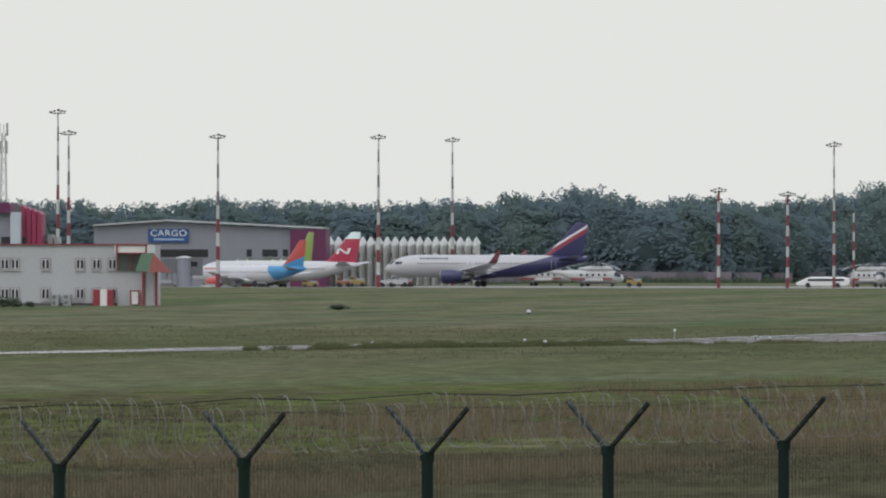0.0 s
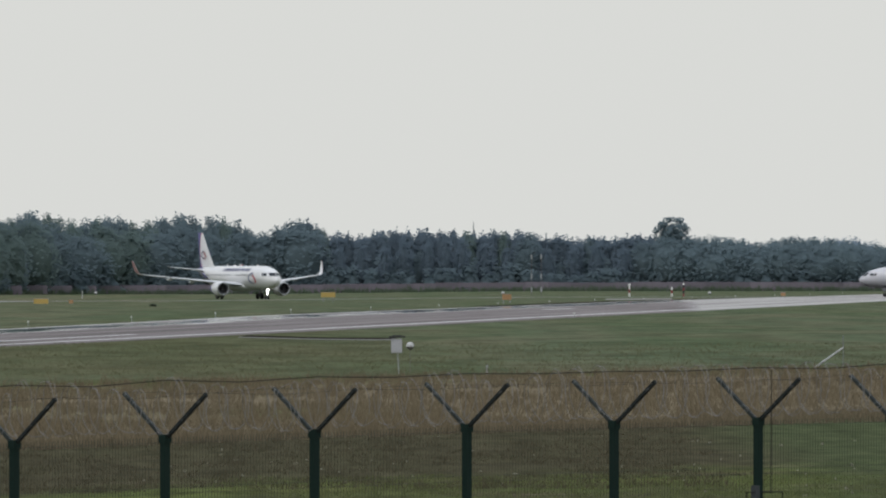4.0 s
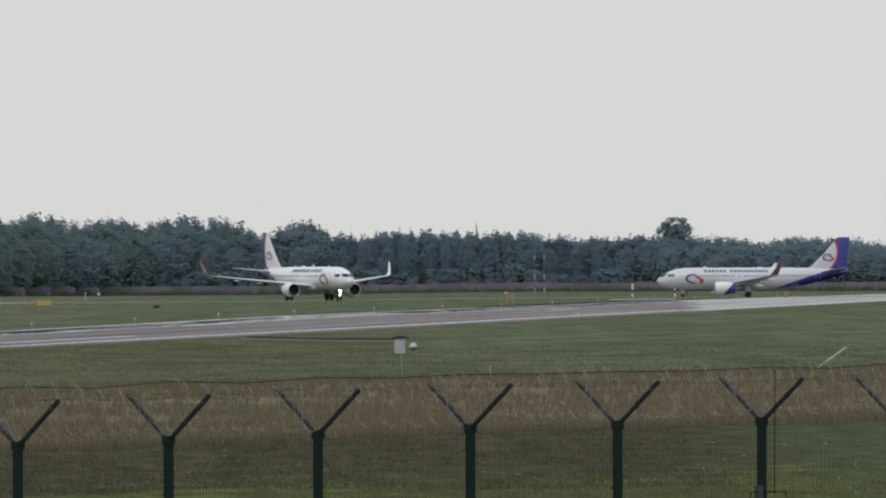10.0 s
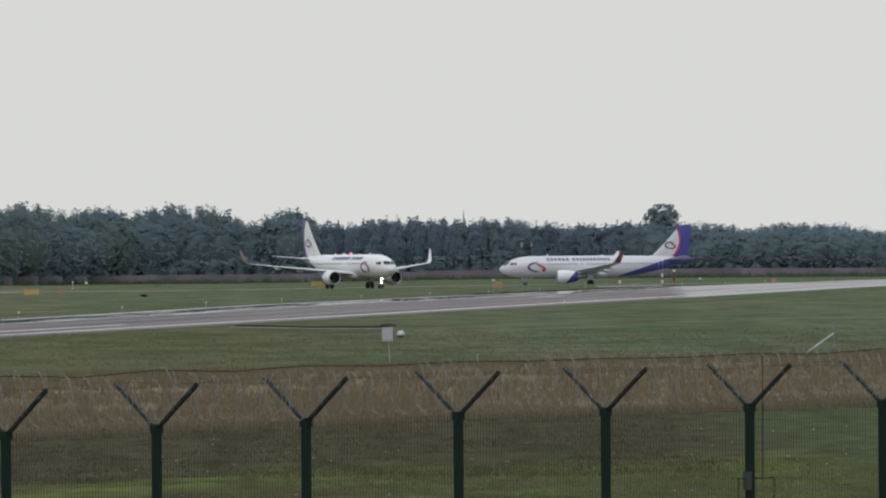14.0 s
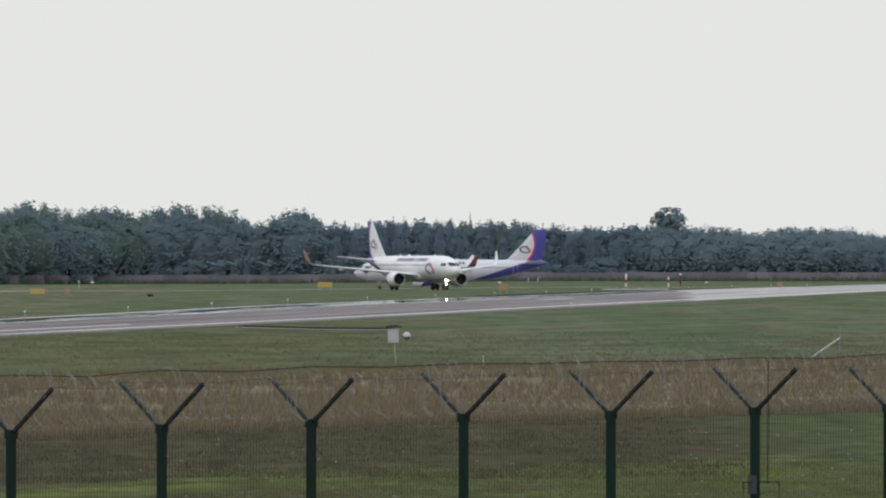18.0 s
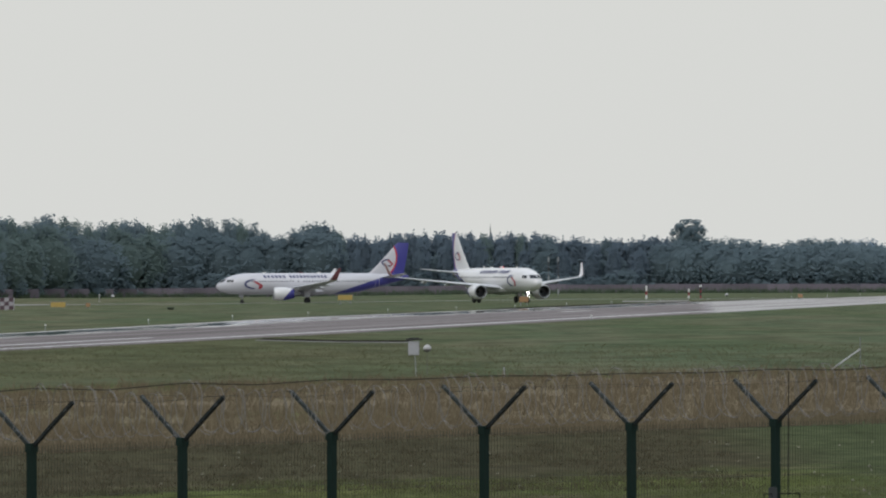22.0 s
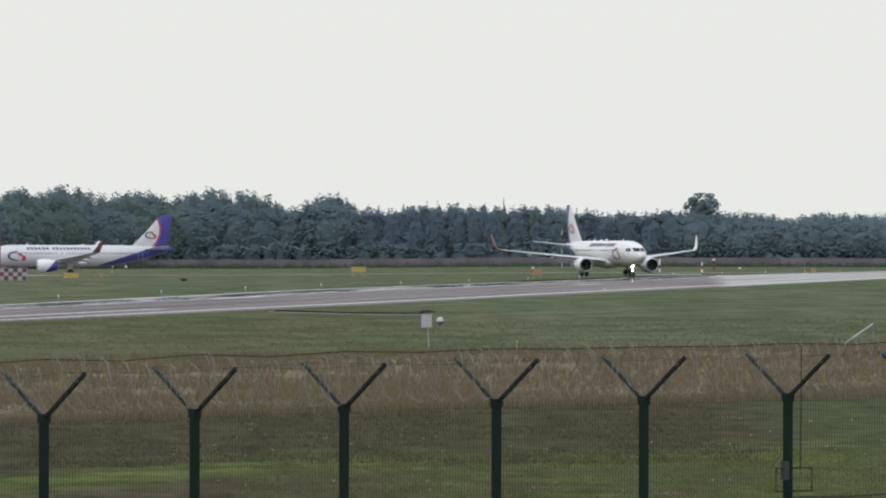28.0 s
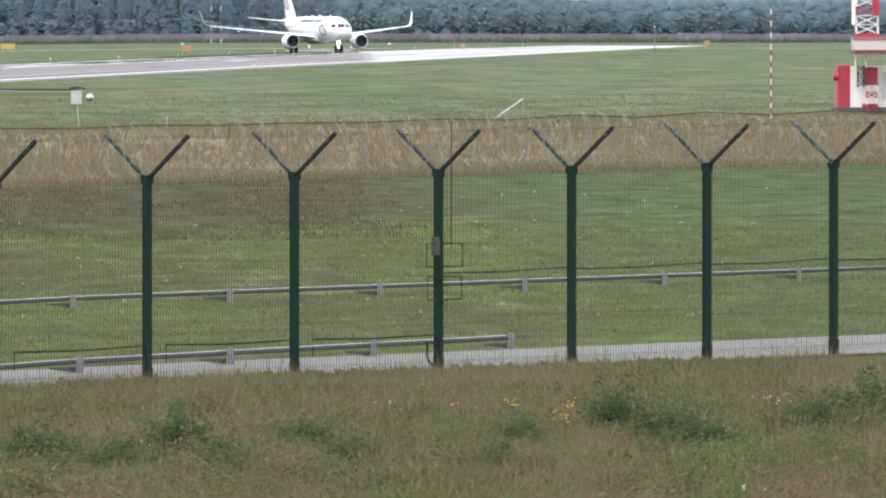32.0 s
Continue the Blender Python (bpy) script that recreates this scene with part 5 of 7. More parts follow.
def terminal():
    root = thing("terminal_building", "grey terminal block with magenta fins", "building")
    d = 1900.0
    wall_box("wall", -3100, -2916, d, 82, 30, M_GREY, root)
    wall_box("glass_bay", -2916, -2898, d - 2, 84, 6, zoned("pale_glazing", (0.45, 0.5, 0.55), [], 0.2), root, label="pale glazed bay")
    for i in range(4):
        a = -2897 + 9.4 * i
        s = Shape()
        x0, x1 = d * math.tan(a / LENS), d * math.tan((a + 8) / LENS)
        zt = rise(97 - 3.4 * i, d)
        s.add([(x0, d, -1), (x1, d, -1), (x1, d, zt - 0.6), (x0, d, zt), (x0, d + 5, -1), (x1, d + 5, -1), (x1, d + 5, zt - 0.6), (x0, d + 5, zt)], [(0, 1, 2, 3), (7, 6, 5, 4), (3, 2, 6, 7), (1, 5, 6, 2), (0, 3, 7, 4), (0, 4, 5, 1)])
        part("fin_panel", s, M_MAGENTA, root, "magenta cladding fin")
    for az, e in ((-2850, 44), (-2838, 40)):
        wall_box("roof_unit", az, az + 8, d + 3, e, 3, M_GALV, root, el_low=20, label="pale rooftop unit")
    wall_box("roof_block", -3100, -2917, d - 1, 101, 10, M_PURPLE, root, el_low=82, label="dark purple roof block")
    for i in range(5):
        panel("window", -3010 + 26 * i, -2992 + 26 * i, 12, 40, d, M_GLASS, root, 0.1)
    return root


terminal()


def lattice(root, c, w0, w1, z0, z1, bays, r, mats, name="lattice_bay"):
    """A square lattice shaft, one part a bay."""
    for i in range(bays):
        za, zb = z0 + (z1 - z0) * i / bays, z0 + (z1 - z0) * (i + 1) / bays
        ra, rb = (w0 + (w1 - w0) * (q - z0) / (z1 - z0) for q in (za, zb))
        s = Shape()
        ca = [(c[0] + sx * ra / 2, c[1] + sy * ra / 2, za) for sx, sy in ((-1, -1), (1, -1), (1, 1), (-1, 1))]
        cb = [(c[0] + sx * rb / 2, c[1] + sy * rb / 2, zb) for sx, sy in ((-1, -1), (1, -1), (1, 1), (-1, 1))]
        for j in range(4):
            s.tube([ca[j], cb[j]], r, 5, False)
            s.tube([ca[j], cb[(j + 1) % 4]], r * 0.6, 4, False)
            s.tube([ca[(j + 1) % 4], cb[j]], r * 0.6, 4, False)
            s.tube([cb[j], cb[(j + 1) % 4]], r * 0.7, 4, False)
        part(name, s, mats[i % len(mats)], root)


tw = thing("lattice_tower", "grey steel lattice telecom tower with antennas", "tower")
p = spot(-2928, 1960)
lattice(tw, (p.x, p.y), 1.7, 0.6, p.z, rise(225, 1960), 14, 0.05, (M_GALV,))
for i, (dx, e) in enumerate(((-0.7, 232), (0.7, 232), (-0.6, 200), (0.6, 200))):
    part("antenna_panel", Shape().box((p.x + dx, p.y - 0.6, rise(e, 1960)), (0.35, 0.25, 2.2)), M_GALV, tw)
part("mast_tip", Shape().tube([(p.x, p.y, rise(225, 1960)), (p.x, p.y, rise(241, 1960))], 0.06), M_GALV, tw)


def white_house():
    root = thing("office_building", "white two-storey building with red trim and a corner cabin", "building")
    d = 1030.0
    X = lambda az: d * math.tan(az / LENS)
    Z = lambda el: rise(el, d)
    rng = random.Random(4)
    body = wall_box("wall", -3110, -2682, d, 25.5, 12, plain("white_render", (0.44, 0.45, 0.47), 0.8, 0, 0.1, 0.4), root)
    panel("roof_trim", -3110, -2682, 25.5, 27.5, d + 0.1, M_RED, root, 0.3, "red roof edge")
    trim = zoned("window_trim", (0.17, 0.12, 0.13), [], 0.6)
    sash = zoned("white_sash", (0.58, 0.58, 0.60), [], 0.5)
    for row, (e0, e1) in enumerate(((-19.5, 2.0), (-73, -51))):
        for az in (-3022, -2990, -2935, -2917, -2863, -2802, -2773, -2745):
            win = panel("window", az, az + 17, e0, e1, d, trim, root, 0.08)
            panel("window_frame", az + 1.3, az + 15.7, e0 + 1.3, e1 - 1.3, d - 0.08, sash, win, 0.05, "white window frame")
            for a0, a1 in ((2.8, 7.3), (9.7, 14.2)):
                panel("pane", az + a0, az + a1, e0 + 3, e1 - 3, d - 0.13, M_GLASS, win, 0.02)
            panel("window_sill", az - 1, az + 18, e0 - 1.2, e0, d, sash, win, 0.16)
    panel("plinth", -3110, -2682, -84, -78.5, d, plain("dark_plinth_paint", (0.10, 0.085, 0.09), 0.8), root, 0.06, "dark painted plinth")
    # corner with cabin
    wall_box("corner_wall", -2728, -2681, d - 0.5, -20, 8, bpy.data.materials["white_render"], root)
    part("cabin_glass", Shape().box(((X(-2727) + X(-2680)) / 2, d + 2.5, (Z(-20) + Z(10)) / 2), (X(-2680) - X(-2727), 6.4, Z(10) - Z(-20))), plain("cabin_glazing", (0.085, 0.10, 0.095), 0.15), root, "grey-green glazed corner cabin")
    for az in (-2728, -2704, -2682):
        panel("cabin_post", az, az + 2, -20, 10, d - 0.7, M_RED, root, 0.12)
    part("parapet", Shape().box(((X(-2729) + X(-2676)) / 2, d + 2.2, (Z(10) + Z(26)) / 2), (X(-2676) - X(-2729), 7.2, Z(26) - Z(10))), M_WHITE, root, "white parapet with red edges")
    for e in (10, 25):
        panel("parapet_edge", -2730, -2676, e, e + 2, d - 1.4, M_RED, root, 0.15)
    for az in (-2730, -2678):
        panel("parapet_edge", az, az + 3, 10, 27, d - 1.4, M_RED, root, 0.17)
    for az in (-2683, -2660):
        panel("corner_post", az, az + 4, -83, -20, d - 0.7, M_RED, root, 0.3)
    panel("side_wall", -2679, -2660, -83, -20, d - 0.55, bpy.data.materials["white_render"], root, 0.2)
    # sloping two-coloured awning
    v = [(X(-2680), d - 2.0, Z(10)), (X(-2660), d - 2.0, Z(12)), (X(-2664), d - 3.2, Z(-22)), (X(-2688), d - 3.2, Z(-22))]
    s = Shape().add(v + [(x, y + 0.2, z) for x, y, z in v], [(0, 1, 2, 3), (7, 6, 5, 4), (0, 4, 5, 1), (1, 5, 6, 2), (2, 6, 7, 3), (3, 7, 4, 0)])
    part("awning_side", s, plain("dark_green_paint", (0.05, 0.11, 0.06), 0.6), root, "dark green awning slope")
    v = [(X(-2660), d - 2.0, Z(12)), (X(-2630), d - 1.0, Z(-23)), (X(-2664), d - 3.2, Z(-23))]
    s = Shape().add(v + [(x, y + 0.2, z) for x, y, z in v], [(0, 1, 2), (5, 4, 3), (0, 3, 4, 1), (1, 4, 5, 2), (2, 5, 3, 0)])
    part("awning_front", s, plain("dull_red_paint", (0.30, 0.085, 0.07), 0.6), root, "dull red awning slope")
    dr = panel("door_1", -2703, -2690, -80, -54, d - 0.7, M_WHITE, root, 0.1, "white door in a red frame")
    for a0, a1, e0, e1 in ((-2704.5, -2702.5, -82, -55), (-2690.5, -2688.5, -82, -55), (-2704.5, -2688.5, -57, -55)):
        panel("door_frame", a0, a1, e0, e1, d - 0.72, M_RED, dr, 0.14)
    panel("door_handle", -2693, -2692, -68, -66, d - 0.8, M_STEEL, dr, 0.06)
    # porch and air conditioners
    for a0, a1, mat in ((-2771, -2758, M_RED), (-2758, -2746, M_WHITE), (-2746, -2736, M_RED)):
        wall_box("porch_panel", a0, a1, d - 2.4, -54, 1.2, mat, root, label="red and white porch panel")
    for az, e in ((-2843, -83), (-2843, -72.5), (-2822, -83), (-2822, -72.5)):
        u = panel("cooling_unit", az, az + 13, e, e + 9.8, d - 0.1, M_GALV, root, 0.5, "grey air conditioner unit")
        part("fan_grille", Shape().loft([[(X(az + 5) + r * math.cos(t), d - y, Z(e + 5) + r * math.sin(t)) for t in (2 * math.pi * j / 12 for j in range(12))] for r, y in ((0.17, 0.6), (0.16, 0.63), (0.10, 0.63))]), M_POLE, u, "round fan grille")
    return root


white_house()


def jet_bridge():
    root = thing("jet_bridge", "dark grey passenger boarding bridge on a wheeled column", "boarding bridge")
    d = 2104.0
    X = lambda az: d * math.tan(az / LENS)
    zb = ground_z(X(-2610), d)
    dim = plain("bridge_cladding", (0.15, 0.155, 0.17), 0.6, 0, 0.3, 0.5)
    part("tunnel", Shape().box(((X(-2668) + X(-2612)) / 2, d + 1, rise(-12, d)), (X(-2612) - X(-2668), 2.6, 2.7)), dim, root)
    part("inner_tunnel", Shape().box(((X(-2614) + X(-2590)) / 2, d + 1, rise(-13, d)), (X(-2590) - X(-2614), 2.2, 2.3)), M_GREY, root, "paler sliding tunnel section")
    part("rotunda", Shape().tube([(X(-2608), d, zb), (X(-2608), d, rise(2, d))], 1.35, 14), M_GREY, root, smooth=True)
    part("rotunda_roof", Shape().loft([ring((X(-2608), d), r, rise(e, d), 14) for r, e in ((1.5, 2), (1.5, 3.5), (0.3, 6))]), M_ROOF, root)
    part("cab", Shape().box((X(-2590), d + 1, rise(-13, d)), (2.5, 3.0, 3.3)), dim, root)
    part("cab_window", Shape().box((X(-2590), d - 0.52, rise(-8, d)), (1.2, 0.06, 0.9)), M_GLASS, root)
    for az in (-2640, -2632):
        part("column", Shape().box((X(az), d + 1, (rise(-26, d) + zb) / 2), (0.5, 0.5, rise(-26, d) - zb)), M_STEEL, root)
    part("bogie", Shape().box((X(-2636), d + 1, zb + 0.75), (2.6, 1.6, 0.7)), M_POLE, root)
    for dx in (-0.9, 0.9):
        part("wheel", Shape().loft([[(X(-2636) + dx + r * math.cos(t), d + w, zb + 0.5 + r * math.sin(t)) for t in (2 * math.pi * j / 12 for j in range(12))] for w, r in ((-0.1, 0.5), (0.2, 0.5))]), M_RUBBER, root, smooth=True)
    a, b = Vector((X(-2644), d - 0.9, zb)), Vector((X(-2626), d - 0.9, rise(-24, d)))
    part("stairs", Shape().tube([a, b], 0.09, 6).tube([a + Vector((0.3, -0.8, 0)), b + Vector((0.3, -0.8, 0))], 0.09, 6), M_STEEL, root)
    for i in range(9):
        p = a.lerp(b, (i + 0.5) / 9)
        part("step", Shape().box((p.x + 0.15, p.y - 0.4, p.z), (0.28, 0.8, 0.04)), M_STEEL, root)


jet_bridge()


# ---- apron vehicles and the apron strip ----
M_TUG = plain("dull_yellow_paint", (0.31, 0.23, 0.08), 0.5)
M_LOADER = plain("dull_orange_paint", (0.30, 0.15, 0.08), 0.5)


def vehicle(az, dist, size, mat, label, name="service_truck", turn=0.0):
    p = spot(az, dist)
    root = thing(name, label, "vehicle", "apron vehicles", m=pose(p.x, p.y, p.z, 0, 0, turn))
    L, W, H = (q * 0.62 for q in size)
    part("body", Shape().box((0, 0, 0.5 + H * 0.25), (L, W, H * 0.5)), mat, root)
    part("cab", Shape().box((-L * 0.3, 0, 0.5 + H * 0.72), (L * 0.32, W * 0.95, H * 0.48), 0, 0.86), mat, root)
    part("cab_window", Shape().box((-L * 0.3, -W * 0.45, 0.5 + H * 0.75), (L * 0.26, 0.06, H * 0.25)), M_GLASS, root)
    part("load", Shape().box((L * 0.2, 0, 0.5 + H * 0.62), (L * 0.5, W * 0.8, H * 0.28)), M_GALV, root)
    for sx in (-0.33, 0.33):
        for sy in (-1, 1):
            part("wheel", Shape().loft([[(L * sx + r * math.cos(t), sy * W * 0.46 + w, 0.42 + r * math.sin(t)) for t in (2 * math.pi * j / 12 for j in range(12))] for w, r in ((-0.14, 0.42), (0.14, 0.42))]), M_RUBBER, root, smooth=True)
    return root


for az, dist, size, mat, lab in ((-2326, 2060, (4.2, 2.2, 2.0), M_LOADER, "orange baggage loader on the apron"), (-2303, 2070, (5.0, 2.2, 2.3), M_TUG, "yellow belt loader on the apron"), (-2250, 2075, (4.0, 2.0, 2.0), M_CHALK, "white service van on the apron"),
                                 (-2228, 2080, (5.4, 2.2, 2.4), M_CHALK, "white catering truck on the apron"), (-2385, 2065, (4.6, 2.0, 1.8), M_TUG, "yellow tug beside the red-finned airliner"), (-1812, 2120, (4.5, 2.1, 2.2), M_TUG, "yellow tug beside a helicopter"),
                                 (-1243, 2010, (2.2, 1.6, 1.6), M_TUG, "small yellow ground power unit"), (-1230, 2015, (1.8, 1.6, 1.8), M_LOADER, "small orange ground power unit"), (-2215, 2080, (3.2, 1.8, 1.6), M_RED, "red tug under the nose of an airliner"), (-2476, 2060, (4.0, 2.0, 1.5), M_BLACK, "dark tug beside the regional jet"), (-2648, 2090, (6.5, 2.3, 3.0), M_POLE, "dark grey service truck under the boarding bridge"), (-2566, 2085, (4.0, 2.0, 1.7), M_CHALK, "white belt loader under the regional jet")):
    vehicle(az, dist, size, mat, lab)


def coach(az, dist):
    p = spot(az, dist)
    root = thing("coach", "white low coach with a dark window band on the apron", "bus", m=pose(*p))
    prof = [(-4.9, 0.5, 0.9), (-4.2, 0.4, 1.2), (-3.0, 0.35, 1.75), (-2.2, 0.35, 1.95), (3.6, 0.35, 1.95), (4.4, 0.4, 1.75), (4.7, 0.5, 1.3)]
    part("body", Shape().loft([[(x, -1.2, z0), (x, 1.2, z0), (x, 1.2, z1 - 0.2), (x, 0.9, z1), (x, -0.9, z1), (x, -1.2, z1 - 0.2)] for x, z0, z1 in prof]), M_WHITE, root)
    part("window_band", Shape().box((0.5, -1.21, 1.4), (6.6, 0.05, 0.42)), M_GLASS, root)
    for sx in (-2.8, 2.6):
        for sy in (-1, 1):
            part("wheel", Shape().loft([[(sx + r * math.cos(t), sy * 1.1 + w, 0.45 + r * math.sin(t)) for t in (2 * math.pi * j / 12 for j in range(12))] for w, r in ((-0.14, 0.45), (0.14, 0.45))]), M_RUBBER, root, smooth=True)


coach(-1477, 2090)
apron = [(spot(a, 1985), spot(a, 2190)) for a in range(-3300, -780, 60)]
solo("apron", sheet([(q.x, q.y) for p, q in apron], [(p.x, p.y) for p, q in apron], 0.02), M_APRON, "pale concrete apron under the parked aircraft", "apron", kind="structure")
link = [(-1120, 1975), (-1000, 1960), (-900, 1965), (-850, 1990), (-800, 2050), (-750, 2120), (-700, 2185), (-640, 2232)]
solo("pavement", sheet([(spot(a, 2262).x, 2262) for a, d in link], [(spot(a, d).x, d) for a, d in link], 0.026), M_APRON, "pale concrete corner where the taxiway leaves the apron", "pavement", kind="structure")
tx = [((-110 + 20 * i), 2232 - 0.2 * i, 2262) for i in range(16)]
solo("taxiway", sheet([(x, b) for x, a, b in tx], [(x, a) for x, a, b in tx], 0.02), M_APRON, "pale concrete taxiway strip beyond the runway", "taxiway", kind="structure")


# ---- markers, signs and small airfield fittings ----
def board(az, dist, w, h, el, mat, label, legs=True, name="taxi_sign"):
    p = spot(az, dist)
    z = rise(el, dist) - p.z
    root = thing(name, label, "sign", "airfield signs", m=pose(*p))
    part("panel", Shape().box((0, 0, max(z, h / 2 + 0.1)), (w, 0.25, h)), mat, root)
    part("frame", Shape().box((0, 0.02, max(z, h / 2 + 0.1) + h / 2 + 0.03), (w + 0.1, 0.3, 0.06)), M_STEEL, root)
    for sx in (-0.35, 0.35):
        part("leg", Shape().box((w * sx, 0, (max(z, h / 2 + 0.1) - h / 2) / 2), (0.12, 0.12, max(z, h / 2 + 0.1) - h / 2)), M_STEEL, root)


board(-145, 2000, 2.5, 0.85, -34, M_YELLOW, "yellow taxiway sign board on short legs")
board(-653, 1900, 2.4, 0.8, -46, M_YELLOW, "yellow taxiway sign board on short legs")
board(-600, 1900, 0.7, 0.6, -46, M_ORANGE, "small orange marker board on short legs")
board(171, 1760, 1.4, 0.85, -38, M_ORANGE, "orange marker board beside the runway")
board(-1194, 1900, 1.2, 0.6, -45, M_YELLOW, "small yellow marker board on short legs")
board(660, 2100, 0.9, 0.6, -33, M_ORANGE, "small orange marker board far along the runway")
board(1092, 2450, 1.2, 0.8, -28, M_ORANGE, "orange marker board near the runway end")


def banded_post(az, dist, el_top, w, bands, label, mats=None, first=0, cap=False):
    p = spot(az, dist)
    h = rise(el_top, dist) - p.z
    root = thing("marker_post", label, "marker post", "marker posts", m=pose(*p))
    mats = mats or (M_WHITE, M_RED)
    for i in range(bands):
        part("band", Shape().tube([(0, 0, h * i / bands), (0, 0, h * (i + 1) / bands)], w / 2, 10), mats[(i + first) % 2], root, smooth=True)
    if cap:
        part("lamp_head", Shape().ball((0, 0, h + w * 0.5), w * 0.72, 8), M_WHITE, root, "white lamp head", smooth=True)
    return root


banded_post(-1025, 1180, -36, 0.30, 4, "white and red banded airfield post", (M_CHALK, M_MUTEDRED), cap=True)
banded_post(-972, 1190, -26, 0.28, 4, "white and dark red banded airfield post", (M_CHALK, M_MUTEDRED), cap=True)
banded_post(-1129, 1340, -36, 0.2, 3, "slim white airfield post with a lamp", (M_CHALK, M_GALV), cap=True)
banded_post(388, 2290, -18, 0.34, 3, "white airfield post with a red top", first=0, cap=True)
banded_post(463, 2300, -20, 0.34, 3, "white airfield post with a red top", first=0)
banded_post(484, 2310, -17, 0.34, 4, "dark red and white airfield post", (M_RED, M_BLACK), cap=True)
banded_post(1205, 519, 32, 0.07, 19, "tall thin red and white ranging pole in the grass", (M_CHALK, M_MUTEDRED))
banded_post(999, 536, -1, 0.05, 2, "grey airfield pole with a white lamp head", (M_POLE, M_POLE), cap=True)
banded_post(-580, 2500, -29, 0.2, 3, "distant white airfield post", (M_CHALK, M_GALV), cap=True)
for az in (215, 232):
    p = spot(az, 2400)
    r = thing("antenna_mast", "thin grey antenna mast near the far fence", "antenna mast", "antenna masts", m=pose(*p))
    part("pole", Shape().tube([(0, 0, 0), (0, 0, 7.6)], 0.06, 6), M_POLE, r)
    for z in (0.8, 3.6, 7.6):
        part("sleeve", Shape().tube([(0, 0, z), (0, 0, z + 1.0)], 0.15, 8), M_GALV, r)
p = spot(112, 3690)
r = thing("antenna_mast", "thin steel mast standing above the trees", "antenna mast", "antenna masts", m=pose(*p))
part("pole", Shape().tube([(0, 0, 0), (0, 0, rise(90, 3690))], 0.22, 6), M_GALV, r)
part("tip", Shape().tube([(0, 0, rise(90, 3690)), (0, 0, rise(96, 3690))], 0.1, 6), M_GALV, r)


def globe(az, dist, el, r):
    p = spot(az, dist)
    z = rise(el, dist) - p.z
    root = thing("marker_globe", "white marker globe with a dark underside on a thin stake", "marker globe", "marker globes", m=pose(*p))
    part("upper_half", Shape().loft([[(r * math.cos(a) * math.cos(t), r * math.cos(a) * math.sin(t), z + r * math.sin(a)) for t in (2 * math.pi * j / 16 for j in range(16))] for a in (-0.15, 0.2, 0.6, 1.0, 1.35, 1.55)]), M_CHALK, root, smooth=True)
    part("lower_half", Shape().loft([[(r * math.cos(a) * math.cos(t), r * math.cos(a) * math.sin(t), z + r * math.sin(a)) for t in (2 * math.pi * j / 16 for j in range(16))] for a in (-1.55, -1.3, -0.9, -0.5, -0.15)]), M_POLE, root, "dark underside", smooth=True)
    part("stake", Shape().tube([(0, 0, 0), (0, 0, z - r * 0.9)], 0.010, 6), M_POLE, root)


globe(0, 495, -124.5, 0.17)
globe(-1171, 472, -138, 0.225)
globe(-2000, 890, -93, 0.2)
for az, e in ((-2008, -148), (-1972, -150), (-2279, -153), (-1600, -140), (-1575, -143)):
    d = EYE * LENS / -e
    globe(az, d * 0.97, e + 4, 0.09)
for az in (-556, 164, 530):
    globe(az, 2300, -31, 0.33)


def cabinet():
    p = spot(-24, 493)
    root = thing("instrument_cabinet", "grey instrument cabinet on a thin post", "cabinet", m=pose(*p))
    part("post", Shape().tube([(0.1, 0, 0), (0.05, 0, 0.85)], 0.021, 8), M_GALV, root)
    part("case", Shape().box((0, 0, 1.18), (0.46, 0.30, 0.60)), plain("pale_grey_case", (0.42, 0.42, 0.45), 0.5), root)
    part("roof_cap", Shape().box((0.05, 0, 1.56), (0.66, 0.42, 0.07)).box((0.02, 0, 1.61), (0.40, 0.25, 0.05)), M_BLACK, root, "dark overhanging cap")
    part("door", Shape().box((-0.02, -0.16, 1.17), (0.38, 0.02, 0.5)), bpy.data.materials["pale_grey_case"], root)
    part("sensor", Shape().tube([(-0.24, 0, 1.6), (-0.24, 0, 1.5)], 0.08, 8), M_BLACK, root)


cabinet()


def wind_arm():
    p = spot(766, 520)
    root = thing("wind_vane", "white slanting arm on a thin grey pole in the grass", "wind vane", m=pose(*p))
    part("pole", Shape().tube([(0, 0, 0), (0, 0, 1.45)], 0.018, 8), plain("pale_grey_pole", (0.20, 0.21, 0.22), 0.5), root)
    part("arm", Shape().tube([(-1.25, 0, 0.05), (0.0, 0, 0.93)], 0.034, 8), M_ROOF, root)


wind_arm()
banded_post(136, 480, -158, 0.07, 1, "short pale stake in the grass", (M_GALV, M_GALV))
banded_post(-1284, 500, -152, 0.08, 1, "short pale stake in the grass", (M_WHITE, M_WHITE))
banded_post(-1160, 474, -121, 0.05, 3, "thin brown stake beside a marker globe", (M_GALV, M_RED))


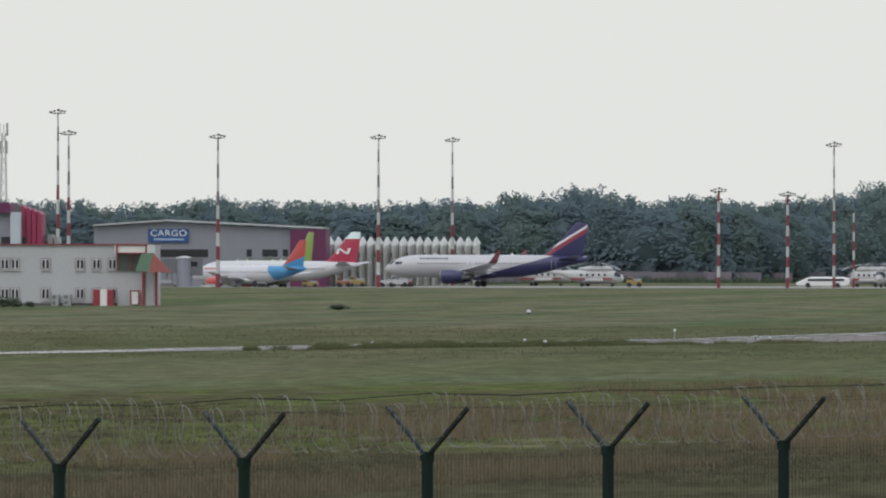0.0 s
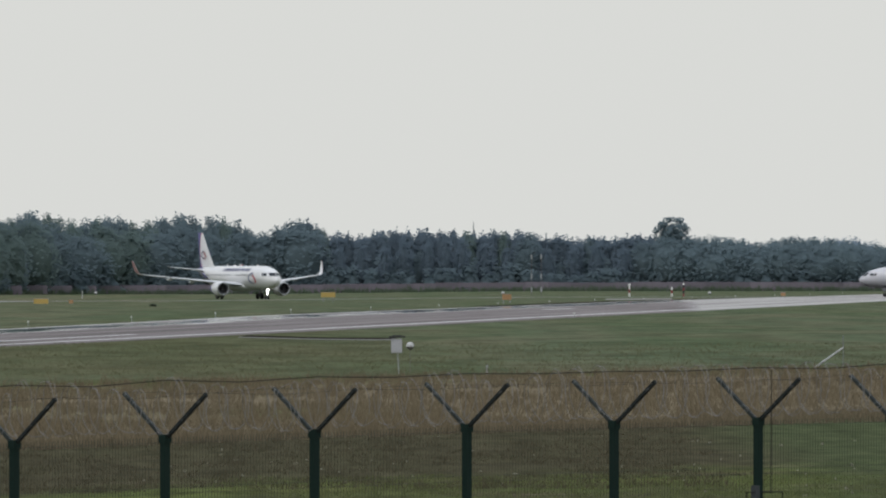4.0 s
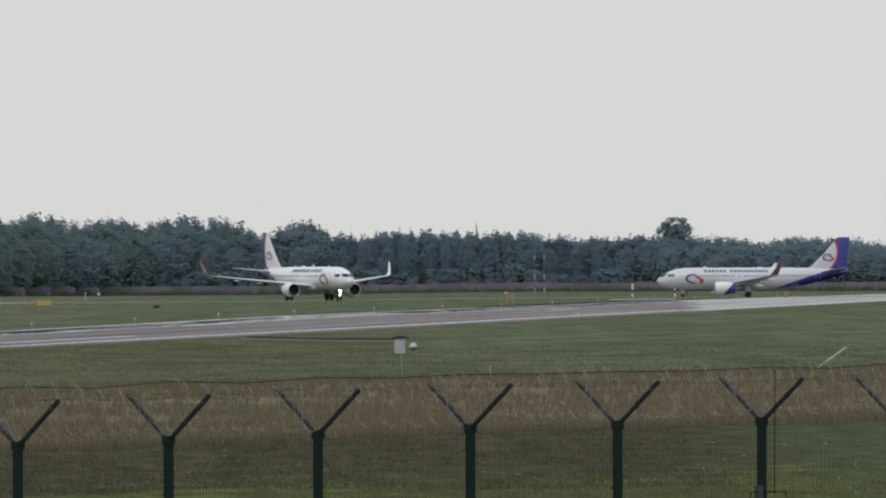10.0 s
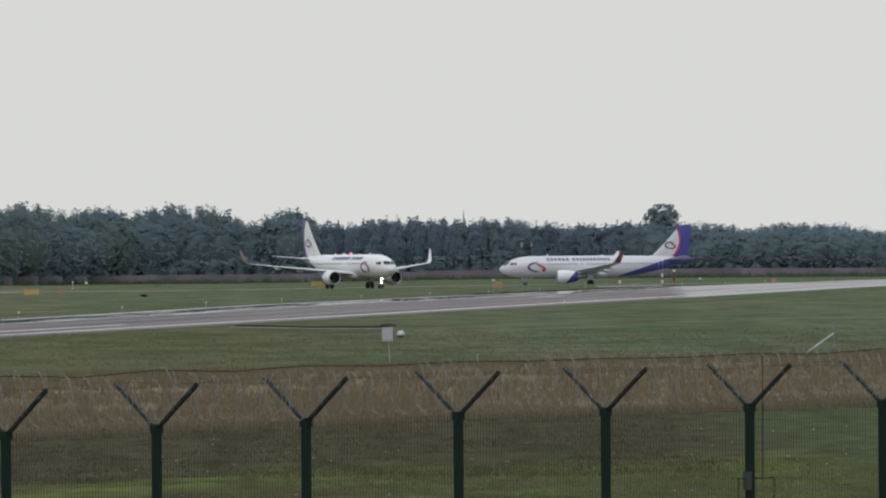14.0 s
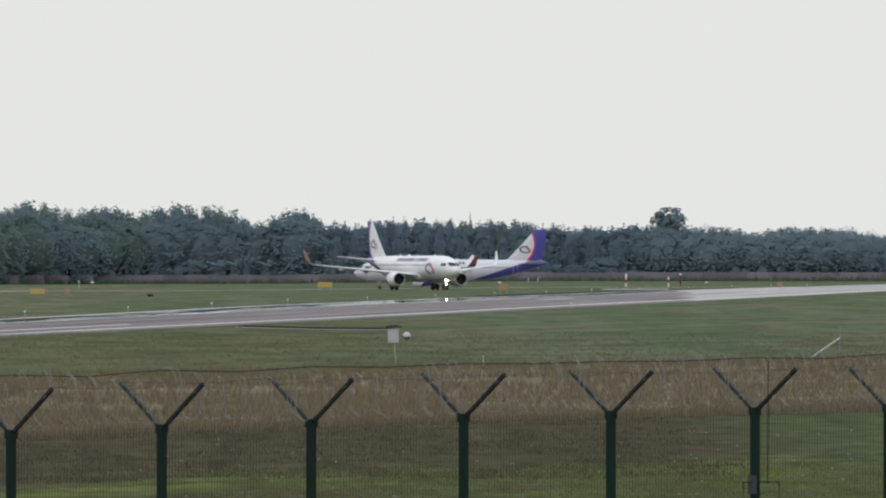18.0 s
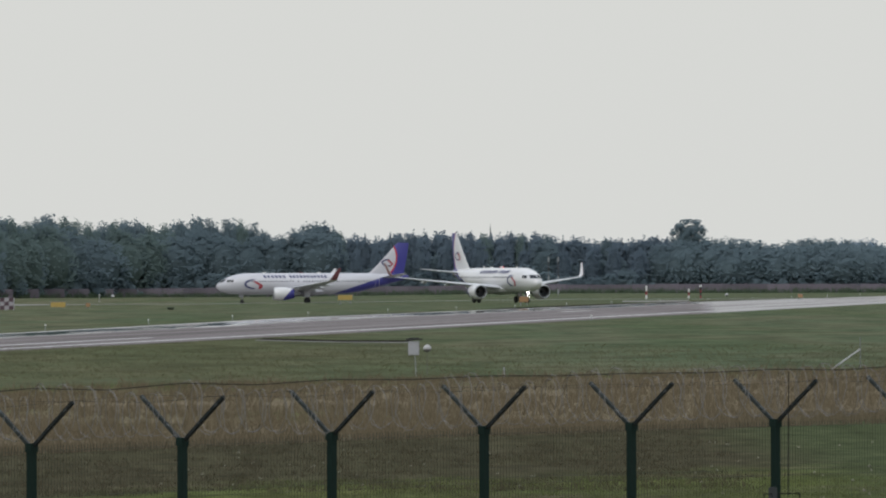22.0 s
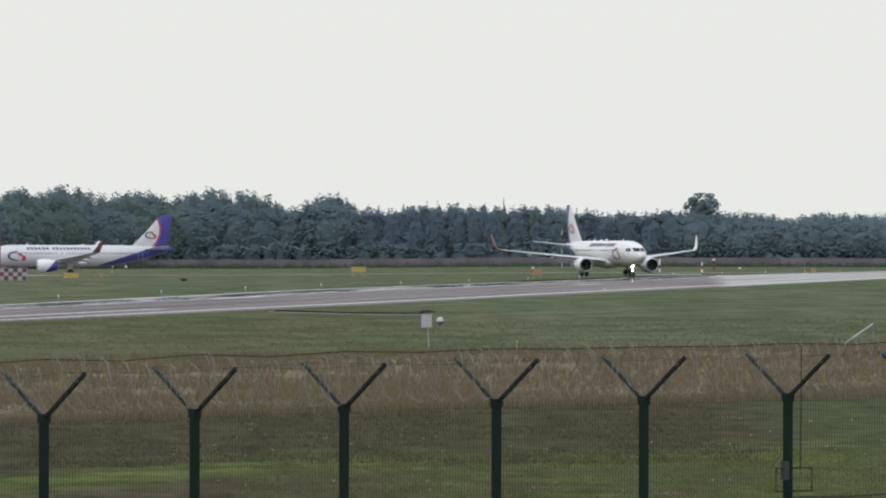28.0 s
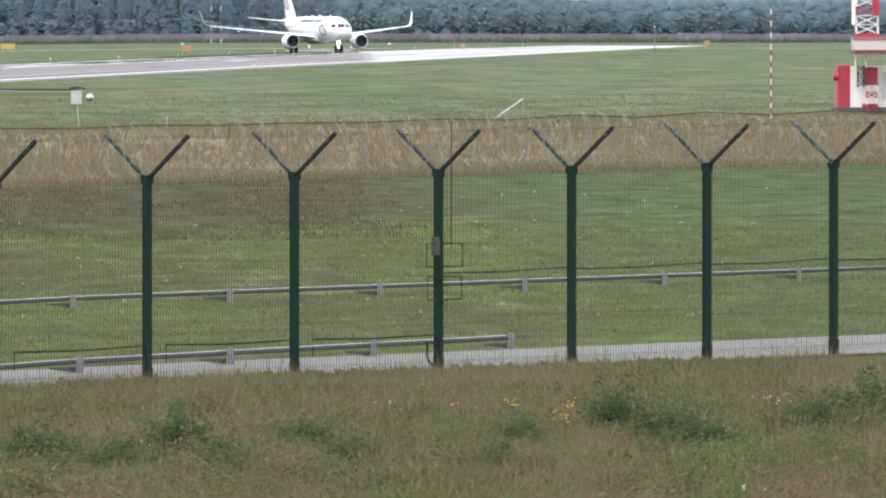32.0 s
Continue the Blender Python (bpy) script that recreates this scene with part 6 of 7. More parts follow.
def chequered_hut():
    d = 1640.0
    root = thing("chequered_cabin", "red and white chequered airfield cabin with a low annex", "cabin")
    base = spot(-784, d)
    X = lambda az: d * math.tan(az / LENS)
    z0 = base.z
    zt, zl = rise(-27, d), rise(-33, d)
    s = Shape().box(((X(-836) + X(-783)) / 2, d + 2, (z0 + zt) / 2), (X(-783) - X(-836), 4, zt - z0))
    worn, dull = plain("worn_white_board", (0.40, 0.385, 0.41), 0.7, 0, 0.3, 1.5), plain("worn_dark_square", (0.105, 0.062, 0.078), 0.7, 0, 0.35, 1.5)
    part("wall", s, worn, root)
    v = [(X(-838), d - 0.1, zt), (X(-826), d - 0.1, rise(-24, d)), (X(-800), d - 0.1, rise(-21.5, d)), (X(-781), d - 0.1, zt)]
    part("roof", Shape().add(v + [(x, y + 4.2, z) for x, y, z in v], [(0, 1, 2, 3)[::-1], (4, 5, 6, 7), (0, 4, 5, 1), (1, 5, 6, 2), (2, 6, 7, 3), (3, 7, 4, 0)]), M_ROOF, root)
    part("annex_wall", Shape().box(((X(-783) + X(-732)) / 2, d + 2.2, (z0 + zl) / 2), (X(-732) - X(-783), 3.6, zl - z0)), worn, root)
    n = 13
    for i in range(n):
        for j in range(3):
            if (i + j) % 2:
                continue
            a0, a1 = -836 + 104 * i / n, -836 + 104 * (i + 1) / n
            top = zt if a1 < -783 else zl
            h = (top - z0) / 3
            part("chequer", Shape().box(((X(a0) + X(a1)) / 2, d - 0.02 + (0.42 if a1 > -783 else 0), z0 + h * (j + 0.5)), (X(a1) - X(a0), 0.06, h)), M_MUTEDRED if 3 < i < 8 else dull, root)
    part("mast", Shape().tube([(X(-780), d + 2, z0), (X(-780), d + 2, rise(25, d))], 0.11, 6), plain("dull_red_mast", (0.20, 0.09, 0.10), 0.6), root)


chequered_hut()


def beacon_station():
    """A red and white equipment container with a lattice mast and a platform."""
    d = 545.0
    root = thing("beacon_station", "red and white navigation beacon cabin with a lattice mast", "beacon")
    X = lambda az: d * math.tan(az / LENS)
    Z = lambda el: rise(el, d)
    part("plinth", Shape().box(((X(1318) + X(1505)) / 2, d + 1.2, (Z(-155) + Z(-147)) / 2), (X(1505) - X(1318), 3.2, Z(-143) - Z(-160))), plain("dark_plinth", (0.07, 0.07, 0.075), 0.8), root)
    part("end_panel", Shape().box(((X(1323) + X(1345)) / 2, d + 1.2, (Z(-146) + Z(-68)) / 2), (X(1345) - X(1323), 2.45, Z(-68) - Z(-146))), M_CRIMSON, root, "red cabin end")
    part("cabin", Shape().box(((X(1345) + X(1500)) / 2, d + 1.2, (Z(-146) + Z(-70)) / 2), (X(1500) - X(1345), 2.4, Z(-70) - Z(-146))), M_WHITE, root)
    part("side_lamp", Shape().tube([(X(1315), d, Z(-88)), (X(1324), d, Z(-88))], 0.2, 10), M_CRIMSON, root)
    part("door_panel", Shape().box(((X(1371) + X(1393)) / 2, d - 0.1, (Z(-104) + Z(-71)) / 2), (X(1393) - X(1371), 0.16, Z(-71) - Z(-104))), M_CRIMSON, root, "red panel on the cabin front")
    part("lower_panel", Shape().box(((X(1366) + X(1394)) / 2, d - 0.1, (Z(-146) + Z(-136)) / 2), (X(1394) - X(1366), 0.18, Z(-136) - Z(-146))), M_CRIMSON, root)
    part("base_rail", Shape().box(((X(1362) + X(1505)) / 2, d - 0.2, Z(-146)), (X(1505) - X(1362), 0.2, 0.2)), M_CRIMSON, root)
    part("louvre", Shape().box(((X(1402) + X(1470)) / 2, d - 0.06, (Z(-126) + Z(-80)) / 2), (X(1470) - X(1402), 0.1, Z(-80) - Z(-126))), M_ROOF, root)
    lattice(root, ((X(1357) + X(1368)) / 2, d - 0.5), 0.3, 0.3, Z(-106), Z(-70), 3, 0.025, (M_BLACK,), "dark_bracket")
    lattice(root, ((X(1373) + X(1390)) / 2, d - 0.6), 0.45, 0.45, Z(-148), Z(-104), 4, 0.022, (M_CRIMSON, M_WHITE))
    for az in (1353, 1371):
        part("strut", Shape().tube([(X(az), d - 0.6, Z(-72)), (X(az), d - 0.6, Z(-44))], 0.055, 6), M_WHITE, root)
    part("platform", Shape().box(((X(1348) + X(1470)) / 2, d - 0.6, (Z(-42) + Z(-22)) / 2), (X(1470) - X(1348), 2.4, Z(-22) - Z(-42))), plain("pale_platform", (0.52, 0.46, 0.46), 0.6), root)
    part("platform_edge", Shape().box(((X(1347) + X(1471)) / 2, d - 0.6, Z(-44)), (X(1471) - X(1347), 2.5, 0.19)), plain("dark_red_edge", (0.14, 0.03, 0.04), 0.6), root)
    part("platform_edge", Shape().box(((X(1347) + X(1471)) / 2, d - 0.6, Z(-20)), (X(1471) - X(1347), 2.5, 0.13)), plain("faded_red_edge", (0.34, 0.12, 0.13), 0.6), root)
    cx = (X(1353) + X(1393)) / 2
    part("mast_foot", Shape().box((cx, d - 0.6, (Z(-19) + Z(-11)) / 2), (X(1393) - X(1353), 1.0, Z(-11) - Z(-19))), M_CRIMSON, root)
    lattice(root, (cx, d - 0.6), X(1392) - X(1354), X(1392) - X(1354), Z(-12), Z(20), 2, 0.022, (M_WHITE,))
    lattice(root, (cx, d - 0.6), X(1392) - X(1354), X(1392) - X(1354), Z(20), Z(150), 8, 0.022, (M_CRIMSON, M_WHITE))
    part("aerial_panel", Shape().box(((X(1381) + X(1393)) / 2, d - 1.3, (Z(20) + Z(60)) / 2), (X(1393) - X(1381), 0.2, Z(60) - Z(20))), M_CRIMSON, root)
    part("aerial_tube", Shape().tube([(X(1348), d - 1.2, Z(4)), (X(1348), d - 1.2, Z(70))], 0.09, 8), M_WHITE, root)


beacon_station()


def edge_lights():
    k = 0
    for i in range(2, 38, 2):
        for pts, other in ((f_pts, n_pts),) if i % 12 else ((f_pts, n_pts), (n_pts, f_pts)):
            x, y = pts[i][0] + (pts[i][0] - other[i][0]) * 0.03, pts[i][1] + (pts[i][1] - other[i][1]) * 0.03
            root = thing("runway_light", "small white runway edge light on a stem", "runway light", "runway edge lights", m=pose(x, y, ground_z(x, y)))
            part("stem", edge_lights.stem, None, root)
            part("globe", edge_lights.globe, None, root)


edge_lights.stem = Shape().tube([(0, 0, 0), (0, 0, 0.4)], 0.025, 6).mesh("stem", M_GALV)
edge_lights.globe = Shape().ball((0, 0, 0.46), 0.075, 6).mesh("globe", M_WHITE, True)
edge_lights()


# ---- far concrete wall and the woods ----
def wall_line(az):
    return 2520 + 560 * ease((az + 1700) / 1300)


far_wall = thing("far_wall", "long weathered concrete panel wall before the woods", "wall", kind="structure")
rng = random.Random(7)
shared = []
for v in range(6):
    tone = 0.82 + 0.07 * v
    # mauve distance haze is mixed into the concrete colour
    shared.append(Shape().box((0, 0, 1.2), (5.9, 0.25, 2.4 + rng.uniform(-0.15, 0.15))).box((-2.95, -0.05, 1.25), (0.3, 0.4, 2.6)).mesh("wall_panel", plain("wall_panel_%s" % "abcdef"[v], tuple(c * tone for c in (0.180, 0.158, 0.190)), 0.9, 0, 0.3, 0.4)))
x = -620.0
while x < 420:
    y = 2800.0
    for _ in range(6):
        y = wall_line(math.atan(x / y) * LENS)
    part("wall_panel", shared[rng.randrange(6)], None, far_wall, m=pose(x, y, ground_z(x, y) + rng.uniform(-0.1, 0.1)))
    x += 6.0

fringe_rng = np.random.default_rng(77)
fx = fringe_rng.uniform(-560, 400, 9000)
fy = np.array([wall_line(math.atan(a / 2800.0) * LENS) for a in fx])
for _ in range(4):
    fy = np.array([wall_line(math.atan(a / b) * LENS) for a, b in zip(fx, fy)])
fy -= fringe_rng.uniform(0.5, 9.0, 9000)
# oak, birch, pine and eastern leaves: blue-grey distance haze mixed into the green
LEAF_OAK = leafy("hazed_oak_leaves", [(0.136, 0.185, 0.209), (0.143, 0.194, 0.219), (0.151, 0.205, 0.230), (0.161, 0.218, 0.244)])
LEAF_BIRCH = leafy("hazed_birch_leaves", [(0.134, 0.185, 0.179), (0.141, 0.193, 0.187), (0.148, 0.204, 0.195), (0.158, 0.216, 0.206)])
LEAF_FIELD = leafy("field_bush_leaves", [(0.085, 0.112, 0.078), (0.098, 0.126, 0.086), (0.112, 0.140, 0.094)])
LEAF_PINE = leafy("hazed_pine_needles", [(0.138, 0.184, 0.224), (0.146, 0.194, 0.238), (0.154, 0.205, 0.251)])
LEAF_EAST = leafy("hazed_eastern_leaves", [(0.155, 0.209, 0.233), (0.160, 0.216, 0.242), (0.166, 0.226, 0.252), (0.174, 0.235, 0.263)])
# further and distant leaves: paler and bluer, with haze put into the colour
LEAF_HAZE_MID = leafy("hazed_further_leaves", [(0.216, 0.280, 0.342), (0.225, 0.292, 0.356), (0.235, 0.305, 0.372)])
LEAF_HAZE_FAR = leafy("hazed_distant_leaves", [(0.288, 0.360, 0.446), (0.296, 0.370, 0.459), (0.304, 0.380, 0.471)])


def crown_lobes(rng, kind):
    """The leaf masses of a crown, in a box one unit high and about one unit wide: centre, radius, half height."""
    lobes = []
    if kind == "pine":
        for i in range(11):
            z = 0.20 + 0.066 * i
            r = 0.32 * (1 - ((z - 0.1) / 1.02) ** 2.6) + 0.04
            for _ in range(4):
                a = rng.uniform(0, 6.28)
                k = r * rng.uniform(0.35, 0.95)
                lobes.append((k * math.cos(a), k * math.sin(a), z + rng.uniform(-0.03, 0.03), rng.uniform(0.07, 0.13), rng.uniform(0.022, 0.04)))
        lobes += [(0, 0, 0.90, 0.06, 0.045), (0.01, 0, 0.96, 0.03, 0.04)]
    elif kind == "round":
        for i in range(54):
            a, up = 2.4 * i + rng.uniform(-0.2, 0.2), -0.9 + 1.88 * (i + 0.5) / 54
            r = rng.uniform(0.62, 1.0) if i % 4 else rng.uniform(0.1, 0.5)
            flat = 0.44 * r * math.sqrt(1 - up * up)
            lobes.append((flat * math.cos(a), flat * math.sin(a), 0.775 + 0.20 * r * up, rng.uniform(0.06, 0.10), rng.uniform(0.022, 0.04)))
    elif kind == "shrub":
        for _ in range(18):
            a, k, z = rng.uniform(0, 6.28), rng.uniform(0, 0.42), rng.uniform(0.05, 0.75)
            k *= math.sqrt(max(0.1, 1 - z * z))
            lobes.append((k * math.cos(a), k * math.sin(a), z, rng.uniform(0.1, 0.2), rng.uniform(0.10, 0.22)))
    else:
        wide, low = (0.44, 0.12) if kind == "broad" else (0.33, 0.10)
        boughs = [(2.4 * i + rng.uniform(-0.5, 0.5), rng.uniform(0.55, 0.92), low + 0.06 + (0.80 - low) * (i + rng.random()) / 15) for i in range(15)]
        boughs += [(2.1 * i, rng.uniform(0.1, 0.5), rng.uniform(0.84, 0.93)) for i in range(3)]
        for a, k, z in boughs:
            r = wide * math.sqrt(max(0.08, 1 - ((z - 0.48) / 0.56) ** 2)) * k
            cx, cy, q = r * math.cos(a), r * math.sin(a), rng.uniform(0.08, 0.14)
            for _ in range(4):
                d = rng.normal(size=3)
                d *= q / np.linalg.norm(d)
                h = rng.uniform(0.06, 0.11)
                lobes.append((cx + d[0], cy + d[1], min(0.95, z + 0.62 * d[2]), h * 1.15, h * 0.7))
    return np.array(lobes)


def crown_arrays(seed, kind, leaves, size, core=0.84, stray=0.22):
    """Corners and faces of a crown: small leaf sprays round each mass, over a heart of leaf colour."""
    rng = np.random.default_rng(seed)
    kind = {"pale": "broad", "low": "shrub"}.get(kind, kind)
    lobes = crown_lobes(rng, kind)
    share = lobes[:, 3] * lobes[:, 4] ** 0.5
    mass = {"broad": (0, 0, 0.46, 0.47, 0.46), "tall": (0, 0, 0.46, 0.37, 0.47), "pine": (0, 0, 0.43, 0.29, 0.46)}.get(kind)
    if mass:
        lobes, share = np.vstack([lobes, mass]), np.append(share, (0.9 if kind != "pine" else 0.6) * share.sum())
    pick = lobes[rng.choice(len(lobes), leaves, p=share / share.sum())]
    d = rng.normal(size=(leaves, 3))
    d[:, 2] += 0.25
    d /= np.linalg.norm(d, axis=1)[:, None]
    q = rng.uniform(0.86, 1.10, (leaves, 1)) + stray * rng.uniform(0, 1, (leaves, 1)) ** 9 * (pick[:, 3:4] < 0.2)
    c = pick[:, :3] + d * q * np.concatenate([pick[:, 3:4], pick[:, 3:4], pick[:, 4:5]], 1)
    out = c - np.array([0, 0, 0.5])
    # sprays turned up and to the front, evening out light and shade
    nrm = d * 0.12 + out * 0.35 + np.array([0, -0.42, 0.5]) + rng.normal(scale=0.08, size=d.shape)
    nrm /= np.linalg.norm(nrm, axis=1)[:, None]
    a = np.cross(nrm, rng.normal(size=d.shape))
    a /= np.linalg.norm(a, axis=1)[:, None]
    b = np.cross(nrm, a)
    s = rng.uniform(0.55, 1.25, (leaves, 1)) * size
    tall = np.array([1, 1, 0.62])
    v = np.stack([c - a * s * tall, c - b * s * 0.7 * tall + a * s * 0.2, c + a * s * tall, c + b * s * 0.8 * tall], 1).reshape(-1, 3)
    f = np.arange(4 * leaves).reshape(-1, 4)
    # an added heart fills the gaps, so they look less shaded
    if core:
        x, y, z, r, h = mass or (0, 0, 0.3, 0.36, 0.42)
        heart = []
        for e in np.linspace(-1.35, 1.4, 6):
            for t in np.linspace(0, 2 * math.pi, 9)[:-1]:
                k = core * (1 + 0.28 * noise.noise(Vector((3 * math.cos(t) + seed, 3 * math.sin(t), 2.5 * e))))
                heart.append((x + k * r * math.cos(e) * math.cos(t), y + k * r * math.cos(e) * math.sin(t), z + k * h * math.sin(e)))
        f = np.concatenate([f, len(v) + np.array([(8 * i + j, 8 * i + (j + 1) % 8, 8 * i + 8 + (j + 1) % 8, 8 * i + 8 + j) for i in range(5) for j in range(8)])])
        v = np.concatenate([v, np.array(heart)])
    v[:, 2] /= np.quantile(v[:, 2], 0.998)
    return v, f


def quad_mesh(name, v, f, mat):
    me = bpy.data.meshes.new(name)
    me.vertices.add(len(v))
    me.vertices.foreach_set("co", np.asarray(v, dtype=np.float32).ravel())
    me.loops.add(4 * len(f))
    me.loops.foreach_set("vertex_index", np.asarray(f, dtype=np.int32).ravel())
    me.polygons.add(len(f))
    me.polygons.foreach_set("loop_start", np.arange(0, 4 * len(f), 4, dtype=np.int32))
    me.polygons.foreach_set("use_smooth", np.ones(len(f), dtype=bool))
    me.materials.append(mat)
    me.update(calc_edges=True)
    return me


def trunk_mesh(seed, kind):
    rng = random.Random(seed)
    s = Shape().tube([(0, 0, 0), (0.008, 0, 0.2), (0, 0.01, 0.5), (0, 0, 0.85)], [0.028, 0.02, 0.014, 0.004], 7)
    for i in range(9 if kind == "round" else 6):
        a, z = rng.uniform(0, 6.28), rng.uniform(0.22, 0.6)
        r = rng.uniform(0.15, 0.3)
        s.tube([(0, 0, z), (r * 0.5 * math.cos(a), r * 0.5 * math.sin(a), z + 0.1), (r * math.cos(a), r * math.sin(a), z + 0.22)], [0.010, 0.007, 0.002], 5)
    return s.mesh("trunk", M_BARK)


CROWNS = {}
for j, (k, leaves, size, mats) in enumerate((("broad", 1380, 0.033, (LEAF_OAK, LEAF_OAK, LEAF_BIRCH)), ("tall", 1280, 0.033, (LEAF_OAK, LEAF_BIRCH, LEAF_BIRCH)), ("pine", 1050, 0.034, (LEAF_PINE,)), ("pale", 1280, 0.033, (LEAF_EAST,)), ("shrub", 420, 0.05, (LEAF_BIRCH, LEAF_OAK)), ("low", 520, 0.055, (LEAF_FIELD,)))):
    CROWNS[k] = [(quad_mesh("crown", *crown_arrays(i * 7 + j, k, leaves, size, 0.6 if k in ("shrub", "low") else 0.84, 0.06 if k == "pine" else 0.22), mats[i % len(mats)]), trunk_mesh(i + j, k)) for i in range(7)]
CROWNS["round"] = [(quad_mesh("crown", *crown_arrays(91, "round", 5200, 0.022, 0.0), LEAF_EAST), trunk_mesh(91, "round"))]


def tree(az, dist, top_el, width, kind, rng, label, group, low=0.0):
    p = spot(az, dist)
    h = rise(top_el, dist) - p.z
    crown, trunk = rng.choice(CROWNS[kind])
    what = "bush" if kind in ("shrub", "low") else "tree"
    root = thing(what, label, what, group, m=pose(p.x, p.y, p.z - low, 0, 0, rng.uniform(-35, 35)))
    for nm, me in (("trunk", trunk), ("crown", crown)):
        o = part(nm, me, None, root)
        o.scale = (width, width, h)


# heights of the tree tops along the horizon, over the western and the middle woods
TOPS_WEST = [(-3300, 109), (-2870, 105), (-2786, 107), (-2740, 91), (-2690, 103), (-2640, 95), (-2545, 111), (-2500, 101), (-2430, 104), (-2290, 98), (-2190, 106), (-2118, 108), (-2073, 96), (-2042, 121), (-1990, 113), (-1925, 127), (-1870, 128), (-1790, 103), (-1690, 116), (-1583, 99), (-1500, 115), (-1440, 112),
             (-1398, 140), (-1336, 132), (-1320, 110), (-1265, 99), (-1230, 123), (-1180, 110), (-1115, 126), (-1020, 132), (-975, 122), (-965, 102)]
TOPS_EAST = [(-922, 133), (-875, 116), (-856, 122), (-820, 94), (-770, 97), (-748, 109), (-717, 93), (-675, 115), (-632, 107), (-618, 95), (-535, 105), (-485, 96), (-402, 107), (-380, 104), (-370, 87), (-351, 110), (-300, 91), (-280, 76), (-250, 75), (-205, 101), (-182, 100), (-168, 80), (-114, 74), (16, 81), (187, 76), (312, 67), (503, 71), (611, 60), (703, 66), (831, 52), (900, 48), (1700, 44)]


def top_at(az):
    line = TOPS_WEST + TOPS_EAST
    for (a, e), (b, g) in zip(line, line[1:]):
        if az <= b:
            return e + (g - e) * (az - a) / (b - a) + 4 + 5 * noise.noise(Vector((az / 15.0, 0.5, 7.0)))
    return line[-1][1] + 4


def kind_at(az, rng):
    if -170 < az < 430:
        return "pine" if rng.random() < 0.8 else "tall"
    return rng.choice(("broad", "broad", "tall") if az > -1450 else ("broad", "tall", "tall")) if az < 430 else "pale"


rng = random.Random(11)
for back, lo_k, hi_k, step in ((19, 0.96, 1.0, 25), (9, 0.70, 0.90, 40)):
    az = -3250.0 + back
    while az < 1700:
        kind = kind_at(az, rng)
        d = wall_line(az) + back + rng.uniform(0, 6)
        w = (rng.uniform(6, 9.5) if back == 19 else rng.uniform(13, 18)) if kind != "pine" else rng.uniform(6.5, 9)
        tree(az, d, top_at(az) * rng.uniform(lo_k, hi_k), w, kind, rng, "dark pine in the far woods" if kind == "pine" else "dark leafy tree in the far woods", "far woods")
        az += rng.uniform(0.75, 1.25) * step * (0.8 if kind == "pine" and back == 19 else 1.0)
tree(464, 3104, 103, 11.0, "round", rng, "tall round-crowned tree above the woods", "far woods")
for az, k in ((-1715, 40), (-1610, 18), (-1330, 25), (-830, 22), (-585, 26), (-430, 18), (90, 20), (700, 18)):
    tree(az, wall_line(az) + 4, k - 28, rng.uniform(8, 13), "shrub", rng, "rounded green bush at the edge of the far woods", "woodland edge bushes")


for az, d, w, h in ((-2337, 950, 2.6, 0.5), (-2930, 985, 3.0, 1.0), (-2905, 990, 2.6, 0.8), (-2960, 980, 3.4, 1.1), (-2880, 995, 1.8, 0.5), (-1190, 1500, 2.0, 0.6), (-455, 1590, 1.8, 0.4)):
    p = spot(az, d)
    tree(az, d, (p.z + h - EYE) / d * LENS, w, "low", rng, "low dark bush in the airfield grass", "field bushes")


def woodland(name, kinds, lo, hi, rows, depth, top, step, mat, label, seed, leaves=720, size=0.044, wide=(9, 14), shut=0, stray=0.28):
    """Rows of further trees, closed to one mass."""
    rng = random.Random(seed)
    forms = [crown_arrays(seed + i, kinds[i % len(kinds)], leaves, size, 0.6 if kinds[0] == "shrub" else 0.9, stray * (0.3 if kinds[0] == "pine" else 1)) for i in range(8)]
    vs, fs, base = [], [], 0
    for back, low, high in rows:
        az = lo + rng.uniform(0, step)
        while az < hi:
            v, f = rng.choice(forms)
            d = depth(az) + back + rng.uniform(-2, 2)
            p = spot(az, d)
            h = (rise(top(az), d) - p.z) * rng.uniform(low, high)
            w, t = rng.uniform(*wide), rng.uniform(-0.6, 0.6)
            c, q = math.cos(t) * w, math.sin(t) * w
            vs.append(np.stack([p.x + c * v[:, 0] - q * v[:, 1], p.y + q * v[:, 0] + c * v[:, 1], p.z + h * v[:, 2]], 1))
            fs.append(f + base)
            base += len(v)
            az += step * rng.uniform(0.7, 1.3)
    if shut:
        # the depth of the wood, seen between the crowns
        marks = np.arange(lo, hi, 7.0)
        grid = []
        for az in marks:
            d = depth(az) + shut + 2.0 * noise.noise(Vector((az / 25.0, seed, 0)))
            p = spot(az, d)
            h = (rise(top(az), d) - p.z) * (0.84 + 0.10 * noise.noise(Vector((az / 11.0, seed, 3))))
            grid += [(p.x, p.y + 2.5 * q * q, p.z + h * q) for q in (0, 0.35, 0.7, 0.9, 1.0)]
        k = len(marks)
        vs.append(np.array(grid))
        fs.append(np.array([(5 * i + j, 5 * i + 5 + j, 5 * i + 6 + j, 5 * i + 1 + j) for i in range(k - 1) for j in range(4)]) + base)
    return tagged(new(name, quad_mesh(name, np.concatenate(vs), np.concatenate(fs), mat)), label, "woods", kind="stuff")


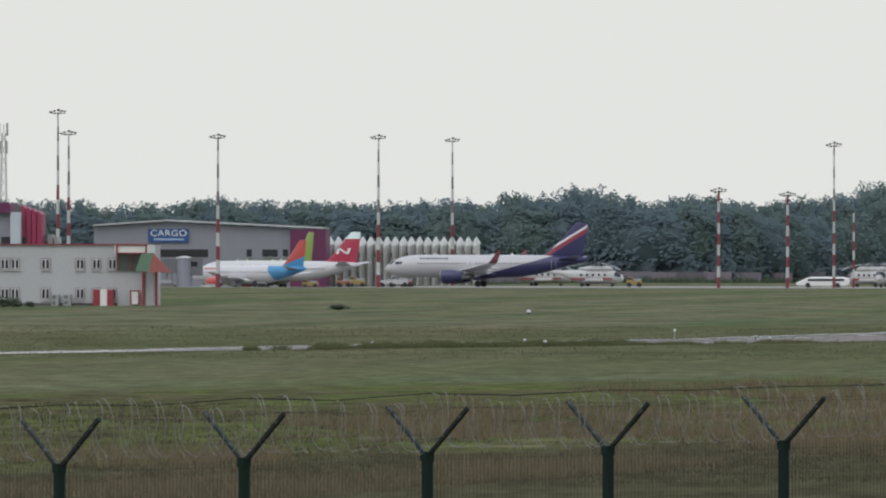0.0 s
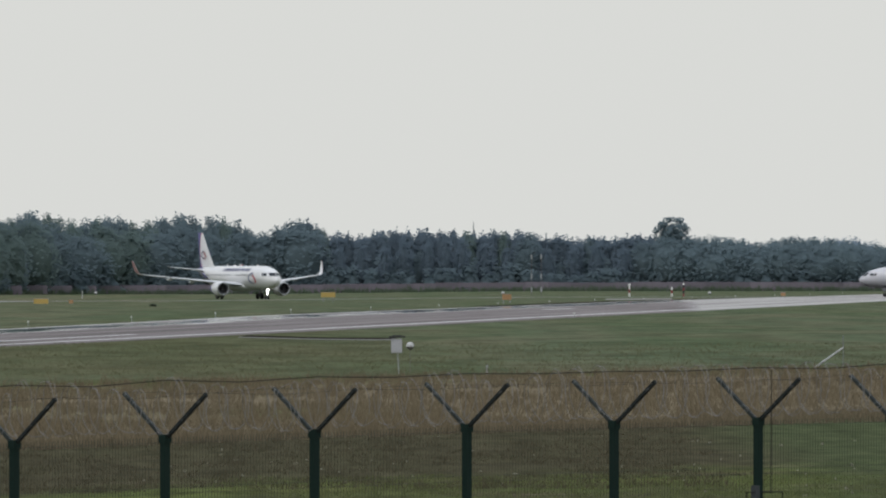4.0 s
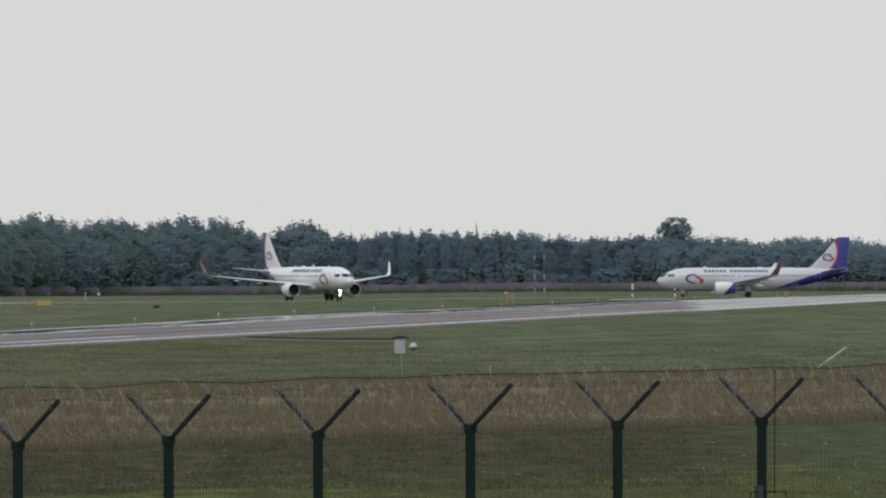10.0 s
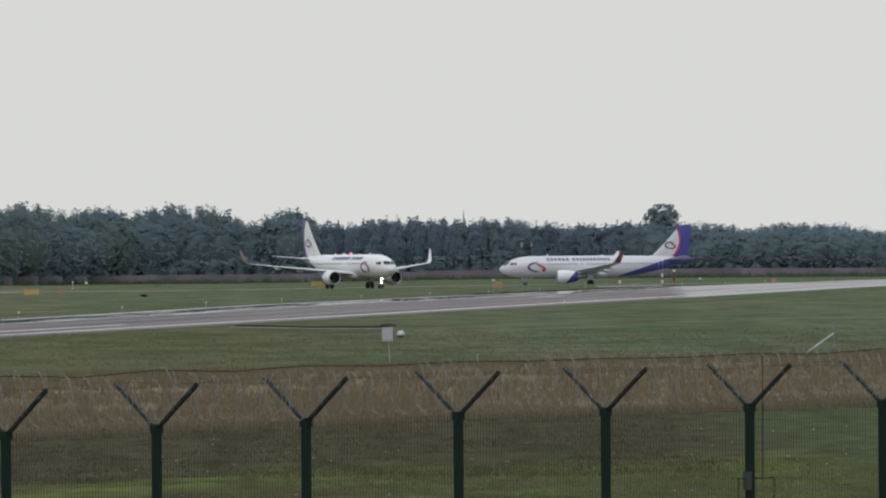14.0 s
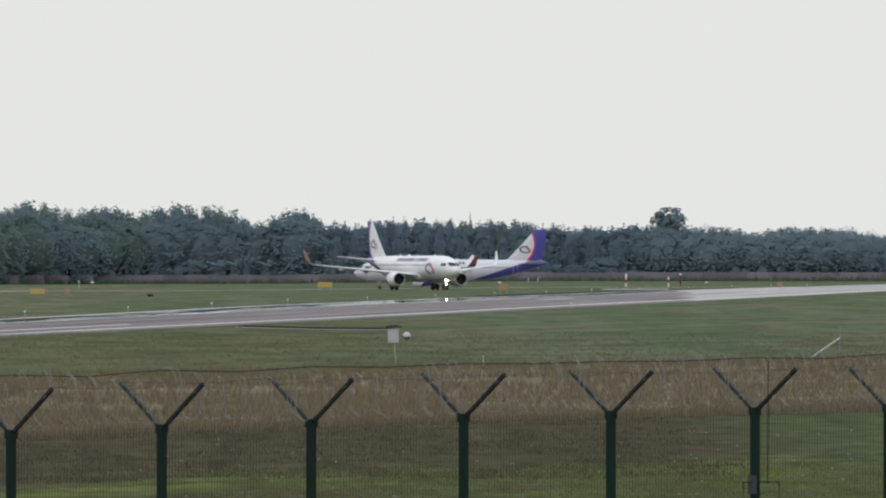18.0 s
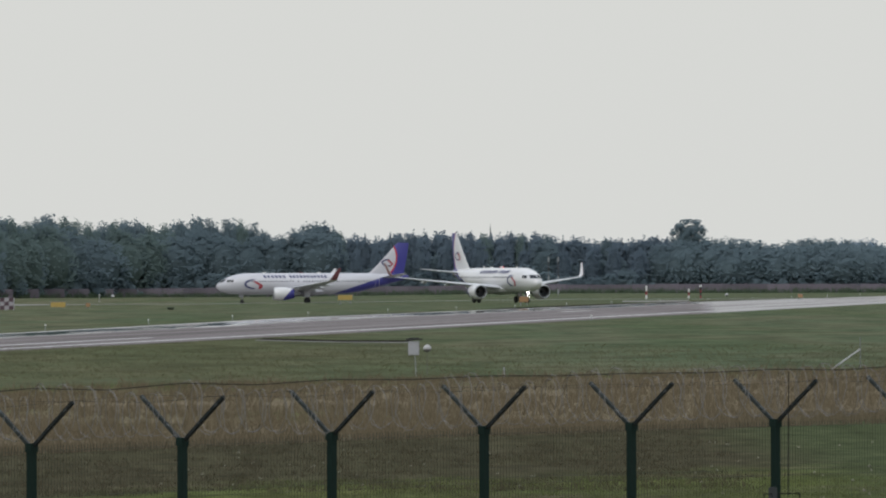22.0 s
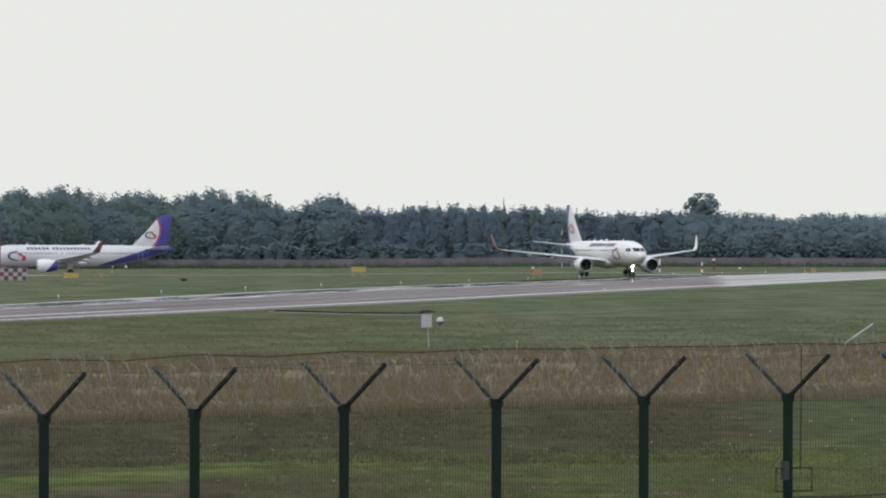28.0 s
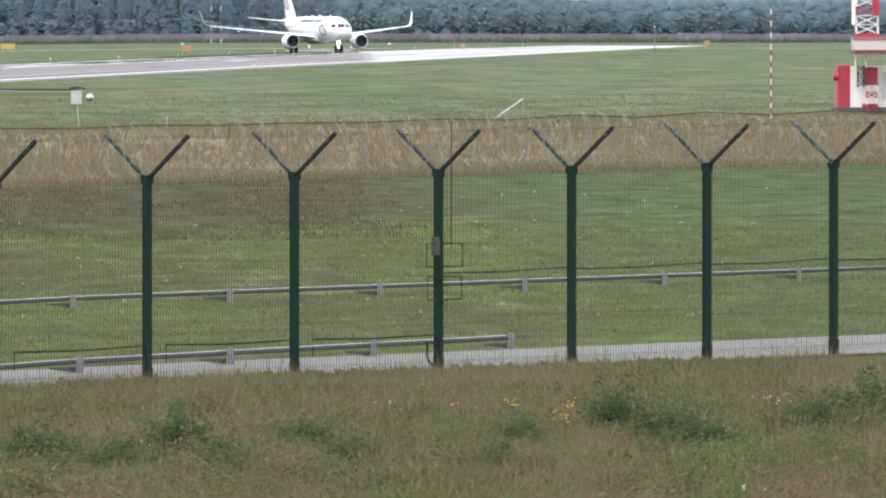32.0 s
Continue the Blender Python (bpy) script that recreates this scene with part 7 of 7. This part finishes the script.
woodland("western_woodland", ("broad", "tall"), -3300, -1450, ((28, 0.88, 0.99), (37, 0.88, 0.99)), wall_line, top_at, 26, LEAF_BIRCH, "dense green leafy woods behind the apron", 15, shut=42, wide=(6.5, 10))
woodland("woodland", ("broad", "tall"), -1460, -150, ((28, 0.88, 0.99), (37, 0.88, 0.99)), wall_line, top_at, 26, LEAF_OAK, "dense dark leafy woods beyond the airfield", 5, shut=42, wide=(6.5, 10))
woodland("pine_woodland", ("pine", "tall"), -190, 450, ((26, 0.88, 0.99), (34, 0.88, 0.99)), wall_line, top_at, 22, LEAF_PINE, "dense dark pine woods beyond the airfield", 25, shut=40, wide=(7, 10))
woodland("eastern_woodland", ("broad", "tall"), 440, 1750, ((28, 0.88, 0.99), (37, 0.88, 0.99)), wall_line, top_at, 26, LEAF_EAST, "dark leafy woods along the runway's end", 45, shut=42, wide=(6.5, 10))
woodland("woodland_edge", ("shrub",), -3300, 1750, ((5.5, 0.18, 0.42), (7.5, 0.25, 0.5), (14, 0.45, 0.68)), wall_line, top_at, 37, LEAF_OAK, "bushy undergrowth along the foot of the woods", 65, 190, 0.07, (6, 10))
woodland("further_woodland", ("broad", "tall"), 560, 1900, ((0, 0.9, 1.0),), lambda k: 3900, lambda k: 58 + 4 * math.sin(k / 37) + 14 * ease((k - 690) / 60) * ease((840 - k) / 60), 28, LEAF_HAZE_MID, "woods further off with greyish haze in the leaf colour", 85, 600, 0.034, shut=22, stray=0.08)
woodland("distant_woodland", ("broad", "tall"), 380, 2000, ((0, 0.9, 1.0),), lambda k: 4600, lambda k: 58 + 4 * math.sin(k / 70) + 30 * ease((k - 880) / 150), 30, LEAF_HAZE_FAR, "woods in the far distance with pale bluish haze in the leaf colour", 105, 600, 0.034, (10, 17), 30, 0.08)


# ---- grass ----
def patchy(x, y, seed, size):
    """A smooth field between 0 and 1 for patches of growth."""
    return np.array([0.5 + 0.5 * noise.noise(Vector((a / size + seed, b / size * 0.6, seed))) for a, b in zip(x, y)])


def blades(name, count, region, height, width, mat, label, seed, clump=6, lean=0.35, taper=True):
    """Tufts of narrow blades: each tuft is a clump of tapering triangles."""
    rng = np.random.default_rng(seed)
    n = count
    x, y = region(rng, n)
    high = patchy(x, y, 7.7, 0.8)
    gap = (x - P4.x) * FNOR.x + (y - P4.y) * FNOR.y
    low = np.where((gap < 0) | (not taper), 1.0, np.clip(0.6 + gap / 18.0, 0.6, 1.0))
    x, y = np.repeat(x, clump), np.repeat(y, clump)
    m = n * clump
    tuft_h = np.repeat(rng.uniform(height[0], height[1], n) * (0.45 + 1.1 * high) * low, clump)
    x = x + rng.normal(scale=0.09, size=m)
    y = y + rng.normal(scale=0.09, size=m)
    z = np.array([ground_z(a, b) for a, b in zip(x, y)]) - 0.02
    h = tuft_h * rng.uniform(0.5, 1.1, m)
    w = rng.uniform(width[0], width[1], m)
    a = rng.uniform(0, 6.28, m)
    lx, ly = rng.normal(scale=lean, size=m) * h, rng.normal(scale=lean, size=m) * h
    c, s = np.cos(a) * w * 0.5, np.sin(a) * w * 0.5 * 0.4
    v = np.stack([np.stack([x - c, y - s, z], 1), np.stack([x + c, y + s, z], 1), np.stack([x + lx + c * 0.15, y + ly, z + h], 1)], 1).reshape(-1, 3)
    me = bpy.data.meshes.new(name)
    me.from_pydata(v.tolist(), [], [(3 * i, 3 * i + 1, 3 * i + 2) for i in range(m)])
    me.materials.append(mat)
    return tagged(new(name, me), label, "grass", kind="stuff")


def wedge(y0, y1, a0, a1, power=1.0):
    """Places spread over the sector that the camera looks along."""
    def pick(rng, n):
        y = y0 + (y1 - y0) * rng.uniform(0, 1, n) ** power
        return y * rng.uniform(a0, a1, n) / LENS, y
    return pick


G_WEED = leafy("verge_dry_grass", [(0.062, 0.058, 0.030), (0.115, 0.100, 0.055), (0.170, 0.138, 0.084), (0.25, 0.20, 0.13)], 0.9)
G_DRY = leafy("dry_tall_grass", [(0.118, 0.096, 0.061), (0.186, 0.152, 0.100), (0.262, 0.217, 0.152)], 0.9)
G_MEADOW = leafy("meadow_grass", [(0.066, 0.080, 0.030), (0.112, 0.132, 0.050), (0.160, 0.174, 0.072), (0.23, 0.215, 0.12)], 0.9)


def verge(lo, hi, seed, wide=0.15):
    """The bank before the fence: close growth where one looks down on it, thinner to the sides."""
    def pick(rng, n):
        m = 4 * n
        k, back = rng.uniform(-26, 18, m), rng.uniform(0.1, 58, m)
        px, py = P4.x + FDIR.x * k + FNOR.x * back, P4.y + FDIR.y * k + FNOR.y * back
        qy = 84 + 58 * rng.uniform(0, 1, m)
        qx = qy * rng.uniform(-350, 1600, m) / LENS
        side = rng.uniform(0, 1, m) < wide
        px, py = np.where(side, px, qx), np.where(side, py, qy)
        gap = (px - P4.x) * FNOR.x + (py - P4.y) * FNOR.y
        f = patchy(px, py, 3.3 * seed, 2.2 if seed == 1 else 1.3)
        keep = np.flatnonzero((f > lo) & (f <= hi) & (gap > 0.1))[:n]
        return px[keep], py[keep]
    return pick


def herbs(name, count, region, size, mat, label, seed, leaves=90):
    """Low soft clumps of many small leaves."""
    g = np.random.default_rng(seed)
    x, y = region(g, count)
    n = len(x)
    gap = (x - P4.x) * FNOR.x + (y - P4.y) * FNOR.y
    r = np.repeat(g.uniform(size[0], size[1], n) * np.clip(0.3 + gap / 14.0, 0.3, 1.0), leaves)
    z = np.repeat(np.array([ground_z(a, b) for a, b in zip(x, y)]), leaves)
    d = g.normal(size=(n * leaves, 3))
    d /= np.linalg.norm(d, axis=1)[:, None]
    d[:, 2] = np.abs(d[:, 2])
    q = g.uniform(0.55, 1.05, n * leaves)
    c = np.stack([np.repeat(x, leaves) + d[:, 0] * r * q, np.repeat(y, leaves) + d[:, 1] * r * q, z + d[:, 2] * r * q * 0.95], 1)
    u = d * 0.6 + g.normal(scale=0.5, size=d.shape) + np.array([0, 0, 0.5])
    u /= np.linalg.norm(u, axis=1)[:, None]
    w = np.cross(u, g.normal(size=d.shape))
    w /= np.linalg.norm(w, axis=1)[:, None]
    s = g.uniform(0.016, 0.044, (n * leaves, 1))
    v = np.stack([c - u * s, c - w * s * 0.4, c + u * s * 1.2, c + w * s * 0.4], 1).reshape(-1, 3)
    me = bpy.data.meshes.new(name)
    me.from_pydata(v.tolist(), [], [(4 * i, 4 * i + 1, 4 * i + 2, 4 * i + 3) for i in range(n * leaves)])
    me.materials.append(mat)
    return tagged(new(name, me), label, "weeds", kind="stuff")


def belt(rng, n):
    y = 300 + 175 * rng.uniform(0, 1, 4 * n) ** 1.3
    a = rng.uniform(-3300, 1900, 4 * n)
    x = y * a / LENS
    y = y + 2.4 * x
    x = y * a / LENS
    f = patchy(x, y, 8.1, 9.0) + 0.004 * x + np.minimum(0, 0.017 * (x + 22))
    keep = np.flatnonzero((f > 0.36) & (y > 200))[:n]
    return x[keep], y[keep]


def tufts(name, count, region, height, width, mat, label, seed, clump=6, lean=0.35, taper=True):
    rng0 = np.random.default_rng(seed)
    xs, ys = region(rng0, count)
    return blades(name, len(xs), lambda g, n: (xs, ys), height, width, mat, label, seed + 100, clump, lean, taper)


def rough_meadow(y0, y1, a0, a1, thin=0.2, east=999):
    def pick(rng, n):
        y = y0 + (y1 - y0) * rng.uniform(0, 1, 3 * n) ** 1.2
        x = y * rng.uniform(a0, a1, 3 * n) / LENS
        gap = (x - P4.x) * FNOR.x + (y - P4.y) * FNOR.y
        keep = np.flatnonzero((patchy(x, y, 5.5, 3.5) > thin) & (gap < -6.5) & (x < east + 5 * patchy(x, y, 1.5, 6.0)))[:n]
        return x[keep], y[keep]
    return pick


# weeds by the wall: distance haze put into their green
tufts("wall_weeds", 9000, lambda g, n: (fx, fy), (0.8, 2.0), (0.15, 0.4), leafy("hazed_weed_leaves", [(0.085, 0.118, 0.078), (0.105, 0.140, 0.094), (0.13, 0.16, 0.11)], 0.9), "tall weeds along the foot of the far wall", 51, 4, 0.3)
G_GREEN = leafy("verge_green", [(0.060, 0.068, 0.026), (0.112, 0.114, 0.048), (0.19, 0.165, 0.085)], 0.9)
G_HERB = leafy("verge_herb_leaves", [(0.040, 0.050, 0.022), (0.076, 0.088, 0.040), (0.120, 0.122, 0.058), (0.20, 0.165, 0.095)], 0.9)
tufts("verge_weeds", 14000, verge(0.0, 0.50, 1), (0.08, 0.28), (0.007, 0.018), G_GREEN, "green weeds on the bank before the fence", 1, 8, 0.9)
tufts("verge_grass", 26000, verge(0.42, 1.0, 1), (0.10, 0.34), (0.005, 0.012), G_WEED, "dry weedy grass on the bank before the fence", 11, 8, 0.42)
tufts("verge_stalks", 8000, verge(0.25, 1.0, 1, 0.05), (0.20, 0.52), (0.003, 0.007), leafy("pale_stalks", [(0.075, 0.068, 0.036), (0.14, 0.118, 0.07), (0.24, 0.195, 0.125)], 0.9), "pale dry seed stalks on the bank", 12, 3, 0.16, False)
tufts("sorrel_stalks", 1300, verge(0.50, 1.0, 5, 0.05), (0.20, 0.52), (0.005, 0.012), leafy("sorrel", [(0.090, 0.068, 0.045), (0.145, 0.110, 0.074), (0.22, 0.17, 0.12)], 0.9), "reddish brown seed stalks on the bank", 17, 4, 0.2, False)
herbs("verge_herbs", 6000, verge(0.0, 0.54, 1, 0.08), (0.08, 0.32), G_HERB, "soft green herbs between the grass on the bank", 13, 24)
herbs("dry_herbs", 2500, verge(0.42, 1.0, 1, 0.05), (0.06, 0.18), G_WEED, "withered brown herbs between the grass on the bank", 14, 24)
herbs("meadow_flowers", 150, rough_meadow(165, 300, -500, 1250), (0.04, 0.12), leafy("pale_umbels", [(0.26, 0.25, 0.19), (0.40, 0.39, 0.32)], 0.9), "pale flowering weeds scattered over the meadow", 18, 9)
herbs("lush_herbs", 1100, verge(0.63, 1.0, 3, 0.03), (0.10, 0.30), leafy("lush_leaves", [(0.060, 0.085, 0.028), (0.100, 0.135, 0.045), (0.15, 0.18, 0.07)], 0.9), "bright green leafy weeds in patches on the bank", 15, 50)
herbs("rusty_herbs", 900, verge(0.62, 1.0, 5, 0.03), (0.08, 0.24), leafy("rusty_leaves", [(0.075, 0.052, 0.034), (0.15, 0.105, 0.07), (0.24, 0.18, 0.12)], 0.9), "rusty brown withered weeds in patches on the bank", 16, 50)
tufts("dry_grass", 20000, belt, (0.2, 0.55), (0.015, 0.04), G_DRY, "belt of dry tall grass across the field", 2, 7)
tufts("meadow_grass", 20000, rough_meadow(142, 240, -350, 1650), (0.03, 0.11), (0.010, 0.026), G_MEADOW, "tufted meadow grass beyond the fence", 3, 7, 0.5)
tufts("meadow_tufts", 16000, rough_meadow(225, 330, -3300, 1900, 0.35, 4), (0.05, 0.18), (0.012, 0.03), leafy("brown_meadow", [(0.040, 0.040, 0.022), (0.066, 0.060, 0.036), (0.10, 0.086, 0.055), (0.16, 0.135, 0.09)], 0.9), "brownish meadow grass before the dry belt", 31, 6, 0.5)
blades("field_grass", 26000, wedge(480, 720, -3300, 1900, 1.0), (0.04, 0.12), (0.03, 0.07), leafy("field_blades", [(0.098, 0.106, 0.056), (0.121, 0.126, 0.068), (0.160, 0.152, 0.090)], 0.9), "rough grass beside the runway", 4, 5)


def ridge(rng, n):
    """Rank grass along the near edge of the runway's west end."""
    k = rng.uniform(0, 1, n)
    back = rng.uniform(0.2, 3.5, n)
    x = -64.5 + 14.0 * k
    y = np.where(x < -60, 540 + (x + 60) / 13 * 41, 540 + (x + 60) / 13.4 * 32) - back
    thin = np.flatnonzero(patchy(x, y, 2.2, 2.5) > 0.62 - 1.2 * k)
    return x[thin], y[thin]


def low_ridge(rng, n):
    """Lower grass further along the same edge, thinning out to the east."""
    k = rng.uniform(0, 1, n) ** 1.3
    x = -51.0 + 9.0 * k
    y = 540 + (x + 60) / 13.4 * 32 - rng.uniform(0.2, 3.5, n)
    thin = np.flatnonzero(patchy(x, y, 2.2, 2.0) > 0.15 + 0.5 * k)
    return x[thin], y[thin]


G_RANK = leafy("rank_blades", [(0.108, 0.122, 0.062), (0.136, 0.146, 0.078), (0.172, 0.168, 0.100)], 0.9)
tufts("rank_grass", 5200, ridge, (0.20, 0.36), (0.03, 0.07), G_RANK, "rank grass hiding the near edge of the runway", 41, 6, 0.3)
tufts("rank_grass", 2600, low_ridge, (0.12, 0.24), (0.03, 0.07), G_RANK, "lower rank grass along the near edge of the runway", 42, 6, 0.3)
LEAF_BUSH = leafy("bush_leaves", [(0.044, 0.068, 0.030), (0.070, 0.098, 0.044), (0.105, 0.130, 0.062)])
G_YELLOW = plain("yellow_petals", (0.55, 0.42, 0.03), 0.7)


def bush_mesh(seed, mat, leaves=3800):
    """A soft mound, one unit wide and high, of many small leaves."""
    g = np.random.default_rng(seed)
    d = g.normal(size=(leaves, 3))
    d /= np.linalg.norm(d, axis=1)[:, None]
    d[:, 2] = np.abs(d[:, 2])
    lump = np.array([0.62 + 0.75 * noise.noise(Vector((a * 3.0 + seed, b * 3.0, c * 3.0))) for a, b, c in d])
    c = d * (lump * g.uniform(0.5, 1.15, leaves))[:, None] * np.array([0.6, 0.6, 1.0])
    u = d * 0.5 + g.normal(scale=0.6, size=d.shape) + np.array([0, 0, 0.3])
    u /= np.linalg.norm(u, axis=1)[:, None]
    w = np.cross(u, g.normal(size=d.shape))
    w /= np.linalg.norm(w, axis=1)[:, None]
    s = g.uniform(0.014, 0.040, (leaves, 1))
    v = np.stack([c - u * s, c - w * s * 0.5, c + u * s * 1.3, c + w * s * 0.5], 1).reshape(-1, 3)
    me = bpy.data.meshes.new("bush")
    me.from_pydata(v.tolist(), [], [(4 * i, 4 * i + 1, 4 * i + 2, 4 * i + 3) for i in range(leaves)])
    me.materials.append(mat)
    return me


bush_meshes = [bush_mesh(200 + i, LEAF_BUSH) for i in range(4)]
for az, d, w, h in ((165, 109, 1.05, 0.62), (225, 103, 0.9, 0.45), (930, 116, 0.9, 0.6), (1010, 112, 1.3, 0.55), (1090, 110, 1.0, 0.5), (1290, 116, 1.0, 0.5), (460, 106, 0.9, 0.42), (30, 105, 1.0, 0.4), (380, 112, 1.1, 0.42), (1400, 119, 1.3, 0.6), (760, 112, 0.9, 0.42), (-90, 107, 1.2, 0.5), (700, 104, 0.9, 0.4)):
    p = spot(az, d)
    b = solo("bush", Shape(), M_BARK, "low dark green weedy shrub in the verge grass", "bush", "verge shrubs", m=pose(p.x, p.y, p.z, 0, 0, az * 7 % 360))
    b.data = rng.choice(bush_meshes)
    b.scale = (w * 0.9, w * 0.8, h * 1.1)
mounds = [(bush_mesh(230, G_HERB, 1250), "olive green weed mound on the bank"), (bush_mesh(231, bpy.data.materials["lush_leaves"], 1250), "bright green weed mound on the bank"), (bush_mesh(232, bpy.data.materials["rusty_leaves"], 1250), "rusty brown weed mound on the bank"), (bush_mesh(233, G_WEED, 1250), "straw-coloured weed mound on the bank")]
for i in range(56):
    p = spot(rng.uniform(-250, 1500), 88 + 34 * (i + rng.random()) / 56)
    me, lab = mounds[rng.choice((0, 0, 0, 1, 2, 3, 3))]
    b = solo("weed_mound", Shape(), M_BARK, lab, "weeds", "verge weeds", m=pose(p.x, p.y, p.z, 0, 0, rng.uniform(0, 360)))
    b.data = me
    b.scale = (rng.uniform(0.5, 1.15), rng.uniform(0.5, 1.1), rng.uniform(0.32, 0.58))
for az, d, k, w, h in ((1070, 105, 1, 1.0, 0.40), (1120, 104, 1, 1.1, 0.36), (1175, 106, 1, 1.2, 0.42), (1230, 105, 1, 1.0, 0.38), (1150, 101, 1, 0.9, 0.32), (1285, 108, 1, 0.9, 0.4), (1205, 99, 0, 1.1, 0.4), (-130, 103, 0, 1.3, 0.5), (-80, 100, 0, 1.2, 0.45), (-40, 105, 0, 1.0, 0.42), (-140, 97, 1, 0.9, 0.35), (205, 98, 0, 1.2, 0.4), (260, 96, 0, 1.1, 0.4), (640, 113, 1, 0.8, 0.45), (600, 110, 1, 0.9, 0.35), (690, 108, 0, 1.0, 0.4), (810, 104, 0, 1.1, 0.4), (560, 100, 1, 0.8, 0.3)):
    p = spot(az, d)
    b = solo("weed_mound", Shape(), M_BARK, mounds[k][1], "weeds", "verge weeds", m=pose(p.x, p.y, p.z, 0, 0, az * 5 % 360))
    b.data = mounds[k][0]
    b.scale = (w, w, h)
for az, d, n in ((745, 116, 9), (846, 116, 9), (822, 112, 5), (838, 111, 4)):
    p = spot(az, d)
    r = thing("wild_flower", "yellow flowering weed in the verge grass", "flower", "wild flowers", m=pose(*p))
    part("stem", Shape().tube([(0, 0, 0), (0.02, 0, 0.2), (0, 0.01, 0.38)], 0.006, 5), LEAF_BUSH, r)
    fl = Shape()
    for i in range(n):
        fl.ball((rng.uniform(-0.07, 0.07), rng.uniform(-0.05, 0.05), 0.38 + rng.uniform(-0.06, 0.05)), 0.012, 4, 0.6)
    part("bloom", fl, G_YELLOW, r)["kind"] = "stuff"
for az, d, n in ((1195, 118, 6), (1240, 117, 5), (655, 116, 4), (1160, 90, 6), (520, 117, 4), (120, 104, 3), (1210, 119, 3)):
    p = spot(az, d)
    r = thing("wild_flower", "small white flowering weed in the verge grass", "flower", "wild flowers", m=pose(*p))
    part("stem", Shape().tube([(0, 0, 0), (0.01, 0, 0.2), (0, 0.01, 0.34)], 0.005, 5), LEAF_BUSH, r)
    fl = Shape()
    for i in range(n):
        fl.ball((rng.uniform(-0.16, 0.16), rng.uniform(-0.1, 0.1), 0.35 + rng.uniform(-0.03, 0.04)), 0.010, 4, 0.4)
    part("bloom", fl, M_TENT, r)["kind"] = "stuff"


# ---- what moves ----
TAXI_IN = [
    (0.0, -30.00, 2026.07, 0.00, 159.59),
    (2.0, -26.70, 2017.52, 0.00, 158.32),
    (4.0, -23.09, 2008.71, 0.00, 157.26),
    (6.0, -19.20, 1999.62, 0.00, 156.42),
    (8.0, -15.04, 1990.26, 0.00, 155.80),
    (10.0, -10.65, 1980.59, 0.00, 155.39),
    (12.0, -6.06, 1970.63, 0.00, 155.19),
    (14.0, -1.30, 1960.33, 0.00, 155.21),
    (16.0, 3.58, 1949.70, 0.00, 155.45),
    (18.0, 8.55, 1938.71, 0.00, 155.90),
    (20.0, 13.56, 1927.33, 0.00, 156.57),
    (22.0, 18.56, 1915.55, 0.00, 157.46),
    (24.0, 23.48, 1903.35, 0.00, 158.56),
    (26.0, 28.27, 1890.71, 0.00, 159.87),
    (28.0, 32.87, 1877.61, 0.00, 161.40),
    (30.0, 37.20, 1864.04, 0.00, 163.15),
    (32.0, 41.19, 1849.99, 0.00, 165.11),
]
TAXI_OUT = [
    (0.0, 112.29, 2240.62, 0.00, -88.10),
    (2.0, 99.96, 2240.99, 0.00, -88.43),
    (4.0, 87.31, 2241.30, 0.00, -88.76),
    (6.0, 74.34, 2241.54, 0.00, -89.10),
    (8.0, 61.04, 2241.71, -0.05, -89.43),
    (10.0, 47.42, 2241.80, -0.15, -89.76),
    (12.0, 33.49, 2241.82, -0.25, -90.09),
    (14.0, 19.23, 2241.76, -0.34, -90.42),
    (16.0, 4.65, 2241.60, -0.42, -90.75),
    (18.0, -10.25, 2241.36, -0.51, -91.08),
    (20.0, -25.47, 2241.03, -0.60, -91.42),
    (22.0, -41.01, 2240.60, -0.66, -91.75),
    (24.0, -56.87, 2240.06, -0.71, -92.08),
    (26.0, -73.04, 2239.43, -0.77, -92.41),
    (28.0, -89.54, 2238.68, -0.80, -92.74),
    (30.0, -106.34, 2237.83, -0.80, -93.07),
    (32.0, -123.47, 2236.86, -0.80, -93.40),
]



def motions():
    # the beacons turn once in 1.095 s
    for lamp, z in BEACONS:
        walk(lamp, [(0.2 * i, pose(-16.5, 0, z, 0, 0, -22 + 360 * (0.2 * i - 11.95) / 1.095)) for i in range(161)])
    for ob, rows in ((taxi_in, TAXI_IN), (taxi_out, TAXI_OUT)):
        walk(ob, [(t, pose(x, y, z, 0, 0, 90 - h)) for t, x, y, z, h in rows])


motions()
